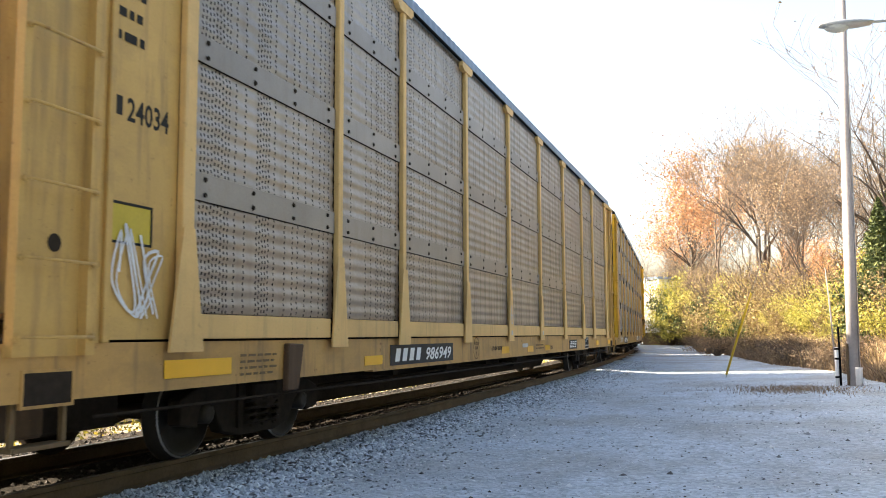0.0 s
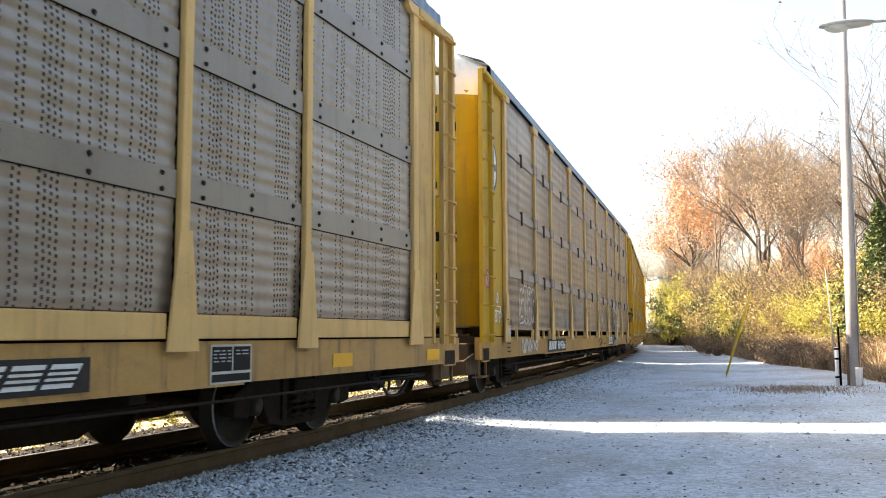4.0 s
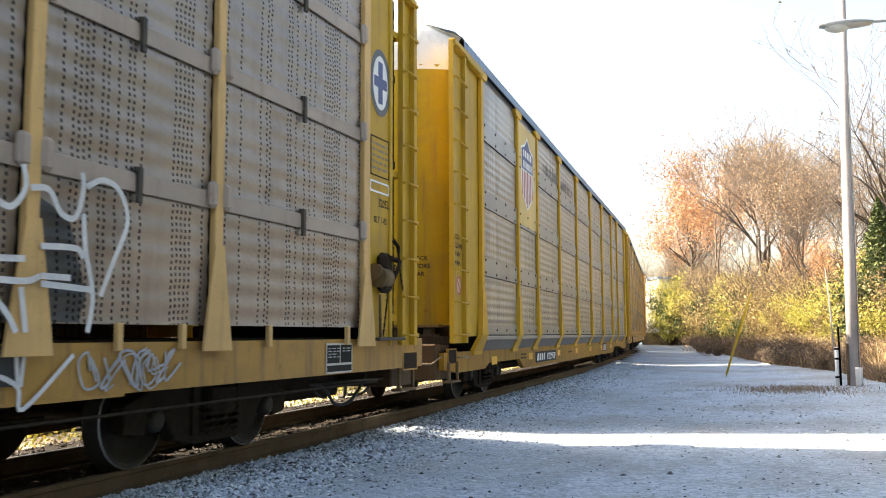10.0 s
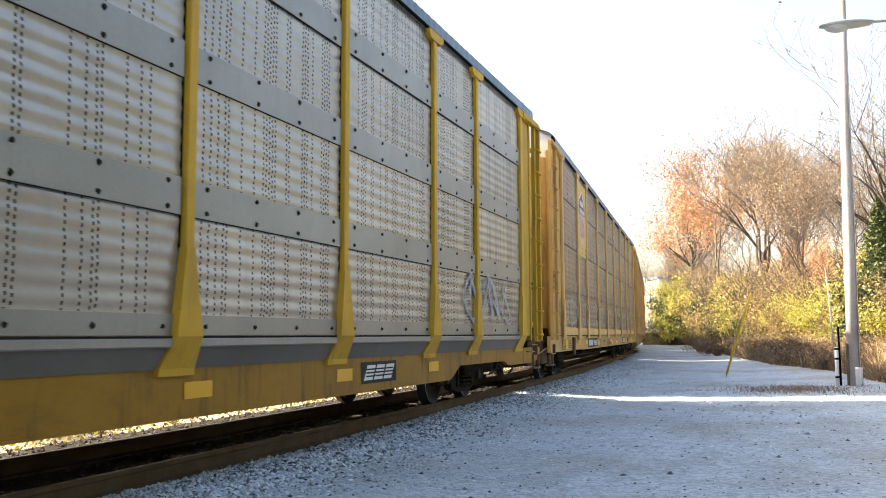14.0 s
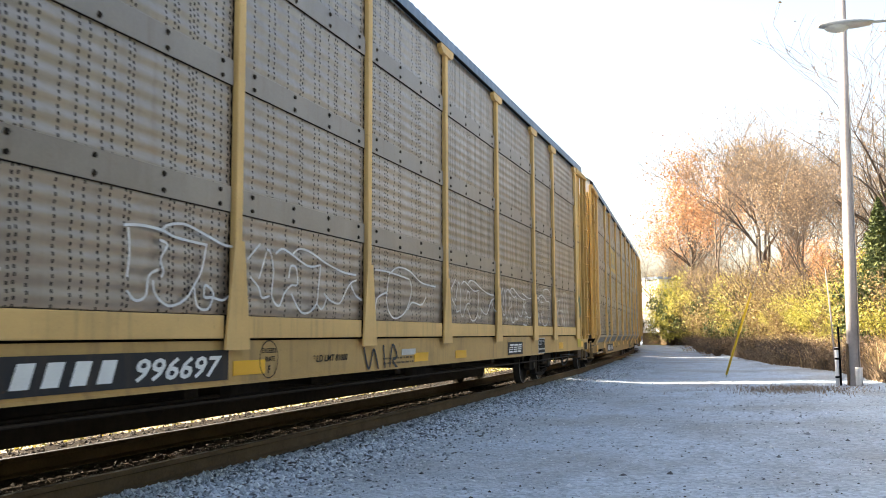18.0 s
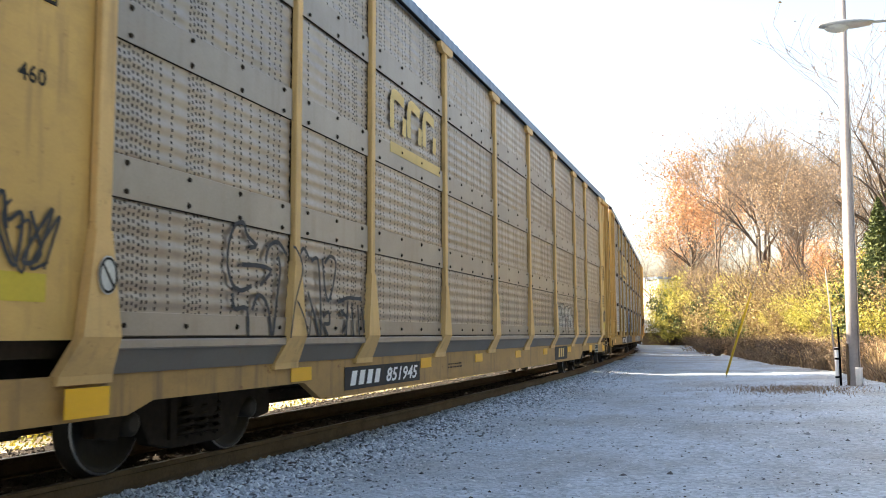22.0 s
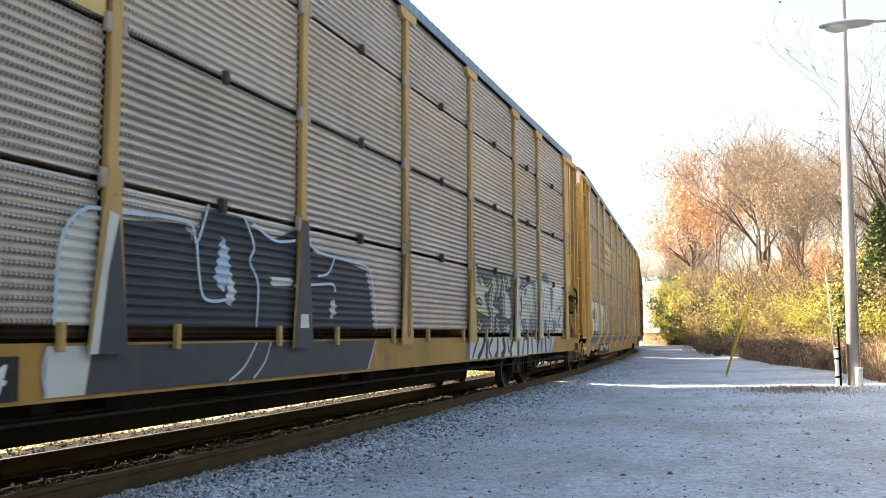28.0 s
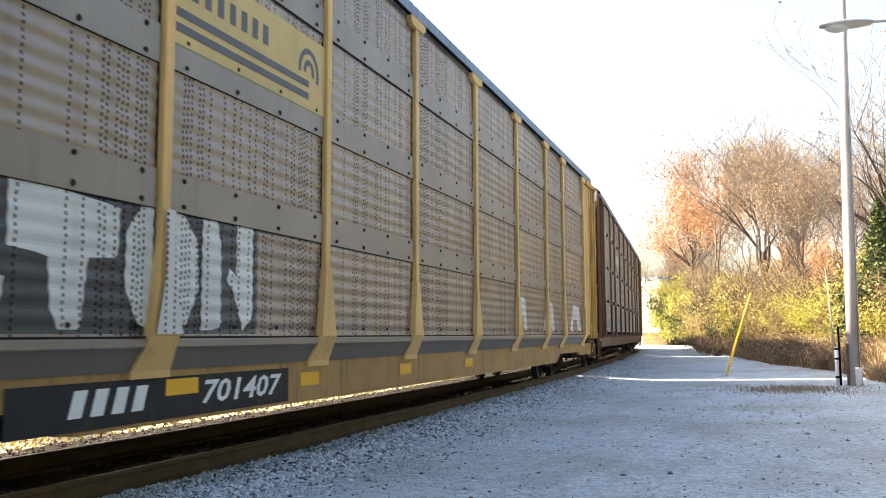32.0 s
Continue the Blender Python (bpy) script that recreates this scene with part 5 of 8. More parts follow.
        part("ladder_plate", boxes((la + 0.05, lb - 0.08, -1.556, -1.540, 1.0, 5.53)), end, car)
        if sgn < 0:
            part("end_plate", boxes((-13.18, -12.97, -1.545, -1.52, 1.08, 5.30)), end, car)
            part("rib", soft(boxes((-13.03, -12.96, -1.575, -1.54, 1.08, 5.30)), 0.008), end, car)
        else:
            part("door_track", boxes((12.86, 13.14, -1.47, -1.43, 1.05, 5.30)), BLACK, car, "dark channel beside the end door")
            part("lock_bar", soft(boxes((12.98, 13.02, -1.50, -1.47, 1.2, 5.1)), 0.01), STEEL_DARK, car)
            for z in (1.9, 3.2, 4.3):
                part("keeper", soft(boxes((12.93, 13.05, -1.53, -1.47, z, z + 0.10)), 0.01), STEEL_DARK, car)
        for z in (1.3, 3.1, 4.9):
            part("bracket", boxes((*span(12.95, 13.2), -1.53, -1.45, z, z + 0.08)), end, car)
        for side in (-1, 1):
            part("door_leaf", end_door(sgn, side), door, car, "rounded painted end door")
            part("end_cap", cached("end_cap_%d_%d" % (sgn, side), lambda: end_cap(sgn, side)), WHITE, car, "white rounded top of the car's end")
        bm = bmesh.new()
        for z in (2.0, 3.05, 4.1, 4.95):
            for k in range(9):
                y = -1.2 + 0.3 * k
                x = bowed(sgn, y)
                tube(bm, [(x, y, z), (x + sgn * 0.012, y, z)], 0.014, 5)
        part("rivets", bm, door, car, kind="stuff")
        nose = door_at(sgn) + BOW
        part("door_seam", boxes((*span(nose - 0.3, nose + 0.006), -0.012, 0.012, 1.27, 5.22)), STEEL_DARK, car)
        part("door_sill", soft(boxes((*span(12.9, door_at(sgn) + 0.10), -1.38, 1.38, 0.99, 1.25)), 0.02), STEEL_DARK, car, "dark recess below the end doors")
        part("door_rail", soft(boxes((*span(door_at(sgn) + 0.10, nose + 0.03), -1.30, 1.30, 1.235, 1.275)), 0.008), GRIME, car, "grimy rail under the end doors")
        part("draft_gear", soft(boxes((*span(11.6, 13.3), -0.62, 0.62, 0.36, 0.98)), 0.03), STEEL_DARK, car, "dark draft gear housing")
        for yy in (-1.1, -0.55, 0.6):
            part("door_pedestal", soft(boxes((*span(door_at(sgn) + 0.12, door_at(sgn) + 0.28), yy - 0.07, yy + 0.07, 0.99, 1.235)), 0.015), GREY_PAINT, car)
        part("door_edge", soft(boxes((*span(door_at(sgn), door_at(sgn) + 0.07), -1.47, -1.40, 1.10, 5.40)), 0.01), door, car)
        if slot:
            for z in (2.69, 4.58):
                bm = bmesh.new()
                ys = [-1.05 + 0.118 * k for k in range(10)]
                rows = [[bm.verts.new((bowed(sgn, y, 0.005), y, zz)) for y in ys] for zz in (z, z + 0.16)]
                for k in range(9):
                    bm.faces.new((rows[0][k], rows[0][k + 1], rows[1][k + 1], rows[1][k]))
                part("lock_slot", bm, BLACK, car, "black slot in the end door")
            bm = bmesh.new()
            for z in (2.60, 2.91, 2.97, 4.50, 4.82):
                for y in (-0.62, -0.5, 0.04, 0.13):
                    tube(bm, [(bowed(sgn, y, -0.01), y, z), (bowed(sgn, y, 0.018), y, z)], 0.012, 5)
            part("slot_bolts", bm, CHROME, car, "bright bolts", "stuff")
        bm = bmesh.new()
        for k in range(5):
            tube(bm, [(sgn * (13.30 + 0.10 * (k % 3)), -1.15 + 0.32 * k, 0.98), (sgn * (13.34 + 0.06 * k), -1.10 + 0.30 * k, 1.22 + 0.05 * (k % 2))], 0.022, 6)
        part("lock_rods", bm, STEEL_DARK, car, "dark levers below the doors", "stuff")
        for z in (1.35, 5.25):
            part("door_hinge", soft(boxes((*span(12.96, 13.08), -1.50, -1.40, z, z + 0.14)), 0.01), GREY_PAINT, car)
        part("eave_beam", soft(boxes((*span(12.15, 13.84 if sgn < 0 else 13.45), -1.64, -1.53, 5.42, 5.55)), 0.015), end, car, "painted beam under the eave")
        part("end_sill", soft(boxes((*span(13.3, 13.98), -1.36, 1.36, 0.47, 0.99)), 0.02), RUST_BROWN, car, "rusty brown end beam")
        part("bridge_plate", soft(boxes((*span(13.15, 13.55), -1.25, -0.35, 1.0, 1.14)), 0.02), GREY_PAINT, car, "folded steel bridge plate")
        part("step_pocket", boxes((*span(13.28, 13.70), -sill_y - 0.046, -sill_y - 0.04, 0.70, 0.90)), STEEL_DARK, car, "dark step opening")
        part("step_frame", frame_mesh(*span(13.26, 13.72), 0.68, 0.92, -sill_y - 0.05, 0.02), sill, car)
                # coupler, hose, lever
        cx = sgn * 13.7
        bm = soft(boxes((min(cx, cx + sgn * 0.5), max(cx, cx + sgn * 0.5), -0.09, 0.09, 0.72, 0.92), (min(cx + sgn * 0.42, cx + sgn * 0.64), max(cx + sgn * 0.42, cx + sgn * 0.64), -0.17, 0.14, 0.68, 0.98)), 0.03)
        part("coupler", bm, STEEL_DARK, car, "rusty knuckle coupler")
        bm = bmesh.new()
        tube(bm, smooth_line_3d([(sgn * 13.7, -0.35, 0.75), (sgn * 13.95, -0.36, 0.55), (sgn * 14.1, -0.3, 0.30), (sgn * 14.28, -0.12, 0.27)]), 0.025, 6)
        part("air_hose", bm, RUBBER, car)
        if sgn > 0:
            bm = bmesh.new()
            tube(bm, smooth_line_3d([(11.6, -1.2, 0.62), (11.9, -1.2, 0.50), (12.2, -1.15, 0.34), (12.55, -1.15, 0.33), (12.75, -1.2, 0.5), (12.9, -1.2, 0.66)]), 0.022, 6)
            tube(bm, smooth_line_3d([(12.1, -0.9, 0.62), (12.2, -0.9, 0.45), (12.45, -0.9, 0.40), (12.6, -0.9, 0.62)]), 0.018, 6)
            tube(bm, [(11.4, -1.25, 0.60), (13.4, -1.25, 0.58)], 0.016, 6)
            part("brake_pipe", bm, RUBBER, car, "looping brake pipes")
        bm = bmesh.new()
        tube(bm, [(sgn * 13.95, -1.45, 0.82), (sgn * 14.02, -1.3, 0.70), (sgn * 14.02, -0.3, 0.72)], 0.014, 6)
        part("uncoupling_lever", bm, CHROME, car)
        part("step", soft(boxes((min(sgn * 13.25, sgn * 13.75), max(sgn * 13.25, sgn * 13.75), -1.53, -1.38, 0.42, 0.45), (sgn * 13.28 - 0.02, sgn * 13.28 + 0.02, -1.50, -1.46, 0.42, 0.72), (sgn * 13.72 - 0.02, sgn * 13.72 + 0.02, -1.50, -1.46, 0.42, 0.72)), 0.004), GRIME, car, "grimy stirrup step hung from the sill")
    # Thin black strip drawn as a line below the roof's edge.
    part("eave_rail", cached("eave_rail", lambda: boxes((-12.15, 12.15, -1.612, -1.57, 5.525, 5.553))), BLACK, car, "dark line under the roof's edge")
    part("roof", cached("roof", lambda: roof_mesh(knee)), ROOF, car, "corrugated galvanised roof")
    cars.append((car, [bogie(car, -10.0), bogie(car, 10.0)]))
    return car


cars = []
# car_z stays out of view; added so that its shadow falls on the lot.
car_z = autorack("unseen cream autorack railcar ahead of the others, added for its shadow", "flat", PERF_A, BAND_A, POST_CREAM, CREAM_SILL, CREAM, DOOR_CREAM)
car_a = autorack("cream autorack railcar with grey perforated panels and wide post feet", "flat", PERF_A, BAND_A, POST_CREAM, CREAM_SILL, CREAM, DOOR_CREAM)
car_b = autorack("yellow autorack railcar with brownish perforated panels, light bands and sprayed tags", "clip", PERF_B, BAND_B, POST_TAN, OCHRE, YELLOW, DOOR_YELLOW, slot=True)
car_c = autorack("bright yellow autorack railcar with shiny galvanised perforated panels", "knee", PERF_C, BAND_C, POST_YELLOW, YELLOW_SILL, YELLOW, DOOR_YELLOW)
car_d = autorack("faded yellow autorack railcar with grey panels and a long sprayed outline", "flat", PERF_A, BAND_A, POST_CREAM, TAN, CREAM, DOOR_CREAM)
car_e = autorack("cream autorack railcar with pale grey panels and a sloping skirt", "knee", PERF_E, BAND_E, POST_TAN, TAN_SILL, CREAM, DOOR_CREAM, posts=POSTS_E)
car_f = autorack("tan autorack railcar with finely ribbed panels and large sprayed letters", "rib", RIB_F, BAND_B, TAN, OCHRE, CREAM, DOOR_CREAM)
car_g = autorack("cream autorack railcar with brownish grey panels and white block spray paint", "knee", PERF_B, BAND_A, POST_CREAM, TAN_SILL, CREAM, DOOR_CREAM, foot_band=False, slot=True, posts=POSTS_G)
car_h = autorack("brown autorack railcar with ribbed grey panels", "rib", RIB_F, BAND_B, BROWN, BROWN, BROWN, DOOR_BROWN)
car_i = autorack("cream autorack railcar with grey panels at the far end", "flat", PERF_A, BAND_A, POST_CREAM, TAN, YELLOW, DOOR_YELLOW)
CAR_SHIFT = (-0.05, 0.05, 0.18, 0.35, 0.30, 0.30, 0.20, 0.05, 0.0, 0.0)

# ---- markings and spray paint ----
SILL_Y, KNEE_Y = -1.546, -1.466
SPRAY_WHITE = plain("white_spray_paint", (0.66, 0.66, 0.66), 0.7, 0, 25, 0.2)
SPRAY_PALE = plain("thin_grey_spray_paint", (0.40, 0.41, 0.43), 0.7, 0, 12, 0.35)
SPRAY_BLACK = plain("black_spray_paint", (0.03, 0.03, 0.032), 0.7, 0, 25, 0.3)
SPRAY_BLUE = plain("pale_blue_spray_paint", (0.45, 0.58, 0.72), 0.7, 0, 25, 0.15)
SPRAY_SLATE = paint("slate_spray_paint", (0.055, 0.06, 0.075), wear=0.2)
SPRAY_SILVER = paint("silver_spray_paint", (0.64, 0.64, 0.60), wear=0.2)
SPRAY_LILAC = plain("lilac_grey_spray_paint", (0.30, 0.30, 0.38), 0.7, 0, 25, 0.2)
SPRAY_CREAM = paint("cream_white_spray_paint", (0.62, 0.62, 0.52), wear=0.2)
SPRAY_SMOKE = paint("smoke_grey_spray_paint", (0.15, 0.152, 0.165), wear=0.3)
SPRAY_GREEN = plain("faded_green_spray_paint", (0.10, 0.15, 0.09), 0.7, 0, 20, 0.25)
SPRAY_BLUEGREY = plain("blue_grey_spray_paint", (0.16, 0.18, 0.24), 0.7, 0, 18, 0.35)
SPRAY_LIME = plain("faint_yellow_spray_paint", (0.55, 0.55, 0.26), 0.7, 0, 20, 0.2)
PERF_WHITE = perforated("white_sprayed_perforated_steel", (0.60, 0.60, 0.58), (0.72, 0.72, 0.70), dirt=0.25, metal=0.0)
PERF_BLACK = perforated("black_sprayed_perforated_steel", (0.035, 0.035, 0.037), (0.05, 0.05, 0.05), dirt=0.1, metal=0.0)
PERF_GREY = perforated("pale_sprayed_perforated_steel", (0.36, 0.35, 0.32), (0.44, 0.43, 0.40), dirt=0.2, metal=0.0)
NAVY = plain("navy_paint", (0.05, 0.07, 0.20), 0.5, 0, 30, 0.1)
RED = plain("dull_red_paint", (0.42, 0.09, 0.08), 0.55, 0, 30, 0.12)
LOGO_GREY = plain("slate_lettering", (0.10, 0.105, 0.115), 0.6, 0, 30, 0.15)
LOGO_CREAM = paint("faded_cream_sheet", (0.58, 0.42, 0.18), wear=0.2)
LOGO_YELLOW = paint("logo_yellow_paint", (0.64, 0.455, 0.17), wear=0.15)
FADED_PINK = plain("faded_pink_sign", (0.52, 0.34, 0.24), 0.6, 0, 20, 0.25)
CAUTION = plain("yellow_label", (0.52, 0.38, 0.03), 0.5, 0, 30, 0.1)


def coat(car, poly, mat, period=0.135, depth=0.011, sharp=False, base=-SIDE + 0.02, lift=0.004, zmin=1.13, name="spray_paint", label="", steps=6):
    """Paint that follows the corrugation: the polygon's area laid on the waves of the panels."""
    bm = bmesh.new()
    z0, z1 = max(zmin, min(p[1] for p in poly)), max(p[1] for p in poly)
    n = max(3, int((z1 - z0) / period * steps))
    edges = list(zip(poly, poly[1:] + poly[:1]))

    def spans(z):
        return sorted(a[0] + (z - a[1]) / (b[1] - a[1]) * (b[0] - a[0]) for a, b in edges if (a[1] <= z) != (b[1] <= z))

    def depth_at(z):
        p = (z / period) % 1.0
        return base - lift - depth * (max(0.0, 1 - 2.6 * abs(p - 0.5)) if sharp else 0.5 + 0.5 * math.sin(2 * math.pi * p))

    for i in range(n):
        za, zb = (z0 + (z1 - z0) * (k + 0.001) / (n + 0.002) for k in (i, i + 1))
        low, top, mid = spans(za), spans(zb), spans((za + zb) / 2)
        if not len(low) == len(top) == len(mid):
            low = top = mid
        for k in range(0, len(mid) - 1, 2):
            bm.faces.new([bm.verts.new((x, depth_at(z), z)) for x, z in ((low[k], za), (low[k + 1], za), (top[k + 1], zb), (top[k], zb))])
    bmesh.ops.remove_doubles(bm, verts=bm.verts, dist=0.002)
    return part(name, bm, mat, car, label)


def area(car, name, poly, mat, y, label=""):
    """A flat painted polygon, two millimetres thick."""
    bm = bmesh.new()
    prism(bm, poly, y - 0.002, y)
    return part(name, bm, mat, car, label)


def ring(x, z, r, n=20, squash=1.0, a0=0.0, a1=2 * math.pi):
    return [(x + r * math.cos(a0 + (a1 - a0) * k / n), z + r * squash * math.sin(a0 + (a1 - a0) * k / n)) for k in range(n + (a1 - a0 < 6))]


def strokes(car, lines, width, mat, y, name="sprayed_line", label=""):
    for k, pts in enumerate(lines):
        bm = bmesh.new()
        stroke(bm, smooth_line(pts), width, y - 0.0006 * k)
        part(name, bm, mat, car, label)


def small_print(car, u0, u1, z0, z1, rows, mat, y, seed=0):
    """Tiny unreadable print as short bars in rows."""
    rnd = random.Random(seed)
    bm = bmesh.new()
    h = (z1 - z0) / rows
    for r in range(rows):
        x = u0
        while x < u1 - 0.04:
            w = rnd.uniform(0.04, 0.14)
            box(bm, x, min(x + w, u1), y - 0.002, y, z0 + r * h + h * 0.3, z0 + r * h + h * 0.68)
            x += w + 0.035
    return part("small_print", bm, mat, car, kind="stuff")


def number_plate_board(car, u0, u1, z0, z1, digits, y, plate=PLATE_DARK, split=0.46, italic=0.25):
    if plate:
        patch(car, "number_panel", u0, u1, z0, z1, plate, y, "dark panel with white fleet number")
    h, w = z1 - z0, u1 - u0
    bars(car, u0 + 0.06 * w, u0 + split * w, z0 + 0.18 * h, z0 + 0.82 * h, 4, STENCIL_WHITE, y - 0.004, 0.06, 0.60, "mark")
    lettering(car, digits, u0 + (split + 0.06) * w, z0 + 0.17 * h, h * 0.92, STENCIL_WHITE, y - 0.006, (0.90 - split) * w, italic, "fleet_number")


def owner_panel(car, u0, u1, z0, z1, y):
    patch(car, "owner_panel", u0, u1, z0, z1, PLATE_DARK, y, "dark panel with slanted white bars")
    bars(car, u0 + 0.06, u1 - 0.12, z0 + 0.04, z1 - 0.04, 3, STENCIL_WHITE, y - 0.004, 0.10, 0.84, "mark")
    for k in range(3):
        zz = z0 + (z1 - z0) * (0.30 + 0.16 * k)
        patch(car, "mark_line", u0 + 0.12, u1 - 0.12, zz, zz + 0.018, PLATE_DARK, y - 0.007)


def test_panel(car, u0, u1, z0, z1, y):
    m = u0 + (u1 - u0) * 0.52
    patch(car, "test_panel", u0, u1, z0, z1, STENCIL_PALE, y, "white card with dark printed fields")
    for a, b, c, d in ((u0 + 0.02, m - 0.012, z0 + 0.11, z1 - 0.02), (m + 0.012, u1 - 0.02, z0 + 0.11, z1 - 0.02), (u0 + 0.02, u1 - 0.02, z0 + 0.02, z0 + 0.085)):
        patch(car, "printed_field", a, b, c, d, STENCIL_DARK, y - 0.003)
    small_print(car, u0 + 0.04, m - 0.03, z1 - 0.16, z1 - 0.04, 4, SPRAY_PALE, y - 0.007, 7)
    small_print(car, m + 0.05, u1 - 0.06, z1 - 0.10, z1 - 0.04, 2, SPRAY_PALE, y - 0.007, 8)


def reflectors(car, us, z0, z1, y, w=0.42):
    for u in us:
        patch(car, "reflector", u, u + w, z0, z1, REFLECT, y, "yellow reflective strip")


def shield(car, u0, u1, z0, z1):
    """A blue, white and red striped shield on a yellow sheet."""
    patch(car, "logo_sheet", u0, u1, z0, z1, LOGO_YELLOW, -SIDE - 0.008, "yellow sheet behind a shield")
    cx, w, t, h = (u0 + u1) / 2, (u1 - u0) * 0.33, z1 - 0.35, z1 - z0 - 0.75
    y = -SIDE - 0.013
    out = [(cx - w, t - 0.12), (cx - w * 0.4, t - 0.02), (cx, t + 0.16), (cx + w * 0.4, t - 0.02), (cx + w, t - 0.12), (cx + w * 0.92, t - h * 0.3), (cx + w * 1.02, t - h * 0.6), (cx + w * 0.8, t - h * 0.85),
           (cx + w * 0.25, t - h * 0.97), (cx, t - h * 1.04), (cx - w * 0.25, t - h * 0.97), (cx - w * 0.8, t - h * 0.85), (cx - w * 1.02, t - h * 0.6), (cx - w * 0.92, t - h * 0.3)]
    area(car, "shield", out, STENCIL_WHITE, y, "white shield")
    area(car, "shield_top", [(cx - w * 0.9, t - h * 0.42), (cx + w * 0.9, t - h * 0.42), (cx + w * 0.88, t - h * 0.3), (cx + w * 0.94, t - 0.16), (cx + w * 0.4, t - 0.07), (cx, t + 0.10), (cx - w * 0.4, t - 0.07), (cx - w * 0.94, t - 0.16), (cx - w * 0.88, t - h * 0.3)], NAVY, y - 0.003, "blue upper field")
    for row, (n, zz) in enumerate(((5, t - h * 0.17), (7, t - h * 0.34))):
        bars(car, cx - w * 0.7, cx + w * 0.75, zz - h * 0.055, zz + h * 0.055, n, STENCIL_WHITE, y - 0.006, 0.0, 0.62, "mark")
    for k in range(7):
        x = cx - w * 0.86 + k * w * 0.262
        low = t - h * (0.83 + 0.16 * (1 - abs(k - 3) / 3))
        area(car, "stripe", [(x, low), (x + w * 0.13, low), (x + w * 0.13, t - h * 0.44), (x, t - h * 0.44)], RED, y - 0.003)


def prohibition(car, u, z, r, y):
    area(car, "sign", ring(u, z, r, 20), FADED_PINK, y, "round faded pink sign with red ring")
    bm = bmesh.new()
    stroke(bm, ring(u, z, r * 0.86, 24) + [(u + r * 0.86, z)], r * 0.24, y - 0.004)
    stroke(bm, [(u - r * 0.6, z + r * 0.6), (u + r * 0.6, z - r * 0.6)], r * 0.2, y - 0.005)
    part("sign_ring", bm, RED, car)


def chain_links(bm, a, b, n):
    a, b = Vector(a), Vector(b)
    for k in range(n):
        p = a.lerp(b, (k + 0.5) / n)
        p.z -= 0.04 * math.sin(math.pi * (k + 0.5) / n)
        w, h = (0.016, 0.028) if k % 2 else (0.008, 0.028)
        tube(bm, smooth_line_3d([(p.x - w, p.y, p.z), (p.x, p.y - 0.01, p.z + h), (p.x + w, p.y, p.z), (p.x, p.y - 0.01, p.z - h), (p.x - w, p.y, p.z)], 2), 0.007, 4)


def hand_brake(car):
    """Gear drum, lever and chains on the end panel of the camera's side."""
    bm = bmesh.new()
    tube(bm, [(12.38, -1.60, 1.80), (12.62, -1.60, 1.80)], 0.12, 14)
    tube(bm, [(12.34, -1.58, 1.86), (12.40, -1.58, 1.86)], 0.10, 12)
    part("brake_drum", bm, GRIME, car, "grimy cream hand-brake drum")
    part("brake_box", soft(boxes((12.46, 12.72, -1.66, -1.535, 1.62, 2.10)), 0.05), STEEL_DARK, car, "dark hand-brake gear case")
    bm = bmesh.new()
    tube(bm, [(12.66, -1.66, 1.74), (12.70, -1.74, 1.95), (12.72, -1.72, 2.18), (12.66, -1.68, 2.26)], 0.026, 7)
    tube(bm, [(12.60, -1.64, 2.05), (12.78, -1.72, 2.0)], 0.03, 7)
    part("brake_lever", bm, STEEL_DARK, car, "dark brake lever")
    bm = bmesh.new()
    chain_links(bm, (12.72, -1.70, 2.22), (12.98, -1.66, 1.68), 12)
    part("chain", bm, STEEL_DARK, car, "slanting brake chain", "stuff")
    bm = bmesh.new()
    chain_links(bm, (12.62, -1.62, 1.62), (12.54, -1.60, 1.12), 11)
    part("chain", bm, STEEL_DARK, car, "hanging brake chain", "stuff")
    bm = bmesh.new()
    tube(bm, [(12.52, -1.58, 1.10), (12.50, -1.58, 1.60)], 0.018, 6)
    part("brake_rod", bm, RAIL_WEB, car)
    part("shelf", soft(boxes((12.3, 13.05, -1.68, -1.50, 1.06, 1.10)), 0.01), GREY_PAINT, car, "small steel brake step")


def door_words(car, words, z, size, mat, y0=0.55, sgn=-1, width=None):
    """Lines of words on the leading end door, facing along the track."""
    for k, line in enumerate(words):
        me, co = text_mesh(line, size, width=width)
        xx = sgn * (door_at(sgn) + BOW + 0.004)
        out = np.stack([np.full(len(co), xx), y0 - co[:, 0], z - k * size * 1.25 + co[:, 1]], 1)
        me.vertices.foreach_set("co", out.ravel())
        me.materials.append(mat)
        part("lettering", me, mat, car)


LADDER_Y, BAY_Y = -1.559, -1.537


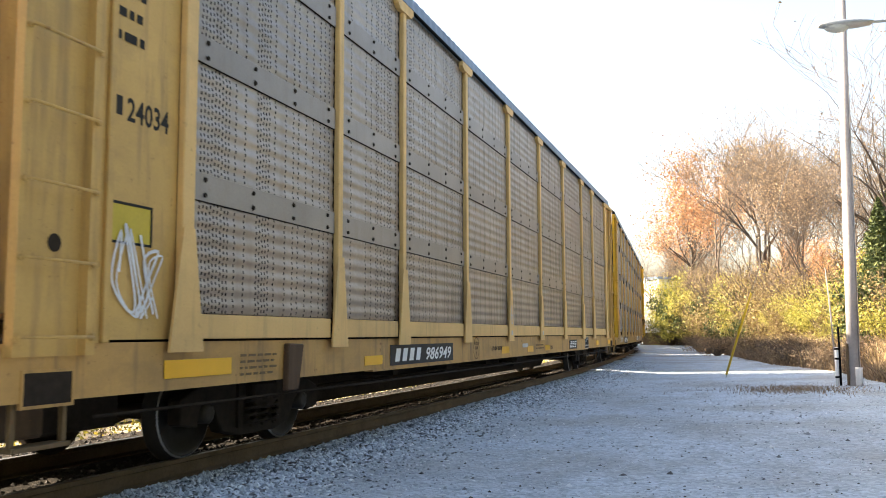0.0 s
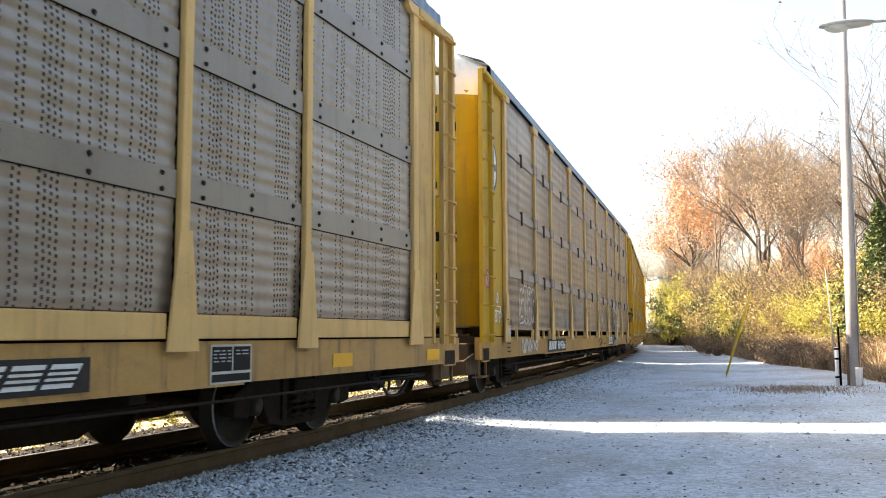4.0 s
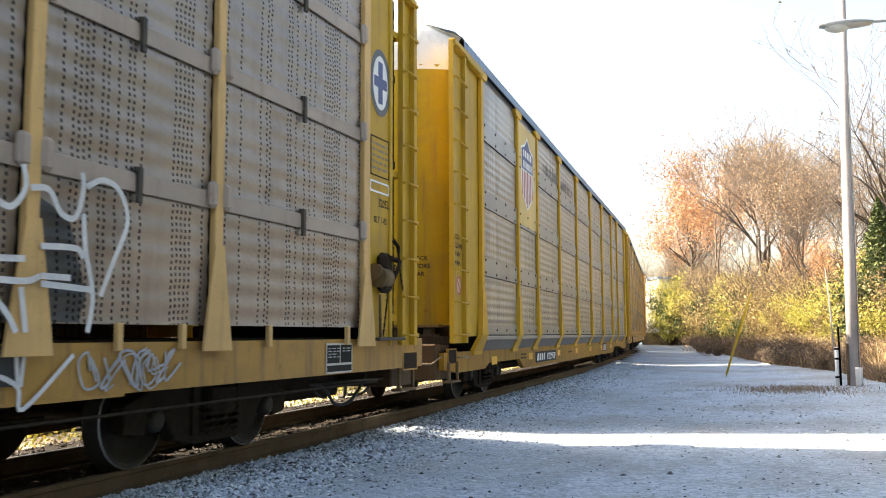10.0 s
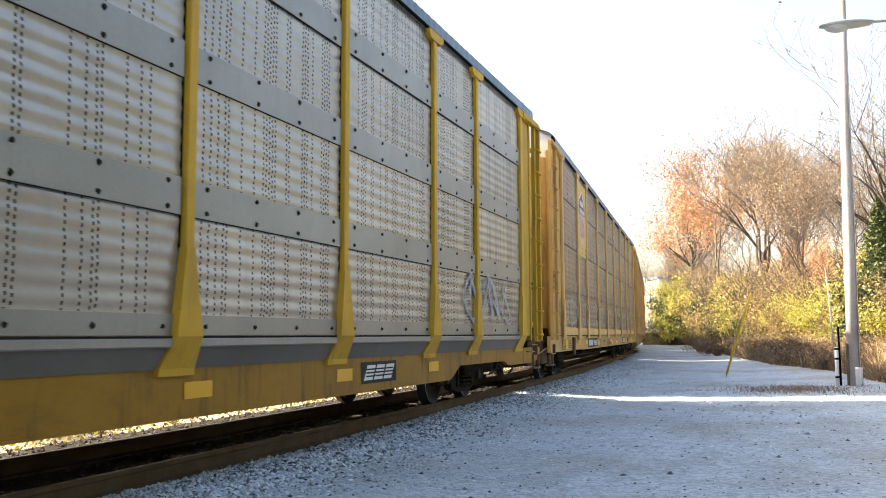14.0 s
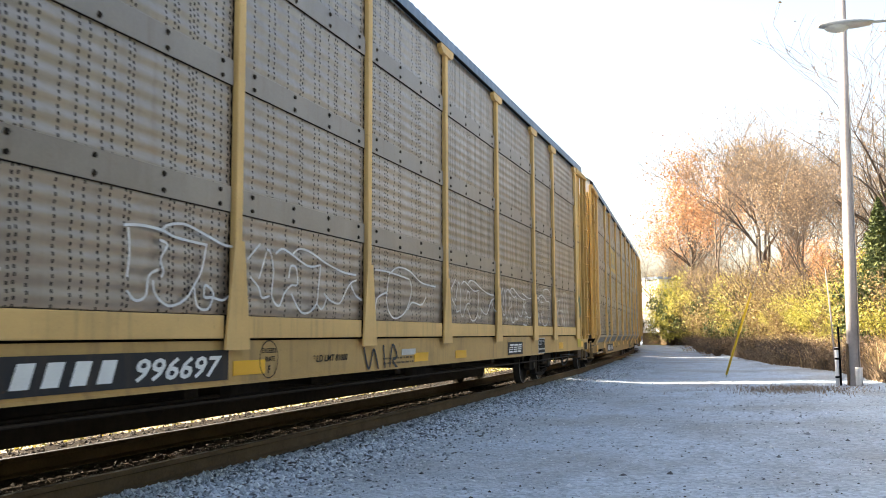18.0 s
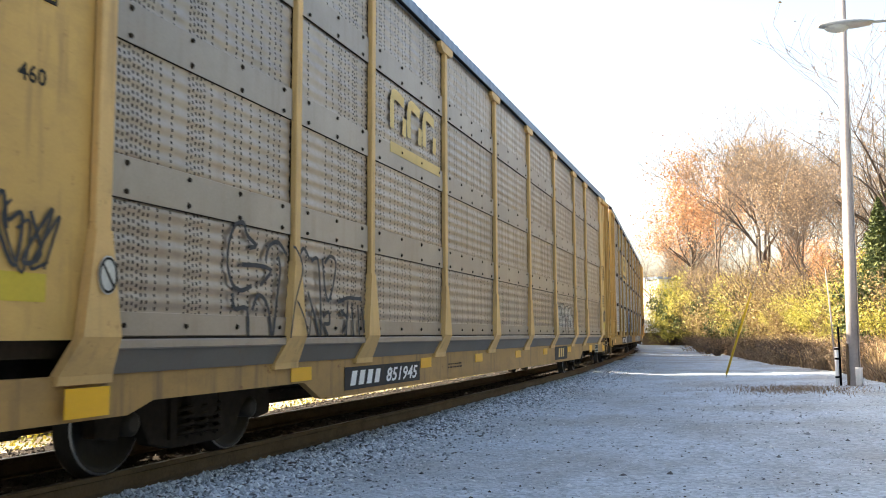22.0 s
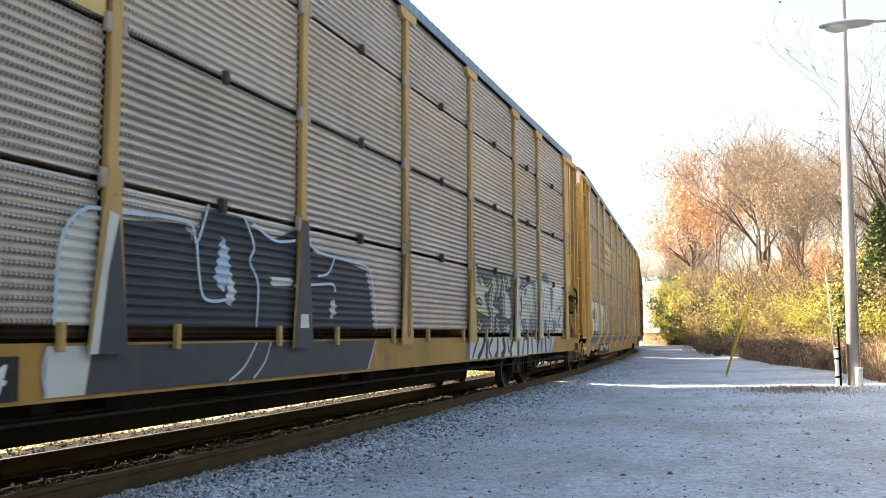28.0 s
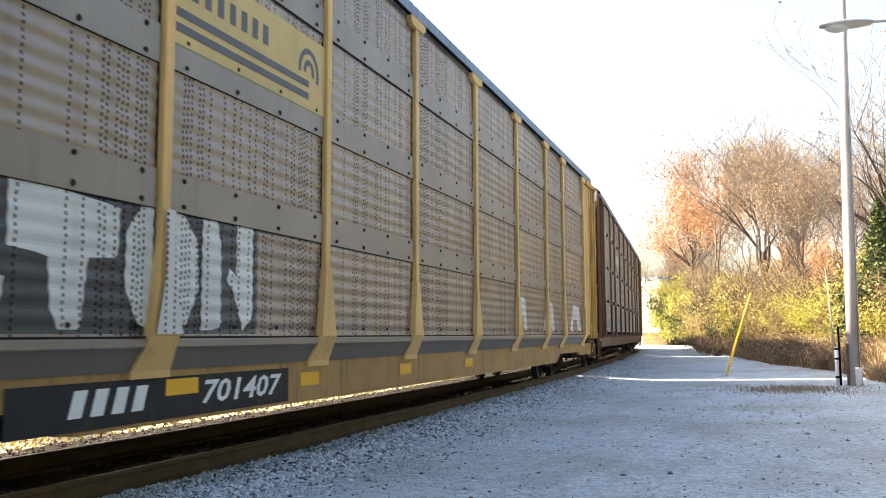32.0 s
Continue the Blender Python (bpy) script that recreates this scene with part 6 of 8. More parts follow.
def block_letters(car, white, dark):
    """Fat white sprayed letters, half a bay each, on a dark ground."""
    coat(car, [(-11.80, 1.14), (-5.93, 1.14), (-5.93, 2.20), (-11.45, 2.20), (-11.82, 2.10)], dark, lift=0.003, label="black sprayed ground")
    lo, hi = 1.17, 2.17
    mid = (lo + hi) / 2

    def oval(u, w, squash=None, n=18, r=0.5):
        return [(u + w * r * math.copysign(abs(math.cos(a)) ** 0.75, math.cos(a)), mid + (hi - lo) * r * math.copysign(abs(math.sin(a)) ** 0.8, math.sin(a))) for a in [2 * math.pi * (k + 0.5) / n for k in range(n)]]

    coat(car, oval(-11.16, 0.95), white, lift=0.008, label="white sprayed letter")
    coat(car, [(-11.40, 1.66), (-11.34, 1.82), (-11.21, 1.88), (-11.05, 1.80), (-10.86, 1.92), (-10.60, 2.0), (-10.60, 1.42), (-10.84, 1.50), (-10.98, 1.60), (-11.2, 1.55), (-11.34, 1.58)], dark, lift=0.012)
    coat(car, oval(-10.30, 1.00), white, lift=0.010, label="white sprayed letter")
    coat(car, [(-10.33, 1.70), (-10.24, 1.95), (-10.16, 1.80), (-10.17, 1.60), (-10.24, 1.50)], dark, lift=0.014)
    coat(car, [(-9.73, lo), (-9.74, 2.10), (-9.66, 2.15), (-9.48, 2.12), (-9.47, lo)], white, lift=0.008, label="white sprayed letter")
    area(car, "spray_paint", [(-9.48, 1.14), (-9.14, 1.14), (-9.13, 1.42), (-9.20, 1.57), (-9.46, 1.57)], white, -SIDE - 0.095, "foot of a white sprayed letter on a post")
    coat(car, [(-9.29, lo), (-8.98, 1.24), (-8.93, 1.50), (-9.29, 1.56)], white, lift=0.008)
    coat(car, [(-8.93, 2.14), (-8.92, 1.68), (-8.58, 1.66), (-8.54, 1.3), (-8.46, lo), (-8.26, lo), (-8.20, 1.68), (-7.89, 1.69), (-7.88, 2.06)], white, lift=0.008, label="white sprayed letter")
    coat(car, [(-7.49, lo), (-7.49, 2.13), (-7.62, 2.12), (-7.80, 1.9), (-7.81, 1.5), (-7.66, 1.22)], white, lift=0.008, label="white sprayed letter")
    area(car, "spray_paint", [(-7.55, 1.14), (-7.22, 1.14), (-7.33, 1.6), (-7.35, 2.1), (-7.46, 2.1), (-7.45, 1.6)], white, -SIDE - 0.095, "white spray paint on a post")
    coat(car, [(-7.31, lo), (-7.31, 2.12), (-7.1, 2.1), (-6.90, 1.9), (-6.88, 1.5), (-7.05, 1.2)], white, lift=0.008)
    coat(car, [(-6.83, lo), (-6.83, 2.10), (-6.62, 2.12), (-6.55, 1.9), (-6.53, 1.2), (-6.68, lo)], white, lift=0.008, label="white sprayed letter")
    coat(car, [(-6.30, 2.12), (-6.03, 2.14), (-6.02, 1.3), (-6.18, lo), (-6.34, 1.5), (-6.46, 1.62), (-6.40, 1.72), (-6.30, 1.64)], white, lift=0.009, label="white sprayed letter")


def mark_train():
    # leading cream cars and their like
    for car, digits, plate in ((car_a, "986949", True), (car_d, "996697", True)):
        a = -7.62 if car is car_a else -7.02
        number_plate_board(car, a, a + 2.62, 0.74, 1.0, digits, SILL_Y)
        owner_panel(car, 5.15, 6.3, 0.74, 0.98, SILL_Y)
        test_panel(car, 7.70, 8.32, 0.71, 1.05, SILL_Y)
        reflectors(car, (0.2, 2.0), 0.76, 0.88, SILL_Y, 0.55)
        if car is car_a:
            patch(car, "reflector", -12.29, -11.34, 0.80, 0.94, REFLECT, SILL_Y, "long yellow reflective strip")
            reflectors(car, (-8.43,), 0.77, 0.88, SILL_Y, 0.55)
        else:
            patch(car, "reflector", -11.70, -11.18, 0.76, 0.98, REFLECT, SILL_Y, "large yellow reflective sheet")
            reflectors(car, (-9.28, -7.55), 0.84, 0.96, SILL_Y, 0.48)
            patch(car, "caution_label", -12.12, -11.72, 0.76, 0.99, CAUTION, SILL_Y, "yellow label with black rim")
            part("rim", frame_mesh(-12.12, -11.72, 0.76, 0.99, SILL_Y - 0.008, 0.012), STENCIL_DARK, car)
            lettering(car, "THIS CAR", -12.02, 0.90, 0.055, STENCIL_DARK, SILL_Y - 0.006, 0.2)
            lettering(car, "EXCEEDS HEIGHT", -12.08, 0.81, 0.055, STENCIL_DARK, SILL_Y - 0.006, 0.32)
        reflectors(car, (-1.96,) if car is car_a else (-4.32,), 0.77, 0.90, SILL_Y, 0.55)
        reflectors(car, (9.9, 12.6), 0.78, 0.93, SILL_Y, 0.46)
        small_print(car, -11.2, -10.55, 0.76, 0.98, 4, GRIME if car is car_a else STENCIL_FADED, SILL_Y - 0.003, 3)
        small_print(car, -0.9, 0.15, 0.74, 0.86, 2, GRIME, SILL_Y - 0.003, 5) if car is car_d else (small_print(car, 1.0, 1.85, 0.79, 0.93, 2, GRIME, SILL_Y - 0.003, 6), lettering(car, "JSH80", 2.68, 0.79, 0.10, STENCIL_DARK, SILL_Y - 0.003))
        patch(car, "pale_label", -0.27, 0.24, 0.86, 0.94, STENCIL_PALE, SILL_Y, "pale worn label")
        strokes(car, [ring(-3.70, 0.90, 0.17, 20, 1.03) + [(-3.53, 0.90)]], 0.010, STENCIL_DARK, SILL_Y - 0.004, "stencil")
        for word, size, z in (("EXCEEDS", 0.065, 0.96), ("PLATE", 0.065, 0.88), ("F", 0.10, 0.77)):
            lettering(car, word, -3.83 if word == "EXCEEDS" else (-3.77 if word == "PLATE" else -3.72), z, size, STENCIL_DARK, SILL_Y - 0.003)
        lettering(car, "* LD LMT 80000" if car is car_a else "* LD LMT 81000", -2.80, 0.845, 0.10, STENCIL_DARK, SILL_Y - 0.003, 0.86, 0.2)
        bm = bmesh.new()
        prism(bm, [(-10.42, 0.60), (-10.18, 0.60), (-10.08, 1.04), (-10.40, 1.05)], -1.60, -1.54)
        part("jack_pad", soft(bm, 0.012), RUST, car, "rusty jacking pad")
    bars(car_a, -12.97, -12.84, 2.70, 2.84, 1, STENCIL_DARK, BAY_Y, 0, 0.9, "mark")
    lettering(car_a, "24034", -12.80, 2.68, 0.24, STENCIL_DARK, BAY_Y, 0.50)
    strokes(car_a, [ring(-1.45, 1.50, 0.09, 18, 1.9) + [(-1.36, 1.50)], [(-1.52, 1.36), (-1.47, 1.62), (-1.39, 1.34)], [(-1.54, 1.48), (-1.36, 1.50)]], 0.018, SPRAY_PALE, -SIDE - 0.062, label="faint grey sprayed ring")
    for u in (-1.45, 1.45):
        patch(car_a, "pale_label", u - 0.06, u + 0.06, 1.11, 1.20, STENCIL_PALE, -SIDE - 0.062)
    small_print(car_a, -12.95, -12.62, 3.2, 3.9, 4, STENCIL_DARK, BAY_Y - 0.002, 8)
    patch(car_a, "caution_label", -12.93, -12.5, 1.80, 2.06, CAUTION, BAY_Y, "yellow label with black rim")
    part("rim", frame_mesh(-12.95, -12.48, 1.78, 2.08, BAY_Y - 0.008, 0.018), STENCIL_DARK, car_a)
    scrawl(car_a, -12.92, -12.42, 1.28, 1.92, 2, SPRAY_WHITE, 5, 0.024, BAY_Y - 0.014, label="white sprayed tag")
    area(car_a, "round_mark", ring(-13.5, 1.72, 0.06, 14), STEEL_DARK, LADDER_Y)
    # car with light bands
    y = -SIDE - 0.022
    number_plate_board(car_b, -7.7, -5.1, 0.72, 1.02, "909366", SILL_Y)
    owner_panel(car_b, 4.75, 6.35, 0.73, 1.07, SILL_Y)
    test_panel(car_b, 11.25, 11.85, 0.72, 1.04, SILL_Y)
    bubble = [[(-10.64, 1.92), (-10.72, 2.01), (-10.83, 1.99), (-10.92, 1.89), (-10.94, 1.76), (-10.91, 1.63), (-10.95, 1.54), (-10.9, 1.36), (-10.81, 1.34), (-10.5, 1.38), (-10.4, 1.52), (-10.47, 1.7), (-10.59, 1.81), (-10.75, 1.77), (-10.83, 1.65), (-10.83, 1.52), (-10.74, 1.46), (-10.6, 1.49)],
        [(-10.84, 1.81), (-10.75, 1.7), (-10.71, 1.82)],
        [(-10.56, 1.93), (-10.52, 2.05), (-10.4, 2.09), (-10.23, 2.06), (-10.15, 1.92), (-10.16, 1.43), (-10.29, 1.33), (-10.46, 1.38)],
        [(-10.37, 1.95), (-10.32, 1.81), (-10.36, 1.66), (-10.29, 1.52)],
        [(-10.16, 1.97), (-10.07, 2.06), (-9.91, 2.07), (-9.81, 1.98), (-9.81, 1.45), (-9.93, 1.34), (-10.02, 1.32), (-10.13, 1.43)],
        [(-10.04, 1.93), (-9.92, 1.99), (-10.06, 1.83), (-9.94, 1.84)],
        [(-10.03, 1.49), (-10.0, 1.64), (-9.92, 1.64), (-9.93, 1.44)],
        [(-9.76, 1.98), (-9.61, 2.05), (-9.45, 2.01), (-9.34, 1.84), (-9.33, 1.57), (-9.43, 1.38), (-9.54, 1.4), (-9.59, 1.51), (-9.64, 1.38), (-9.77, 1.45)],
        [(-9.6, 1.82), (-9.44, 1.8)],
        [(-9.55, 1.85), (-9.52, 1.72)]]
    strokes(car_b, bubble, 0.028, SPRAY_WHITE, y, label="pale sprayed bubble letters")
    lettering(car_b, "TL-11", -12.20, 1.30, 0.15, STENCIL_DARK, -SIDE - 0.062, 0.36)
    patch(car_b, "pale_label", -12.11, -11.93, 1.10, 1.24, STENCIL_PALE, -SIDE - 0.060)
    strokes(car_b, [[(-13.08, 2.05), (-13.07, 1.72)], [(-13.08, 2.04), (-12.92, 1.98), (-13.02, 1.9), (-12.9, 1.84), (-13.05, 1.78)], [(-12.88, 1.92), (-12.84, 1.74), (-12.92, 1.68)], [(-12.72, 1.82), (-12.6, 1.84), (-12.72, 1.74), (-12.6, 1.70), (-12.72, 1.69), (-12.55, 1.78)]], 0.026, SPRAY_WHITE, BAY_Y - 0.01, label="white sprayed tag")
    lettering(car_b, "2013", -12.90, 1.34, 0.24, SPRAY_WHITE, BAY_Y - 0.012, 0.44)
    strokes(car_b, [[(-13.05, 1.50), (-12.95, 1.42), (-13.0, 1.36)], [(-12.98, 1.53), (-12.6, 1.53), (-12.32, 1.48), (-12.5, 1.40)]], 0.03, SPRAY_WHITE, BAY_Y - 0.01)
    part("rim", frame_mesh(-12.85, -12.38, 1.52, 1.62, BAY_Y - 0.008, 0.014), STENCIL_WHITE, car_b)
    scrawl(car_b, -10.6, -9.0, 0.80, 1.06, 7, SPRAY_WHITE, 15, 0.025, SILL_Y - 0.008)
    scrawl(car_b, -6.3, -5.0, 1.30, 1.85, 4, SPRAY_PALE, 16, 0.026, y)
    scrawl(car_b, -3.5, -2.0, 1.35, 2.1, 4, SPRAY_PALE, 18, 0.026, y)
    strokes(car_b, [[(2.45, 1.55), (2.6, 1.8), (2.66, 1.5), (2.8, 1.62), (2.6, 1.42)], [(2.42, 1.85), (2.62, 1.6), (2.82, 1.75)]], 0.035, SPRAY_WHITE, y)
    crown = [[(5.67, 2.32), (5.63, 2.2), (5.67, 2.08), (5.75, 2.01), (5.83, 2.11), (5.9, 2.22), (6.0, 2.13), (6.11, 2.06), (6.17, 2.17), (6.19, 2.31)],
        [(5.73, 2.0), (5.75, 1.81), (5.75, 1.54)],
        [(6.17, 2.07), (6.16, 1.81), (6.19, 1.56)],
        [(6.18, 2.01), (6.3, 2.08), (6.42, 1.97), (6.53, 1.93), (6.66, 2.02), (6.68, 2.2)],
        [(5.71, 1.55), (5.94, 1.59), (6.24, 1.62), (6.39, 1.53), (6.38, 1.4), (6.28, 1.21)],
        [(5.71, 1.51), (5.94, 1.52), (6.16, 1.49)],
        [(5.76, 1.5), (5.79, 1.34), (5.85, 1.21)],
        [(6.47, 1.76), (6.49, 1.58), (6.51, 1.19)],
        [(6.61, 1.46), (6.87, 1.47), (7.18, 1.47), (7.3, 1.51)],
        [(6.69, 1.95), (6.77, 2.03), (6.88, 1.98), (7.04, 1.92), (7.15, 2.05), (7.13, 2.2)],
        [(6.71, 1.96), (6.71, 1.68), (6.76, 1.46)],
        [(6.82, 1.59), (7.17, 1.61)],
        [(7.19, 2.06), (7.34, 2.07), (7.45, 1.93), (7.58, 1.92), (7.64, 2.11), (7.63, 2.23)],
        [(7.29, 1.7), (7.59, 1.71), (7.66, 1.65)],
        [(7.65, 1.95), (7.68, 1.7), (7.76, 1.4), (7.72, 1.15)],
        [(7.67, 2.14), (7.83, 2.21), (8.0, 2.15), (8.08, 1.94), (7.96, 1.67), (7.83, 1.4)],
        [(7.3, 1.51), (7.55, 1.51)],
        [(7.3, 1.46), (7.74, 1.44)],
        [(6.83, 1.44), (7.02, 1.29), (7.12, 1.15)],
        [(6.66, 1.41), (6.68, 1.21)],
        [(7.14, 1.43), (7.19, 1.15)]]
    fill = [[(5.75, 2.0), (5.94, 2.21), (6.19, 2.03), (6.23, 1.21), (5.87, 1.21), (5.77, 1.54)],
        [(6.25, 2.04), (6.59, 1.92), (6.92, 1.98), (6.95, 1.22), (6.29, 1.21)],
        [(7.27, 2.07), (7.62, 1.9), (7.78, 1.4), (7.73, 1.22), (7.34, 1.22)]]
    for poly in fill:
        coat(car_b, poly, PERF_BLACK, 0.19, 0.011, base=-SIDE + 0.015, lift=0.006, label="black sprayed ground")
    strokes(car_b, crown, 0.042, SPRAY_WHITE, -SIDE - 0.07, label="white sprayed crown-like lines")
    low = [[(5.91, 1.11), (5.93, 0.99), (5.87, 0.75)],
        [(5.87, 0.75), (6.08, 0.9), (6.23, 1.02), (6.27, 1.11)],
        [(6.23, 1.01), (6.4, 0.89), (6.48, 0.72), (6.56, 0.86), (6.7, 0.75), (6.8, 0.83), (7.02, 0.89), (7.22, 0.81), (7.27, 0.67), (7.68, 1.0)],
        [(6.76, 1.1), (6.74, 0.92), (6.7, 0.75)],
        [(7.19, 1.1), (7.22, 0.81)],
        [(7.27, 1.1), (7.24, 0.81)]]
    low_fill = [[(5.93, 1.07), (6.26, 1.07), (6.2, 1.0), (5.92, 0.75)],
        [(6.33, 0.93), (6.56, 1.07), (7.26, 1.07), (7.25, 0.81), (6.81, 0.83), (6.67, 0.75), (6.5, 0.72)]]
    for k, poly in enumerate(low_fill):
        area(car_b, "spray_paint", poly, SPRAY_BLACK, SILL_Y - 0.012, "black sprayed ground")
    strokes(car_b, low, 0.032, SPRAY_WHITE, SILL_Y - 0.018)
    scrawl(car_b, 7.75, 8.75, 0.76, 1.04, 5, SPRAY_PALE, 17, 0.02, SILL_Y - 0.008)
    strokes(car_b, [[(1.6, 0.85), (2.3, 1.0), (2.6, 0.85), (2.0, 0.75), (2.9, 0.95), (2.5, 0.7)], [(3.9, 1.05), (4.0, 0.78), (4.3, 1.0)]], 0.045, SPRAY_BLACK, SILL_Y - 0.006, label="black sprayed loop")
    small_print(car_b, 3.2, 3.7, 0.76, 0.86, 1, STENCIL_DARK, SILL_Y - 0.003, 23)
    small_print(car_b, -11.9, -11.6, 0.78, 1.0, 3, STENCIL_DARK, SILL_Y - 0.003, 24)
    strokes(car_b, [ring(-12.85, 4.05, 0.26, 24, 1.5) + [(-12.59, 4.05)]], 0.08, LOGO_GREY, BAY_Y - 0.004, "emblem_ring", "dark oval emblem ring")
    area(car_b, "emblem", ring(-12.85, 4.05, 0.24, 24, 1.5), STENCIL_WHITE, BAY_Y)
    strokes(car_b, [[(-12.85, 3.75), (-12.85, 4.35)], [(-13.05, 4.05), (-12.65, 4.05)]], 0.13, NAVY, BAY_Y - 0.005, "emblem_cross", "navy cross")
    area(car_b, "emblem", ring(12.58, 4.18, 0.27, 24, 1.5), STENCIL_WHITE, BAY_Y)
    strokes(car_b, [ring(12.58, 4.18, 0.25, 24, 1.5) + [(12.83, 4.18)]], 0.08, LOGO_GREY, BAY_Y - 0.004, "emblem_ring", "dark oval emblem ring")
    strokes(car_b, [[(12.58, 3.92), (12.58, 4.44)], [(12.40, 4.18), (12.76, 4.18)]], 0.13, NAVY, BAY_Y - 0.005, "emblem_cross", "navy cross")
    part("rim", frame_mesh(12.32, 12.84, 3.02, 3.50, BAY_Y - 0.006, 0.012), STENCIL_DARK, car_b)
    small_print(car_b, 12.36, 12.80, 3.08, 3.45, 5, CHROME, BAY_Y - 0.003, 27)
    part("rim", frame_mesh(12.3, 12.84, 2.82, 2.96, BAY_Y - 0.006, 0.022), STENCIL_WHITE, car_b)
    lettering(car_b, "32052", 12.55, 2.66, 0.14, STENCIL_DARK, BAY_Y, 0.28)
    lettering(car_b, "BLT 1-85", 12.42, 2.46, 0.11, STENCIL_DARK, BAY_Y, 0.36)
    prohibition(car_b, -13.42, 2.05, 0.17, LADDER_Y)
    door_words(car_b, ("B.O.", "DECK", "RUST", "12-11"), 1.98, 0.17, SPRAY_WHITE, -0.46)
    hand_brake(car_b)
    area(car_b, "end_plate", [(13.50, 1.82), (13.86, 1.76), (13.86, 2.30), (13.50, 2.36)], YELLOW, -1.42, "yellow bolted end plate")
    part("bolts", bolt_heads([(13.6, 2.26), (13.76, 2.24), (13.6, 2.12), (13.76, 2.10)], -1.424, 0.018), CHROME, car_b, kind="stuff")
    # bright yellow car and the car with the long sprayed line
    number_plate_board(car_c, -7.07, -4.50, 0.51, 0.75, "820908", KNEE_Y)
    owner_panel(car_c, 5.05, 6.1, 0.54, 0.80, KNEE_Y)
    lettering(car_c, "BUILDING", -6.10, 4.80, 0.36, STENCIL_FADED, -SIDE - 0.014, 1.85)
    lettering(car_c, "AMERICA", -3.95, 4.80, 0.36, STENCIL_FADED, -SIDE - 0.014, 1.84)
    reflectors(car_c, (-11.05, -7.81, -4.25, -1.3, 1.6, 4.4, 7.3), 0.60, 0.74, KNEE_Y, 0.40)
    strokes(car_c, [ring(-3.6, 0.66, 0.14, 16) + [(-3.46, 0.66)]], 0.012, STENCIL_DARK, KNEE_Y - 0.004, "stencil")
    small_print(car_c, -2.6, -1.9, 0.62, 0.70, 1, STENCIL_DARK, KNEE_Y - 0.003, 33)
    small_print(car_c, -8.6, -8.1, 0.62, 0.76, 2, STENCIL_DARK, KNEE_Y - 0.003, 34)
    scrawl(car_c, 8.6, 11.2, 1.35, 2.2, 4, SPRAY_PALE, 35, 0.05, -SIDE - 0.012, label="faint blue-grey sprayed tag")
    for car in (car_c, car_d):
        shield(car, -9.18, -7.32, 3.32, 5.40)
        for k, line in enumerate(("DECK", "CLEARANCE", "89 MIN.", "94 MIN.")):
            lettering(car, line, -13.68, 2.55 - k * 0.13, 0.105, STENCIL_DARK, LADDER_Y)
        prohibition(car, -13.46, 1.86, 0.15, LADDER_Y)
        door_words(car, ("CLOSE & LOCK", "DOORS BEFORE", "MOVING CAR"), 2.24, 0.095, STENCIL_DARK, -0.48)
    fore = [[(-5.87, 1.94), (-5.66, 1.96), (-5.42, 1.95), (-5.23, 1.91), (-4.8, 1.89)],
        [(-5.82, 1.93), (-5.8, 1.74), (-5.82, 1.56)],
        [(-5.42, 1.95), (-5.34, 2.0), (-5.13, 2.03), (-4.9, 1.99), (-4.58, 1.92), (-4.4, 1.91)],
        [(-5.45, 1.87), (-5.35, 1.84), (-5.43, 1.72), (-5.39, 1.63), (-5.42, 1.58)],
        [(-5.45, 1.64), (-5.57, 1.58), (-5.6, 1.43), (-5.72, 1.39), (-5.82, 1.46)],
        [(-5.52, 1.55), (-5.48, 1.44), (-5.31, 1.36), (-5.1, 1.42), (-4.98, 1.54), (-4.88, 1.67), (-4.82, 1.88)],
        [(-4.98, 1.52), (-4.93, 1.37), (-4.78, 1.35), (-4.7, 1.48), (-4.82, 1.55), (-4.83, 1.45), (-4.72, 1.45), (-4.56, 1.43), (-4.47, 1.47)],
        [(-1.24, 1.92), (-0.8, 1.92), (-0.07, 1.87)],
        [(-0.8, 1.89), (-0.49, 2.0), (-0.07, 1.98), (0.38, 1.85), (0.97, 1.82)],
        [(-0.87, 1.66), (-1.16, 1.58), (-1.23, 1.43)],
        [(-0.8, 1.86), (-0.87, 1.53), (-0.64, 1.34), (-0.23, 1.43), (-0.01, 1.7), (-0.07, 1.87)],
        [(-0.15, 1.45), (0.02, 1.56), (0.38, 1.54), (0.57, 1.66)]]
    loop = [[(-4.17, 1.82), (-3.95, 1.98)],
        [(-3.83, 1.92), (-3.94, 1.7), (-3.97, 1.65)],
        [(-4.12, 1.66), (-3.97, 1.57), (-3.91, 1.48), (-3.77, 1.5)],
        [(-3.83, 1.94), (-3.75, 1.9), (-3.7, 1.72), (-3.73, 1.5), (-3.59, 1.41), (-3.48, 1.54), (-3.35, 1.62), (-3.22, 1.64), (-3.25, 1.8), (-3.36, 1.81), (-3.4, 1.69)],
        [(-3.67, 1.91), (-3.54, 1.97), (-3.37, 1.94), (-2.99, 1.84), (-2.71, 1.87)],
        [(-3.32, 1.94), (-3.19, 2.0), (-2.95, 1.99), (-2.58, 1.9), (-2.14, 1.83), (-1.8, 1.82)],
        [(-3.35, 1.54), (-3.16, 1.37), (-2.97, 1.36), (-2.8, 1.46), (-2.76, 1.62), (-2.71, 1.87)],
        [(-2.8, 1.46), (-2.68, 1.4), (-2.57, 1.52), (-2.63, 1.57), (-2.47, 1.5), (-2.24, 1.48), (-2.07, 1.63), (-1.95, 1.72), (-1.79, 1.76)],
        [(-1.95, 1.7), (-1.83, 1.59), (-1.64, 1.53)]]
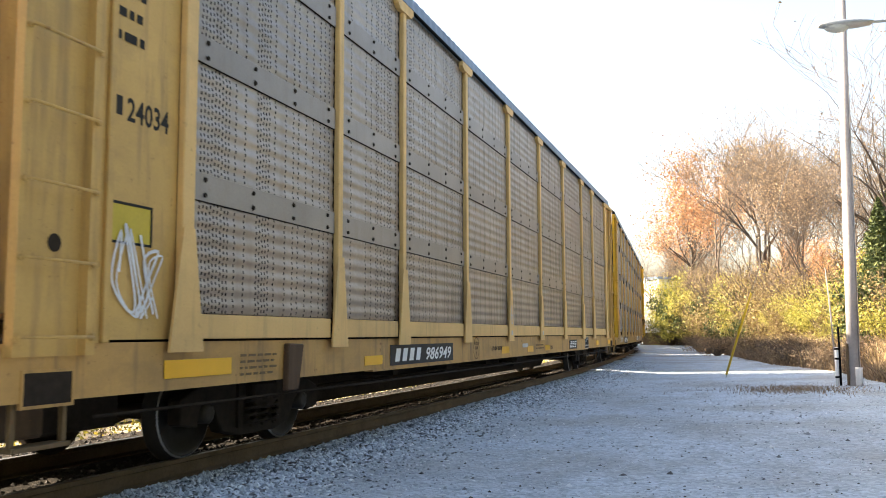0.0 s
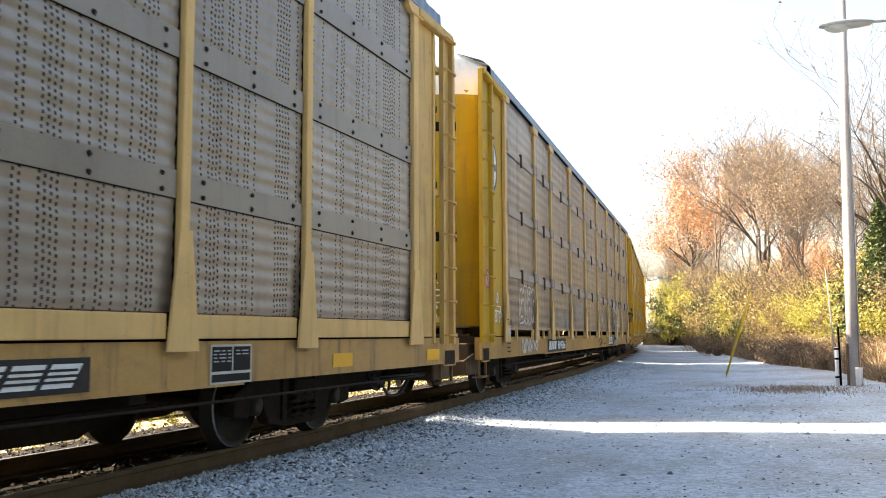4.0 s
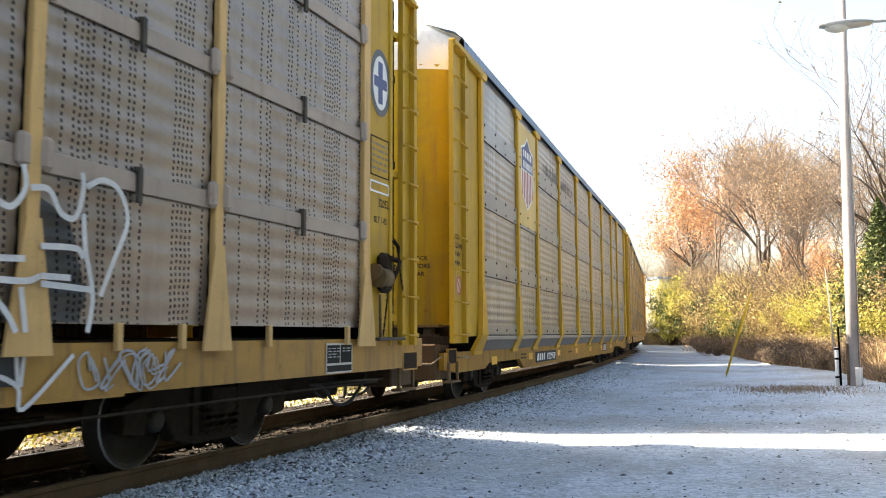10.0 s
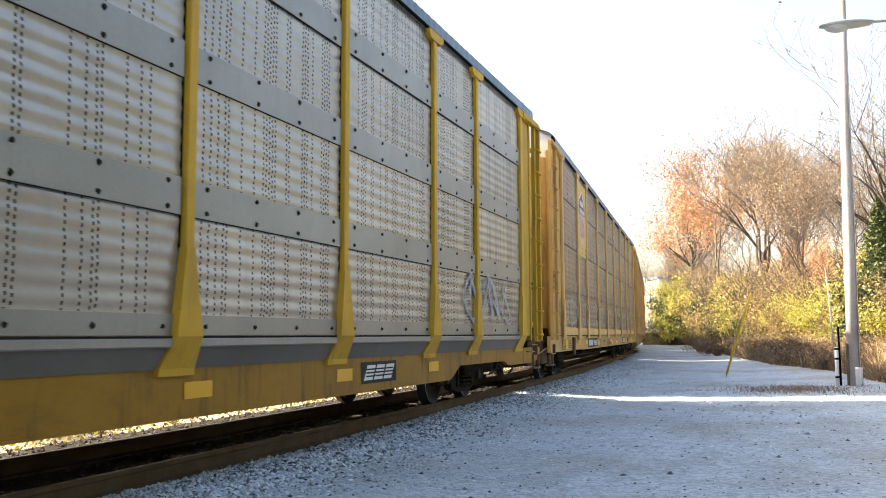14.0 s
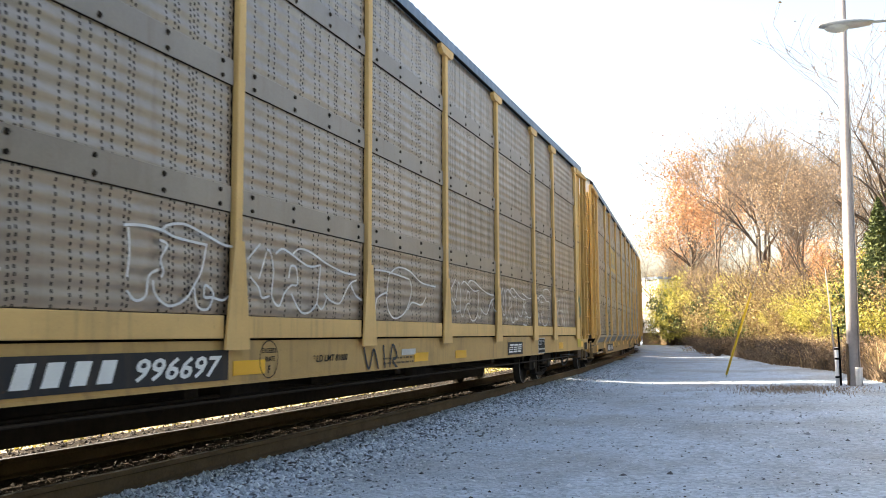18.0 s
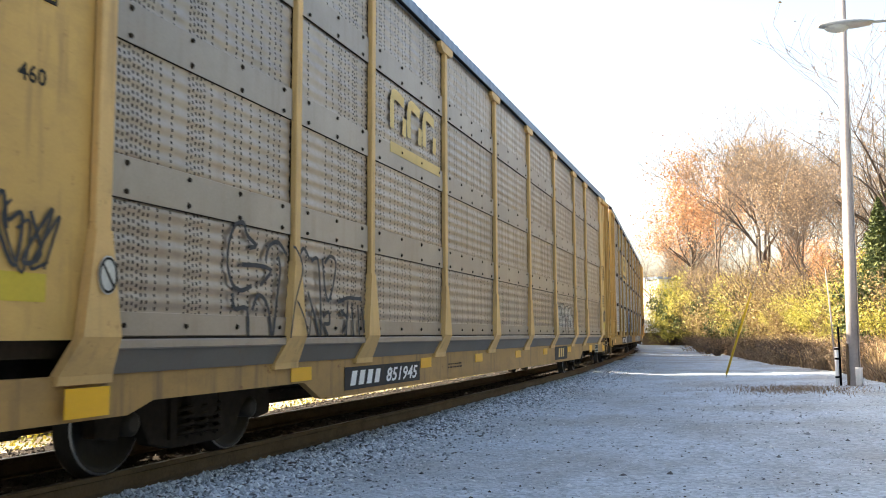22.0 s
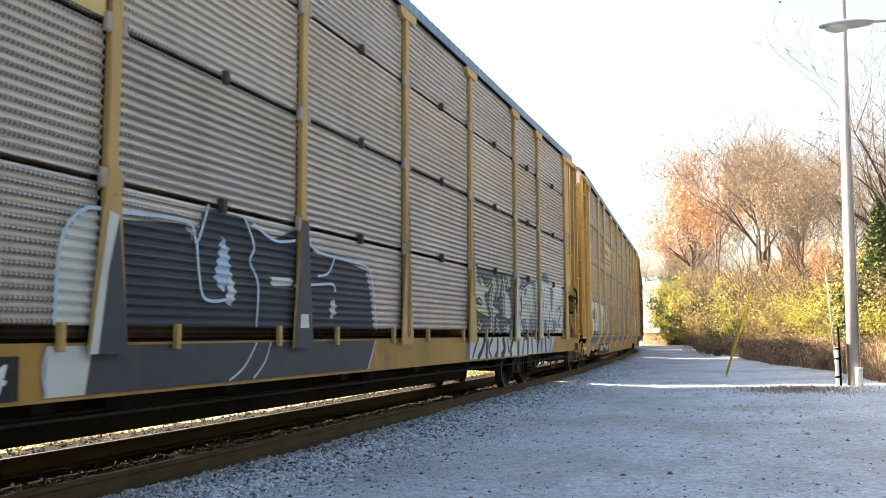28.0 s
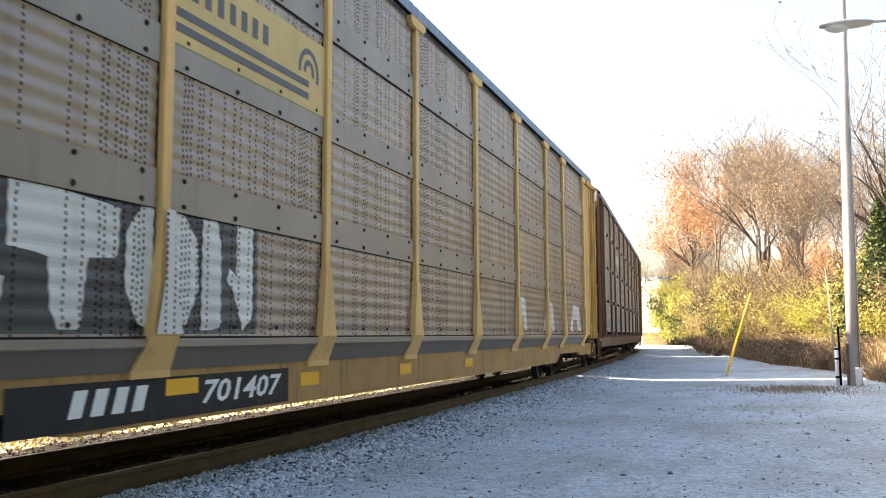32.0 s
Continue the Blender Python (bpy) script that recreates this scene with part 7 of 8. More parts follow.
    aft = [[(6.14, 1.94), (6.36, 1.91), (6.6, 1.87), (6.91, 1.87)],
        [(6.25, 1.83), (6.22, 1.7), (6.18, 1.53)],
        [(6.57, 1.48), (6.51, 1.33), (6.44, 1.31), (6.19, 1.32)],
        [(6.34, 1.45), (6.36, 1.56), (6.47, 1.56), (6.55, 1.5), (6.41, 1.47), (6.34, 1.43)],
        [(6.55, 1.5), (6.67, 1.46), (6.87, 1.48)],
        [(7.26, 1.68), (7.38, 1.77), (7.44, 1.88), (7.57, 1.91), (7.77, 1.83), (8.06, 1.82)],
        [(7.39, 1.56), (7.35, 1.77), (7.47, 1.9), (7.6, 1.86), (7.61, 1.66), (7.55, 1.53), (7.46, 1.46), (7.36, 1.52)],
        [(7.6, 1.92), (7.83, 1.98), (8.13, 1.93), (8.37, 1.86), (8.66, 1.86)],
        [(7.98, 1.99), (8.08, 2.09), (8.36, 2.13), (8.61, 2.11), (8.83, 2.0)],
        [(7.91, 1.96), (7.86, 1.77), (7.9, 1.64), (8.03, 1.6), (7.99, 1.78)],
        [(7.58, 1.53), (7.64, 1.4), (7.72, 1.37), (7.82, 1.46), (7.85, 1.59)],
        [(7.86, 1.59), (7.96, 1.39), (8.15, 1.31), (8.38, 1.36), (8.58, 1.54), (8.66, 1.86)],
        [(8.58, 1.58), (8.63, 1.34)],
        [(9.14, 1.93), (9.36, 1.88), (9.84, 1.92), (9.52, 1.63), (9.27, 1.46)],
        [(10.12, 2.02), (10.3, 2.12), (10.56, 2.12), (10.73, 1.98)],
        [(9.84, 1.69), (10.13, 1.67), (10.02, 1.58), (10.2, 1.38), (10.32, 1.32)],
        [(10.12, 1.99), (10.19, 1.67), (10.38, 1.29)],
        [(10.43, 1.92), (10.31, 1.68), (10.36, 1.32)],
        [(10.5, 1.96), (10.69, 1.88), (10.5, 1.69), (10.57, 1.3)],
        [(10.83, 1.83), (10.63, 1.72), (10.87, 1.58), (10.77, 1.33)],
        [(9.96, 1.6), (10.14, 1.35)]]
    lines = fore + loop + aft
    for shift, size in ((5.8, 1.0), (8.35, 0.8), (-7.8, 1.0), (-5.0, 0.68)):
        lines += [[(-2.9 + (px - -2.9) * size + shift, pz) for px, pz in pts] for pts in loop]
    strokes(car_d, lines, 0.022, SPRAY_WHITE, -SIDE - 0.016, label="long white sprayed outline")
    strokes(car_d, [[(-1.5, 0.98), (-1.35, 0.72), (-1.2, 0.95), (-1.05, 0.7)], [(-0.9, 1.0), (-0.85, 0.7)], [(-0.7, 0.72), (-0.6, 1.0), (-0.45, 0.85), (-0.6, 0.8), (-0.4, 0.68)]], 0.04, SPRAY_BLACK, SILL_Y - 0.006, label="black sprayed tag")
    strokes(car_d, [[(-12.94, 2.05), (-12.86, 1.75), (-12.80, 2.0), (-12.74, 1.78), (-12.68, 2.08), (-12.6, 1.9), (-12.66, 1.8), (-12.52, 1.86), (-12.42, 2.0), (-12.40, 1.85), (-12.5, 1.8), (-12.34, 1.78)],
                    [(-12.94, 1.75), (-12.88, 1.45), (-12.86, 1.72), (-12.72, 1.7), (-12.80, 1.5), (-12.66, 1.55), (-12.6, 1.75), (-12.56, 1.5), (-12.44, 1.72), (-12.4, 1.5), (-12.28, 1.62)], [(-12.88, 1.42), (-12.6, 1.44), (-12.4, 1.32), (-12.26, 1.36)]], 0.022, SPRAY_GREEN, BAY_Y - 0.01, label="green sprayed tag")
    strokes(car_d, [[(-12.9, 2.75), (-12.72, 2.6), (-12.86, 2.45), (-12.7, 2.35)]], 0.09, SPRAY_BLUEGREY, BAY_Y - 0.006, label="faded blue smear")
    scrawl(car_d, 12.28, 12.85, 1.55, 2.2, 3, SPRAY_GREEN, 42, 0.03, BAY_Y - 0.01, label="green sprayed tag")
    part("rim", frame_mesh(12.4, 12.85, 3.6, 4.05, BAY_Y - 0.006, 0.012), STENCIL_DARK, car_d)
    patch(car_d, "caution_label", 12.3, 12.8, 0.78, 1.0, CAUTION, SILL_Y - 0.004)
    # pale grey knee car
    number_plate_board(car_e, -7.72, -5.2, 0.50, 0.76, "851945", KNEE_Y, split=0.44)
    reflectors(car_e, (-9.0, -5.15, -2.4, 0.5, 3.2, 6.3), 0.66, 0.80, KNEE_Y, 0.45)
    patch(car_e, "reflector", -12.23, -11.79, 0.58, 0.78, REFLECT, KNEE_Y - 0.06, "large yellow reflective sheet")
    reflectors(car_e, (9.9, 12.6), 0.58, 0.80, KNEE_Y, 0.45)
    patch(car_e, "owner_panel", 4.55, 6.2, 0.50, 0.82, PLATE_DARK, KNEE_Y, "dark panel with slanted bars")
    bars(car_e, 5.0, 5.8, 0.56, 0.78, 3, LOGO_YELLOW, KNEE_Y - 0.004, 0.06, 0.66, "mark")
    test_panel(car_e, 11.0, 11.6, 0.56, 0.80, KNEE_Y)
    small_print(car_e, -3.9, -3.2, 0.60, 0.70, 2, STENCIL_DARK, KNEE_Y - 0.003, 43)
    yy = -SIDE - 0.012
    for a in (-6.58, -5.96, -5.34):
        strokes(car_e, [[(a + 0.05, 3.78), (a + 0.08, 4.22), (a + 0.48, 4.20)], [(a + 0.48, 3.76), (a + 0.5, 4.0)]], 0.14, LOGO_YELLOW, yy, "mark", "faded yellow block")
    patch(car_e, "mark_line", -6.6, -4.6, 3.46, 3.60, LOGO_YELLOW, yy)
    dark_tag = [[(-10.02, 1.91), (-9.9, 1.94), (-10.06, 2.02), (-10.12, 2.12), (-10.24, 2.1), (-10.32, 2.01), (-10.37, 1.87), (-10.37, 1.71), (-10.29, 1.57), (-10.15, 1.52), (-9.97, 1.57)],
        [(-10.14, 1.75), (-9.79, 1.76), (-9.63, 1.72), (-9.82, 1.58)],
        [(-10.29, 1.49), (-10.25, 1.36), (-10.05, 1.36), (-10.01, 1.11)],
        [(-9.96, 1.35), (-9.85, 1.49), (-9.68, 1.4), (-9.58, 1.12), (-9.51, 1.45), (-9.45, 1.75), (-9.5, 1.88)],
        [(-9.73, 1.81), (-9.67, 1.95), (-9.5, 2.01), (-9.32, 1.9)],
        [(-9.09, 1.88), (-8.97, 2.0), (-8.84, 1.9)],
        [(-8.87, 1.57), (-8.69, 1.29), (-8.56, 1.12), (-8.63, 1.87), (-8.8, 1.88)],
        [(-8.54, 1.93), (-8.48, 1.64), (-8.39, 1.49), (-8.28, 1.65), (-8.21, 1.91), (-8.36, 1.97), (-8.49, 1.88)],
        [(-8.52, 1.32), (-8.38, 1.37), (-8.36, 1.25), (-8.49, 1.24), (-8.39, 1.12)],
        [(-8.15, 1.48), (-7.89, 1.54), (-7.51, 1.54)],
        [(-7.89, 1.51), (-7.93, 1.09)],
        [(-7.79, 1.49), (-7.72, 1.09)],
        [(-7.62, 1.47), (-7.56, 1.09)],
        [(-7.51, 1.45), (-7.42, 1.15)],
        [(-8.09, 1.4), (-7.91, 1.3), (-8.04, 1.15)]]
    post_tag = [[(-9.37, 1.1), (-9.28, 1.45), (-9.14, 1.78), (-9.26, 1.95), (-9.34, 1.98)],
        [(-9.24, 1.46), (-9.08, 1.28), (-8.99, 1.12), (-8.94, 1.38)]]
    strokes(car_e, dark_tag, 0.04, SPRAY_BLACK, yy, label="black sprayed tag")
    strokes(car_e, post_tag, 0.025, SPRAY_BLACK, -SIDE - 0.095)
    tags = [[(4.33, 1.71), (4.47, 1.79), (4.71, 1.8), (4.88, 1.75), (4.95, 1.51), (4.88, 1.11), (4.66, 1.07), (4.5, 1.11), (4.44, 1.41), (4.36, 1.48)],
        [(4.85, 1.87), (5.24, 1.87), (5.26, 1.59), (5.42, 1.58), (5.37, 1.28), (5.51, 1.06), (5.0, 1.11), (4.92, 1.51)],
        [(5.31, 1.79), (5.77, 1.83), (5.81, 1.61), (5.63, 1.55), (5.75, 1.28), (5.83, 1.03), (5.58, 1.06), (5.4, 1.28)],
        [(5.8, 1.77), (6.28, 1.81), (6.2, 1.63), (6.46, 1.59), (6.6, 1.3), (6.66, 1.05), (5.91, 1.05), (5.85, 1.47)]]
    dots = [[(4.66, 1.58), (4.72, 1.5), (4.7, 1.3), (4.65, 1.34)],
        [(5.04, 1.58), (5.39, 1.58), (5.36, 1.53), (5.07, 1.52)],
        [(5.05, 1.39), (5.14, 1.4), (5.14, 1.29), (5.05, 1.29)],
        [(5.56, 1.55), (5.63, 1.46), (5.61, 1.28), (5.5, 1.32)],
        [(6.09, 1.48), (6.29, 1.49), (6.3, 1.29), (6.17, 1.29)]]
    for poly in tags:
        coat(car_e, poly, PERF_GREY, lift=0.014, label="pale sprayed letters")
    for poly in dots:
        coat(car_e, poly, PERF_BLACK, lift=0.018)
    strokes(car_e, [poly + poly[:1] for poly in tags], 0.03, GREY_PAINT, yy - 0.012)
    area(car_e, "sign", ring(-11.98, 1.54, 0.10, 18, 1.35), STENCIL_PALE, -SIDE - 0.075, "oval white sign with dark ring")
    strokes(car_e, [ring(-11.98, 1.54, 0.085, 18, 1.35) + [(-11.895, 1.54)], [(-12.04, 1.62), (-11.92, 1.46)]], 0.018, STENCIL_DARK, -SIDE - 0.08, "sign_ring")
    part("rim", frame_mesh(-12.90, -12.45, 3.28, 3.95, BAY_Y - 0.008, 0.02), STENCIL_DARK, car_e)
    patch(car_e, "caution_label", -12.88, -12.47, 3.30, 3.93, CAUTION, BAY_Y, "yellow label with black rim")
    small_print(car_e, -12.84, -12.5, 3.36, 3.88, 3, SPRAY_WHITE, BAY_Y - 0.006, 51)
    lettering(car_e, "460", -12.75, 2.72, 0.16, STENCIL_DARK, BAY_Y)
    scrawl(car_e, -12.92, -12.40, 1.55, 2.0, 2, SPRAY_BLACK, 52, 0.03, BAY_Y - 0.012)
    patch(car_e, "caution_label", -12.9, -12.45, 1.34, 1.52, CAUTION, BAY_Y)
    door_words(car_e, ("CLOSE & LOCK", "DECK", "CLOSE & LOCK", "DOORS BEFORE", "MOVING CAR"), 2.36, 0.075, STENCIL_DARK, -0.52)
    part("rim", frame_mesh(12.3, 12.75, 2.9, 3.35, BAY_Y - 0.006, 0.012), STENCIL_DARK, car_e)
    small_print(car_e, 12.35, 12.7, 2.95, 3.3, 4, STENCIL_DARK, BAY_Y - 0.003, 53)
    small_print(car_e, 12.35, 12.75, 2.0, 2.4, 5, STENCIL_DARK, BAY_Y - 0.003, 54)
    scrawl(car_e, 12.3, 12.85, 1.55, 1.95, 3, SPRAY_BLACK, 55, 0.025, BAY_Y - 0.012)
    patch(car_e, "caution_label", 12.35, 12.8, 1.30, 1.50, CAUTION, BAY_Y)
    # ribbed car
    rib = dict(period=0.074, depth=0.03, sharp=True, steps=6)
    number_plate_board(car_f, -7.55, -5.1, 0.72, 1.0, "710324", SILL_Y, italic=0.2)
    patch(car_f, "logo_sheet", -7.14, -4.46, 3.43, 4.52, LOGO_YELLOW, -SIDE - 0.016, "yellow sheet with dark shapes")
    for a in (-6.6, -5.98, -5.36):
        strokes(car_f, [[(a + 0.05, 3.88), (a + 0.08, 4.36), (a + 0.46, 4.34)], [(a + 0.46, 3.86), (a + 0.48, 4.1)]], 0.14, SPRAY_SLATE, -SIDE - 0.022, "mark", "dark block")
    patch(car_f, "mark_line", -6.6, -4.8, 3.55, 3.68, SPRAY_SLATE, -SIDE - 0.021)
    slate_l = "slate grey sprayed letters"
    coat(car_f, [(-4.84, 1.2), (-4.80, 1.75), (-4.62, 1.98), (-4.43, 2.02), (-4.43, 1.2)], SPRAY_SILVER, label="pale edge of the spray paint", **rib)
    coat(car_f, [(-4.27, 1.2), (-4.24, 1.98), (-3.42, 2.04), (-3.28, 1.9), (-3.12, 2.22), (-2.55, 2.2), (-2.4, 2.14), (-2.0, 2.05), (-1.53, 2.2), (-1.53, 1.2)], SPRAY_SLATE, label=slate_l, **rib)
    coat(car_f, [(-1.37, 1.2), (-1.37, 2.22), (-1.15, 2.0), (-0.3, 1.96), (0.2, 1.9), (0.36, 1.6), (0.44, 1.2)], SPRAY_SLATE, label=slate_l, **rib)
    area(car_f, "spray_paint", [(-4.47, 1.0), (-4.15, 1.0), (-4.29, 2.0), (-4.39, 1.6)], SPRAY_SLATE, -SIDE - 0.062)
    area(car_f, "spray_paint", [(-4.55, 1.0), (-4.47, 1.0), (-4.39, 1.6), (-4.29, 2.0), (-4.40, 2.02)], SPRAY_SILVER, -SIDE - 0.063)
    area(car_f, "spray_paint", [(-1.65, 1.0), (-1.25, 1.0), (-1.39, 2.3), (-1.51, 2.3)], SPRAY_SLATE, -SIDE - 0.062)
    area(car_f, "spray_paint", [(-1.54, 1.2), (-1.36, 1.2), (-1.37, 1.34), (-1.53, 1.34)], SPRAY_SILVER, -SIDE - 0.064)
    outline = [[(-4.85, 1.2), (-4.82, 1.75), (-4.62, 2.0), (-4.3, 2.03), (-3.42, 2.06), (-3.28, 1.9), (-3.12, 2.24)], [(-3.28, 1.9), (-3.2, 1.5), (-3.05, 1.42), (-2.75, 1.45)], [(-2.55, 2.2), (-2.38, 1.95), (-2.45, 1.8), (-2.3, 1.6), (-2.32, 1.2)],
               [(-2.4, 2.16), (-2.0, 2.04), (-1.6, 2.08)], [(-1.36, 2.24), (-1.15, 2.02), (-0.3, 1.97), (0.22, 1.92), (0.38, 1.6), (0.46, 1.18)], [(-1.1, 1.75), (-0.85, 1.8), (-0.7, 1.98)], [(-1.62, 1.62), (-1.1, 1.66), (-0.75, 1.68), (-0.68, 1.6)]]
    strokes(car_f, outline, 0.028, SPRAY_BLUE, -SIDE - 0.024, label="pale blue sprayed outline")
    coat(car_f, [(-2.98, 1.62), (-2.86, 1.5), (-2.72, 1.62), (-2.78, 1.9), (-2.88, 2.0)], SPRAY_BLUE, lift=0.01, **rib)
    coat(car_f, [(-2.80, 1.42), (-2.72, 1.38), (-2.64, 1.5), (-2.74, 1.7)], SPRAY_WHITE, lift=0.012, **rib)
    coat(car_f, [(-2.0, 1.6), (-1.6, 1.62), (-1.62, 1.7), (-2.05, 1.69)], SPRAY_SILVER, lift=0.01, **rib)
    coat(car_f, [(-0.72, 1.3), (-0.62, 1.36), (-0.62, 1.5), (-0.72, 1.52), (-0.76, 1.4)], SPRAY_SILVER, lift=0.01, **rib)
    area(car_f, "spray_paint", [(-4.88, 0.72), (-4.50, 0.72), (-4.44, 1.06), (-4.86, 1.06)], SPRAY_SILVER, SILL_Y, "pale spray paint on the sill")
    area(car_f, "spray_paint", [(-4.50, 0.72), (0.28, 0.72), (0.50, 1.06), (-4.44, 1.06)], SPRAY_SLATE, SILL_Y, "slate grey spray paint on the sill")
    strokes(car_f, [[(-4.86, 1.06), (-4.90, 0.9), (-4.86, 0.72)], [(0.52, 1.06), (0.42, 0.9), (0.28, 0.72)], [(-2.25, 1.06), (-2.45, 0.85), (-2.7, 0.73)], [(-2.0, 1.06), (-2.1, 0.88), (-2.3, 0.73)]], 0.022, SPRAY_BLUE, SILL_Y - 0.006)
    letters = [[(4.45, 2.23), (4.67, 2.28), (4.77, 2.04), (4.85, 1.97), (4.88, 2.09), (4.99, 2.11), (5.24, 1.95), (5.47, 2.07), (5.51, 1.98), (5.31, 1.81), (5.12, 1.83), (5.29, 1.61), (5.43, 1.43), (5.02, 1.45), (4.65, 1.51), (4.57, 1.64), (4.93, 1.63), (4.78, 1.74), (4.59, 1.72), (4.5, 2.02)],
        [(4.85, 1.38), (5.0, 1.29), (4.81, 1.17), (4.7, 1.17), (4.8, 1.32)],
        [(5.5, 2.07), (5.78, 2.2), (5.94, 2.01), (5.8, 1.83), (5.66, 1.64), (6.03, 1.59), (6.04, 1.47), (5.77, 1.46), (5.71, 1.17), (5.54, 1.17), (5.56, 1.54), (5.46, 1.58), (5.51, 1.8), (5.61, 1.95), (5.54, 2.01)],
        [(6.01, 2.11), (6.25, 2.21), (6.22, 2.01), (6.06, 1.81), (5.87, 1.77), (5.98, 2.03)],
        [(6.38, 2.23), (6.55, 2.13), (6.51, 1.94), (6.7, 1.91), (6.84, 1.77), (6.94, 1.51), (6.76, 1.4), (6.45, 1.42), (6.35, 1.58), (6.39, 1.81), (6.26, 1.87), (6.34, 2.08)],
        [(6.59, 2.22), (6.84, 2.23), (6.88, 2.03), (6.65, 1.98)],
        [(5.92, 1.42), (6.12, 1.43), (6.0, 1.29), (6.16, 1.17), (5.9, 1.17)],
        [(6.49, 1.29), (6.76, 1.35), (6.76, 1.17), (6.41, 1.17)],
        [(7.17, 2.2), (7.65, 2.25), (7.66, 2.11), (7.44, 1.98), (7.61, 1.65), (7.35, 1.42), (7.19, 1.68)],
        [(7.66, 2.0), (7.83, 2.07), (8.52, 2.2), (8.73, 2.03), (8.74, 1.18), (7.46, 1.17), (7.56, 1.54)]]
    lime = [[(4.77, 1.88), (5.37, 1.96), (5.4, 2.0), (4.83, 1.92)],
        [(4.7, 1.58), (5.29, 1.56), (5.38, 1.45), (4.99, 1.47), (4.66, 1.53)],
        [(6.62, 2.16), (6.83, 2.17), (6.83, 2.08), (6.66, 2.05)]]
    backs = [[(4.4, 2.24), (7.12, 2.25), (7.15, 1.16), (4.39, 1.15)],
        [(7.14, 2.22), (8.87, 2.26), (8.88, 1.16), (7.17, 1.16)],
        [(8.97, 2.28), (11.68, 2.27), (11.67, 1.16), (8.99, 1.16)]]
    blots = [[(9.29, 2.16), (9.58, 2.18), (9.71, 1.7), (9.56, 1.6), (9.34, 1.81)],
        [(10.35, 2.2), (10.73, 2.14), (10.55, 1.66), (10.42, 1.6), (10.36, 1.95)],
        [(9.36, 1.37), (9.5, 1.42), (9.47, 1.17), (9.33, 1.17)],
        [(9.76, 1.42), (9.87, 1.38), (9.88, 1.17), (9.73, 1.19)],
        [(10.75, 1.46), (10.9, 1.41), (10.86, 1.17), (10.71, 1.15)],
        [(9.53, 2.38), (9.72, 2.5), (10.17, 2.43), (10.31, 2.25), (9.69, 2.29)],
        [(7.92, 2.01), (8.05, 2.1), (8.16, 2.01), (8.02, 1.84)],
        [(7.77, 1.39), (7.97, 1.47), (7.98, 1.16), (7.8, 1.16)],
        [(8.47, 1.5), (8.6, 1.58), (8.67, 1.17), (8.54, 1.17)]]
    rims = [[(9.65, 2.16), (9.71, 1.7), (9.86, 1.76), (9.98, 1.87), (9.97, 2.2)],
        [(11.14, 2.08), (11.42, 1.82), (10.74, 1.62), (10.56, 1.3)],
        [(10.11, 1.58), (10.17, 1.19)],
        [(10.35, 2.2), (10.36, 1.9)]]
    slashes = [[(4.84, 1.07), (4.61, 0.88), (4.49, 0.74)],
        [(5.22, 1.07), (5.02, 0.86), (4.77, 0.72)],
        [(5.37, 1.06), (5.29, 0.77), (5.24, 0.72)],
        [(5.68, 1.06), (5.45, 0.89), (5.59, 0.72)],
        [(6.0, 1.07), (5.98, 0.82), (5.8, 0.72)],
        [(6.36, 1.07), (6.46, 0.85), (6.25, 0.72)],
        [(6.67, 1.05), (6.74, 0.84), (6.81, 0.79)],
        [(7.09, 1.07), (6.9, 0.84), (6.96, 0.72)],
        [(7.5, 1.07), (7.46, 0.72)]]
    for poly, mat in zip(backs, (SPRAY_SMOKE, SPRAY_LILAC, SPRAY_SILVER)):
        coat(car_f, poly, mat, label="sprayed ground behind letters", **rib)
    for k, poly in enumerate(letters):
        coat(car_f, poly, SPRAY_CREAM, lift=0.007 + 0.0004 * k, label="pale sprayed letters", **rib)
    for k, poly in enumerate(lime):
        coat(car_f, poly, SPRAY_LIME, lift=0.013 + 0.0004 * k, **rib)
    for k, poly in enumerate(blots):
        coat(car_f, poly, SPRAY_BLUEGREY, lift=0.013 + 0.0004 * k, label="blue-grey sprayed shade", **rib)
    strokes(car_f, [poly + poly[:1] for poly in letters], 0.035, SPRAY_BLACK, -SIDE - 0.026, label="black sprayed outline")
    strokes(car_f, rims + [[(9.3, 2.1), (9.0, 1.6), (9.2, 1.2)], [(8.1, 1.9), (8.3, 1.5), (8.1, 1.2)], [(7.7, 1.6), (7.95, 1.75), (8.1, 1.6)]], 0.022, SPRAY_BLACK, -SIDE - 0.04)
    area(car_f, "spray_paint", [(4.34, 0.72), (4.40, 1.07), (8.9, 1.07), (9.1, 0.72)], SPRAY_SILVER, SILL_Y, "silver spray paint on the sill")
    area(car_f, "spray_paint", [(4.20, 0.72), (4.28, 1.07), (4.40, 1.07), (4.34, 0.72)], SPRAY_BLUEGREY, SILL_Y)
    area(car_f, "spray_paint", [(9.1, 0.72), (8.9, 1.07), (10.9, 1.07), (10.5, 0.72)], SPRAY_PALE, SILL_Y, "thin grey spray paint on the sill")
    for k, pts in enumerate(slashes):
        bm = bmesh.new()
        stroke(bm, smooth_line(pts), 0.07 + 0.04 * (k % 3), SILL_Y - 0.005 - 0.0006 * k)
        part("sprayed_line", bm, (SPRAY_SLATE, SPRAY_BLACK)[k % 2], car_f)
    rnd = random.Random(77)
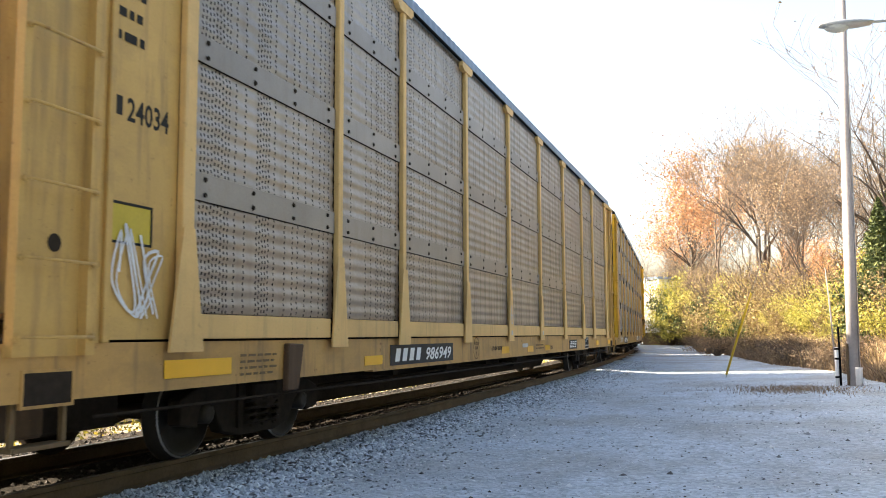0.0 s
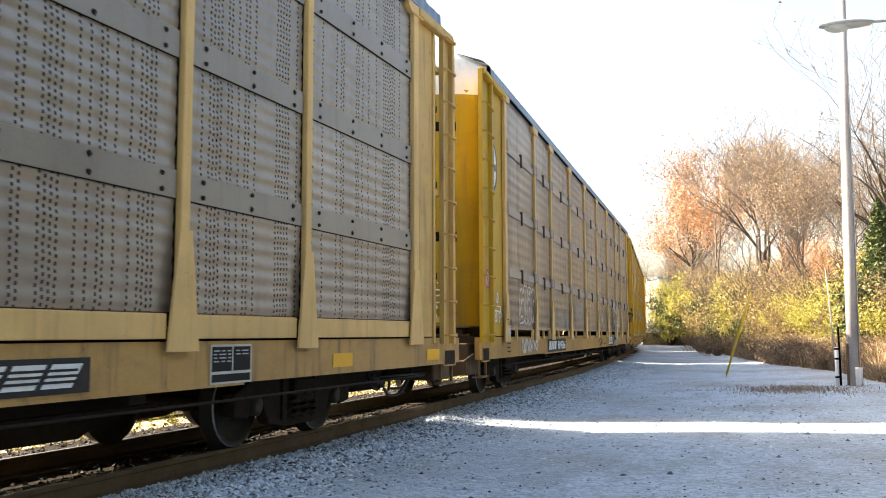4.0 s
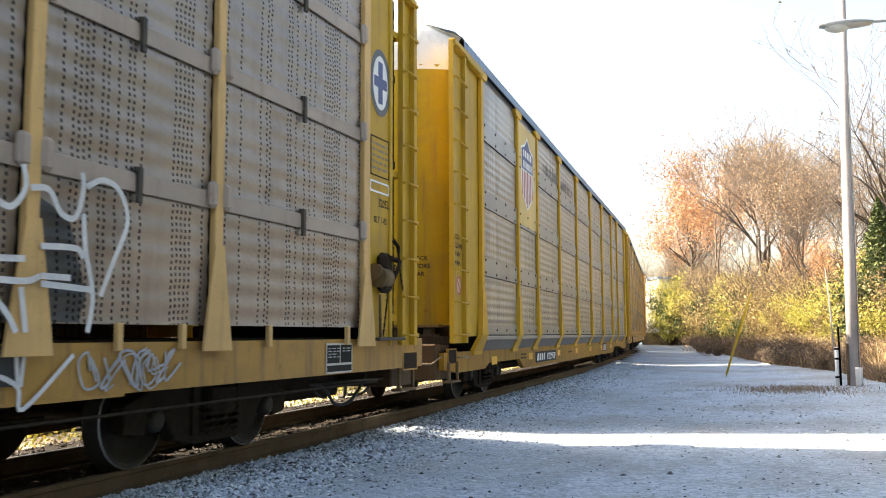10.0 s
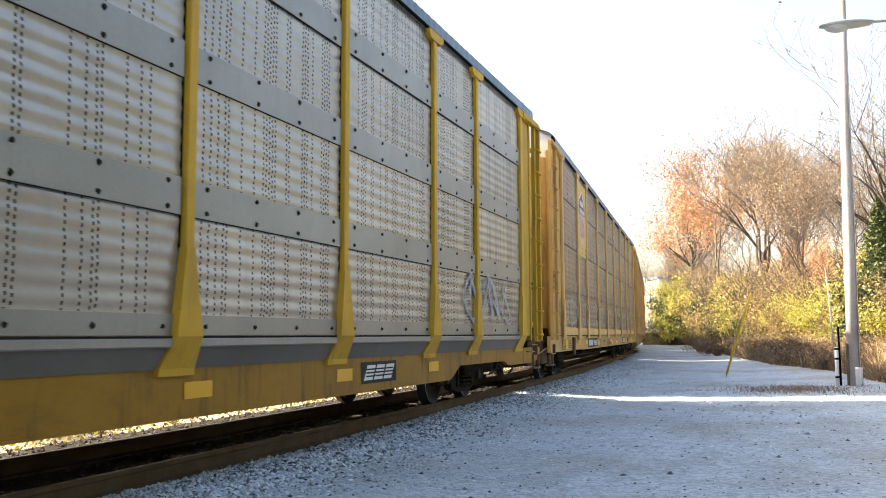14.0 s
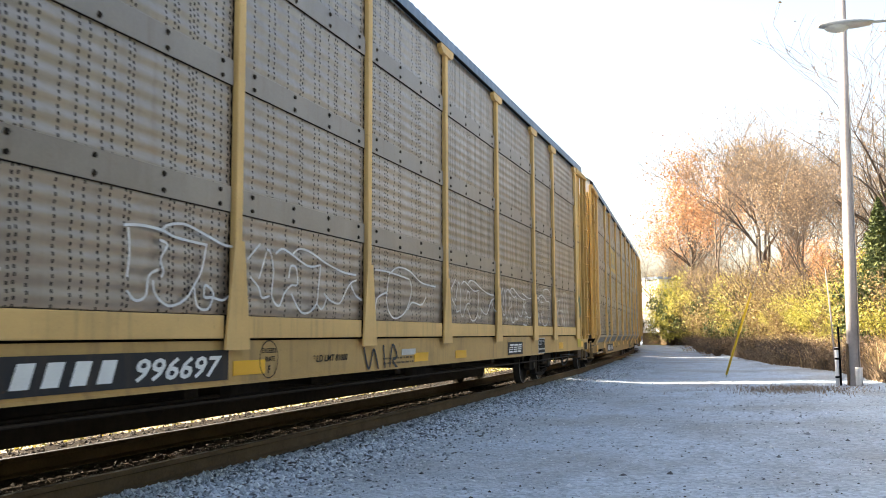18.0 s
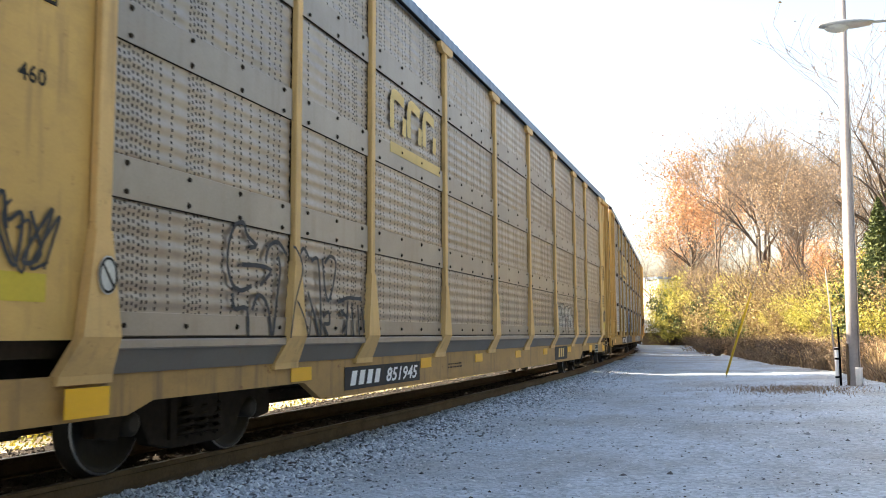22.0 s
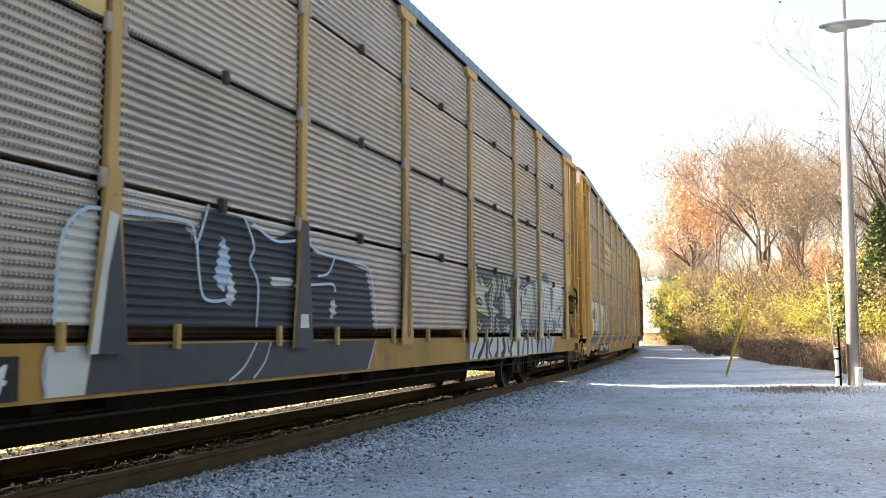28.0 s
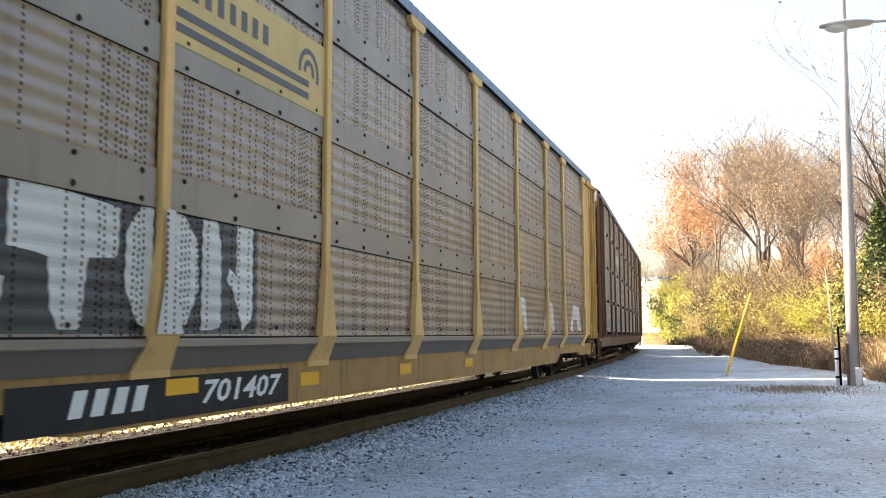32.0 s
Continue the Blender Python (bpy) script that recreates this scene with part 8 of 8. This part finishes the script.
    for k in range(11):
        a, z = 7.55 + 0.36 * k, rnd.uniform(1.35, 1.95)
        if abs(a - 9.25) < 0.3:
            continue
        hook = [(a, z), (a + rnd.uniform(0.05, 0.2), z - 0.18), (a + rnd.uniform(-0.1, 0.12), max(1.2, z - 0.42)), (a + rnd.uniform(0.1, 0.24), max(1.18, z - 0.5))]
        bm = bmesh.new()
        stroke(bm, smooth_line(hook), (0.09, 0.03)[k % 2], -SIDE - 0.028 - 0.0006 * k)
        part("sprayed_line", bm, (SPRAY_BLUEGREY, SPRAY_BLACK)[k % 2], car_f)
    for k in range(7):
        a = 7.75 + 0.42 * k
        area(car_f, "spray_paint", [(a, 0.73), (a + 0.10, 0.73), (a + 0.26 - 0.1 * (k % 3), 1.06), (a + 0.16 - 0.1 * (k % 3), 1.06)], (SPRAY_BLUEGREY, SPRAY_SLATE)[k % 2], SILL_Y - 0.009)
    for u, w in ((7.25, 0.34), (9.25, 0.34)):
        area(car_f, "spray_paint", [(u - w / 2, 1.05), (u + w / 2, 1.05), (u + 0.06, 2.25), (u - 0.06, 2.2)], SPRAY_SILVER, -SIDE - 0.062)
        strokes(car_f, [[(u - 0.04, 2.2), (u + 0.03, 1.7), (u - 0.10, 1.1)], [(u + 0.05, 1.6), (u + 0.12, 1.1)]], 0.018, SPRAY_SLATE, -SIDE - 0.066)
    scrawl(car_f, -6.6, -5.6, 1.5, 2.1, 3, SPRAY_BLACK, 73, 0.02, -SIDE - 0.03)
    area(car_f, "spray_paint", [(-7.44, 1.02), (-7.06, 1.02), (-7.19, 2.3), (-7.195, 2.9), (-7.305, 2.9), (-7.31, 2.3)], LOGO_YELLOW, -SIDE - 0.062, "yellow paint down a post")
    for u, z0, z1, seed in ((-7.25, 1.2, 2.9, 73), (1.45, 1.1, 2.9, 74), (4.35, 1.75, 2.8, 75)):
        n = int((z1 - z0) / 0.2)
        lines = [ring(u + 0.01 * math.sin(k * 2.3), z0 + (z1 - z0) * (k + 0.5) / n, 0.04 + 0.008 * math.sin(k * 1.7), 14, 2.6) + [(u + 0.05, z0 + (z1 - z0) * (k + 0.55) / n)] for k in range(n)]
        strokes(car_f, lines, 0.02, SPRAY_BLACK, -SIDE - 0.07, label="black sprayed loops down a post")
    scrawl(car_f, -11.7, -11.0, 1.6, 2.2, 2, SPRAY_PALE, 78, 0.03, -SIDE - 0.03)
    patch(car_f, "caution_label", -12.9, -12.5, 3.35, 3.95, CAUTION, BAY_Y, "yellow label")
    patch(car_f, "caution_label", 12.3, 12.86, 2.36, 2.62, CAUTION, BAY_Y, "yellow label")
    part("rim", frame_mesh(12.3, 12.8, 3.15, 3.65, BAY_Y - 0.006, 0.012), STENCIL_DARK, car_f)
    small_print(car_f, 12.34, 12.76, 3.2, 3.6, 4, CHROME, BAY_Y - 0.003, 80)
    for k, line in enumerate(("DECK", "CLEARANCE")):
        lettering(car_f, line, 12.36, 2.24 - k * 0.11, 0.09, STENCIL_DARK, BAY_Y)
    hand_brake(car_f)
    reflectors(car_f, (-12.2,), 0.80, 0.94, SILL_Y, 0.4)
    # knee car with block paint
    block_letters(car_g, PERF_WHITE, PERF_BLACK)
    patch(car_g, "number_panel", -8.80, -5.16, 0.47, 0.80, PLATE_DARK, KNEE_Y, "dark panel with white fleet number")
    bars(car_g, -8.25, -7.36, 0.56, 0.75, 4, STENCIL_WHITE, KNEE_Y - 0.004, 0.06, 0.60, "mark")
    lettering(car_g, "701407", -6.66, 0.56, 0.27, STENCIL_WHITE, KNEE_Y - 0.006, 1.36, 0.2, "fleet_number")
    patch(car_g, "reflector", -7.17, -6.73, 0.65, 0.78, REFLECT, KNEE_Y - 0.006)
    reflectors(car_g, (-10.75, -4.9, -2.1, 0.8), 0.60, 0.74, KNEE_Y, 0.42)
    patch(car_g, "reflector", -13.35, -12.47, 0.68, 0.80, REFLECT, KNEE_Y - 0.002, "worn yellow reflective strip")
    patch(car_g, "logo_sheet", -7.32, -4.63, 3.48, 4.26, LOGO_CREAM, -SIDE - 0.012, "cream sheet with dark stripes")
    for zz in (3.585, 3.715):
        patch(car_g, "stripe", -7.30, -5.0, zz, zz + 0.07, LOGO_GREY, -SIDE - 0.017)
    bars(car_g, -7.1, -5.75, 3.90, 4.09, 7, LOGO_GREY, -SIDE - 0.017, 0.0, 0.5, "mark")
    strokes(car_g, [ring(-5.0, 3.88, 0.20, 12, 1.1, -0.4, 3.3), ring(-5.0, 3.88, 0.09, 10, 1.1, -0.4, 3.3)], 0.06, LOGO_GREY, -SIDE - 0.017, "mark", "curved dark mark")
    for a, w in ((4.0, 0.9), (6.4, 1.3), (9.6, 1.6)):
        coat(car_g, [(a, 1.2), (a + w * 0.25, 1.18), (a + w * 0.3, 1.5), (a + w * 0.6, 1.5), (a + w * 0.7, 1.2), (a + w, 1.22), (a + w * 0.8, 1.85), (a + w * 0.3, 1.9)], PERF_WHITE, lift=0.006, label="white sprayed shape")
    strokes(car_g, [[(-12.75, 3.9), (-12.7, 3.2), (-12.8, 2.9), (-12.65, 2.55)], [(-12.75, 3.0), (-12.55, 3.35), (-12.45, 2.6)], [(-12.7, 2.8), (-12.4, 2.75)]], 0.025, GREY_PAINT, BAY_Y - 0.006, label="thin grey sprayed letters")
    lettering(car_g, "7380", -12.72, 2.22, 0.14, STENCIL_DARK, BAY_Y)
    part("rim", frame_mesh(-12.95, -12.45, 1.92, 2.02, BAY_Y - 0.006, 0.02), STENCIL_WHITE, car_g)
    area(car_g, "round_mark", ring(-13.48, 2.05, 0.15, 18, 1.1), RAIL_WEB, LADDER_Y, "rusty round sign")
    door_words(car_g, ("CLOSE AND LOCK DOORS", "BEFORE MOVING CAR"), 2.44, 0.10, STENCIL_DARK, -0.17, width=0.92)
    # brown car: a small pale mark
    bars(car_h, -6.4, -5.0, 3.8, 4.2, 3, STENCIL_WHITE, -SIDE - 0.02, 0.0, 0.6, "mark")
    for car in (car_c, car_e, car_g):
        for u in (-13.0, 13.0):
            part("grab_iron", grab(u), CHROME, car)


def grab(u):
    bm = bmesh.new()
    tube(bm, [(u - 0.25, -1.47, 0.78), (u - 0.25, -1.53, 0.78), (u + 0.2, -1.53, 0.78), (u + 0.2, -1.47, 0.78)], 0.012, 5)
    return bm


mark_train()


# ---- movement ----
def travelled(t):
    return 4.6775 * t + 0.0278347 * t * t - 4.5054e-5 * t ** 3


def heading(s):
    return float(np.interp(s, S_GRID, HEAD))


def motions():
    for i, (car, bogies) in enumerate(cars):
        start = 17.791 + (i - 1) * 28.65 + CAR_SHIFT[i]
        rows, turns = [], ([], [])
        for k in range(65):
            t = k * 0.5
            s = start - travelled(t)
            a, b = on_track(s - 10), on_track(s + 10)
            d = b - a
            h = math.atan2(-d.x, d.y)
            rows.append((t, Matrix.Translation((a + b) / 2) @ Euler((0, 0, h + radians(90))).to_matrix().to_4x4()))
            for j, off in enumerate((-10, 10)):
                turns[j].append((t, Matrix.Translation((off, 0, 0)) @ Euler((0, 0, heading(s + off) - h)).to_matrix().to_4x4()))
        walk(car, rows)
        for j, (tr, sets) in enumerate(bogies):
            walk(tr, turns[j][::4])
            for w in sets:
                x = w.location.x
                walk(w, [(q / 15, Matrix.Translation((x, 0, 0.419)) @ Euler((0, -travelled(q / 15) / 0.419, 0)).to_matrix().to_4x4()) for q in range(481)])


motions()
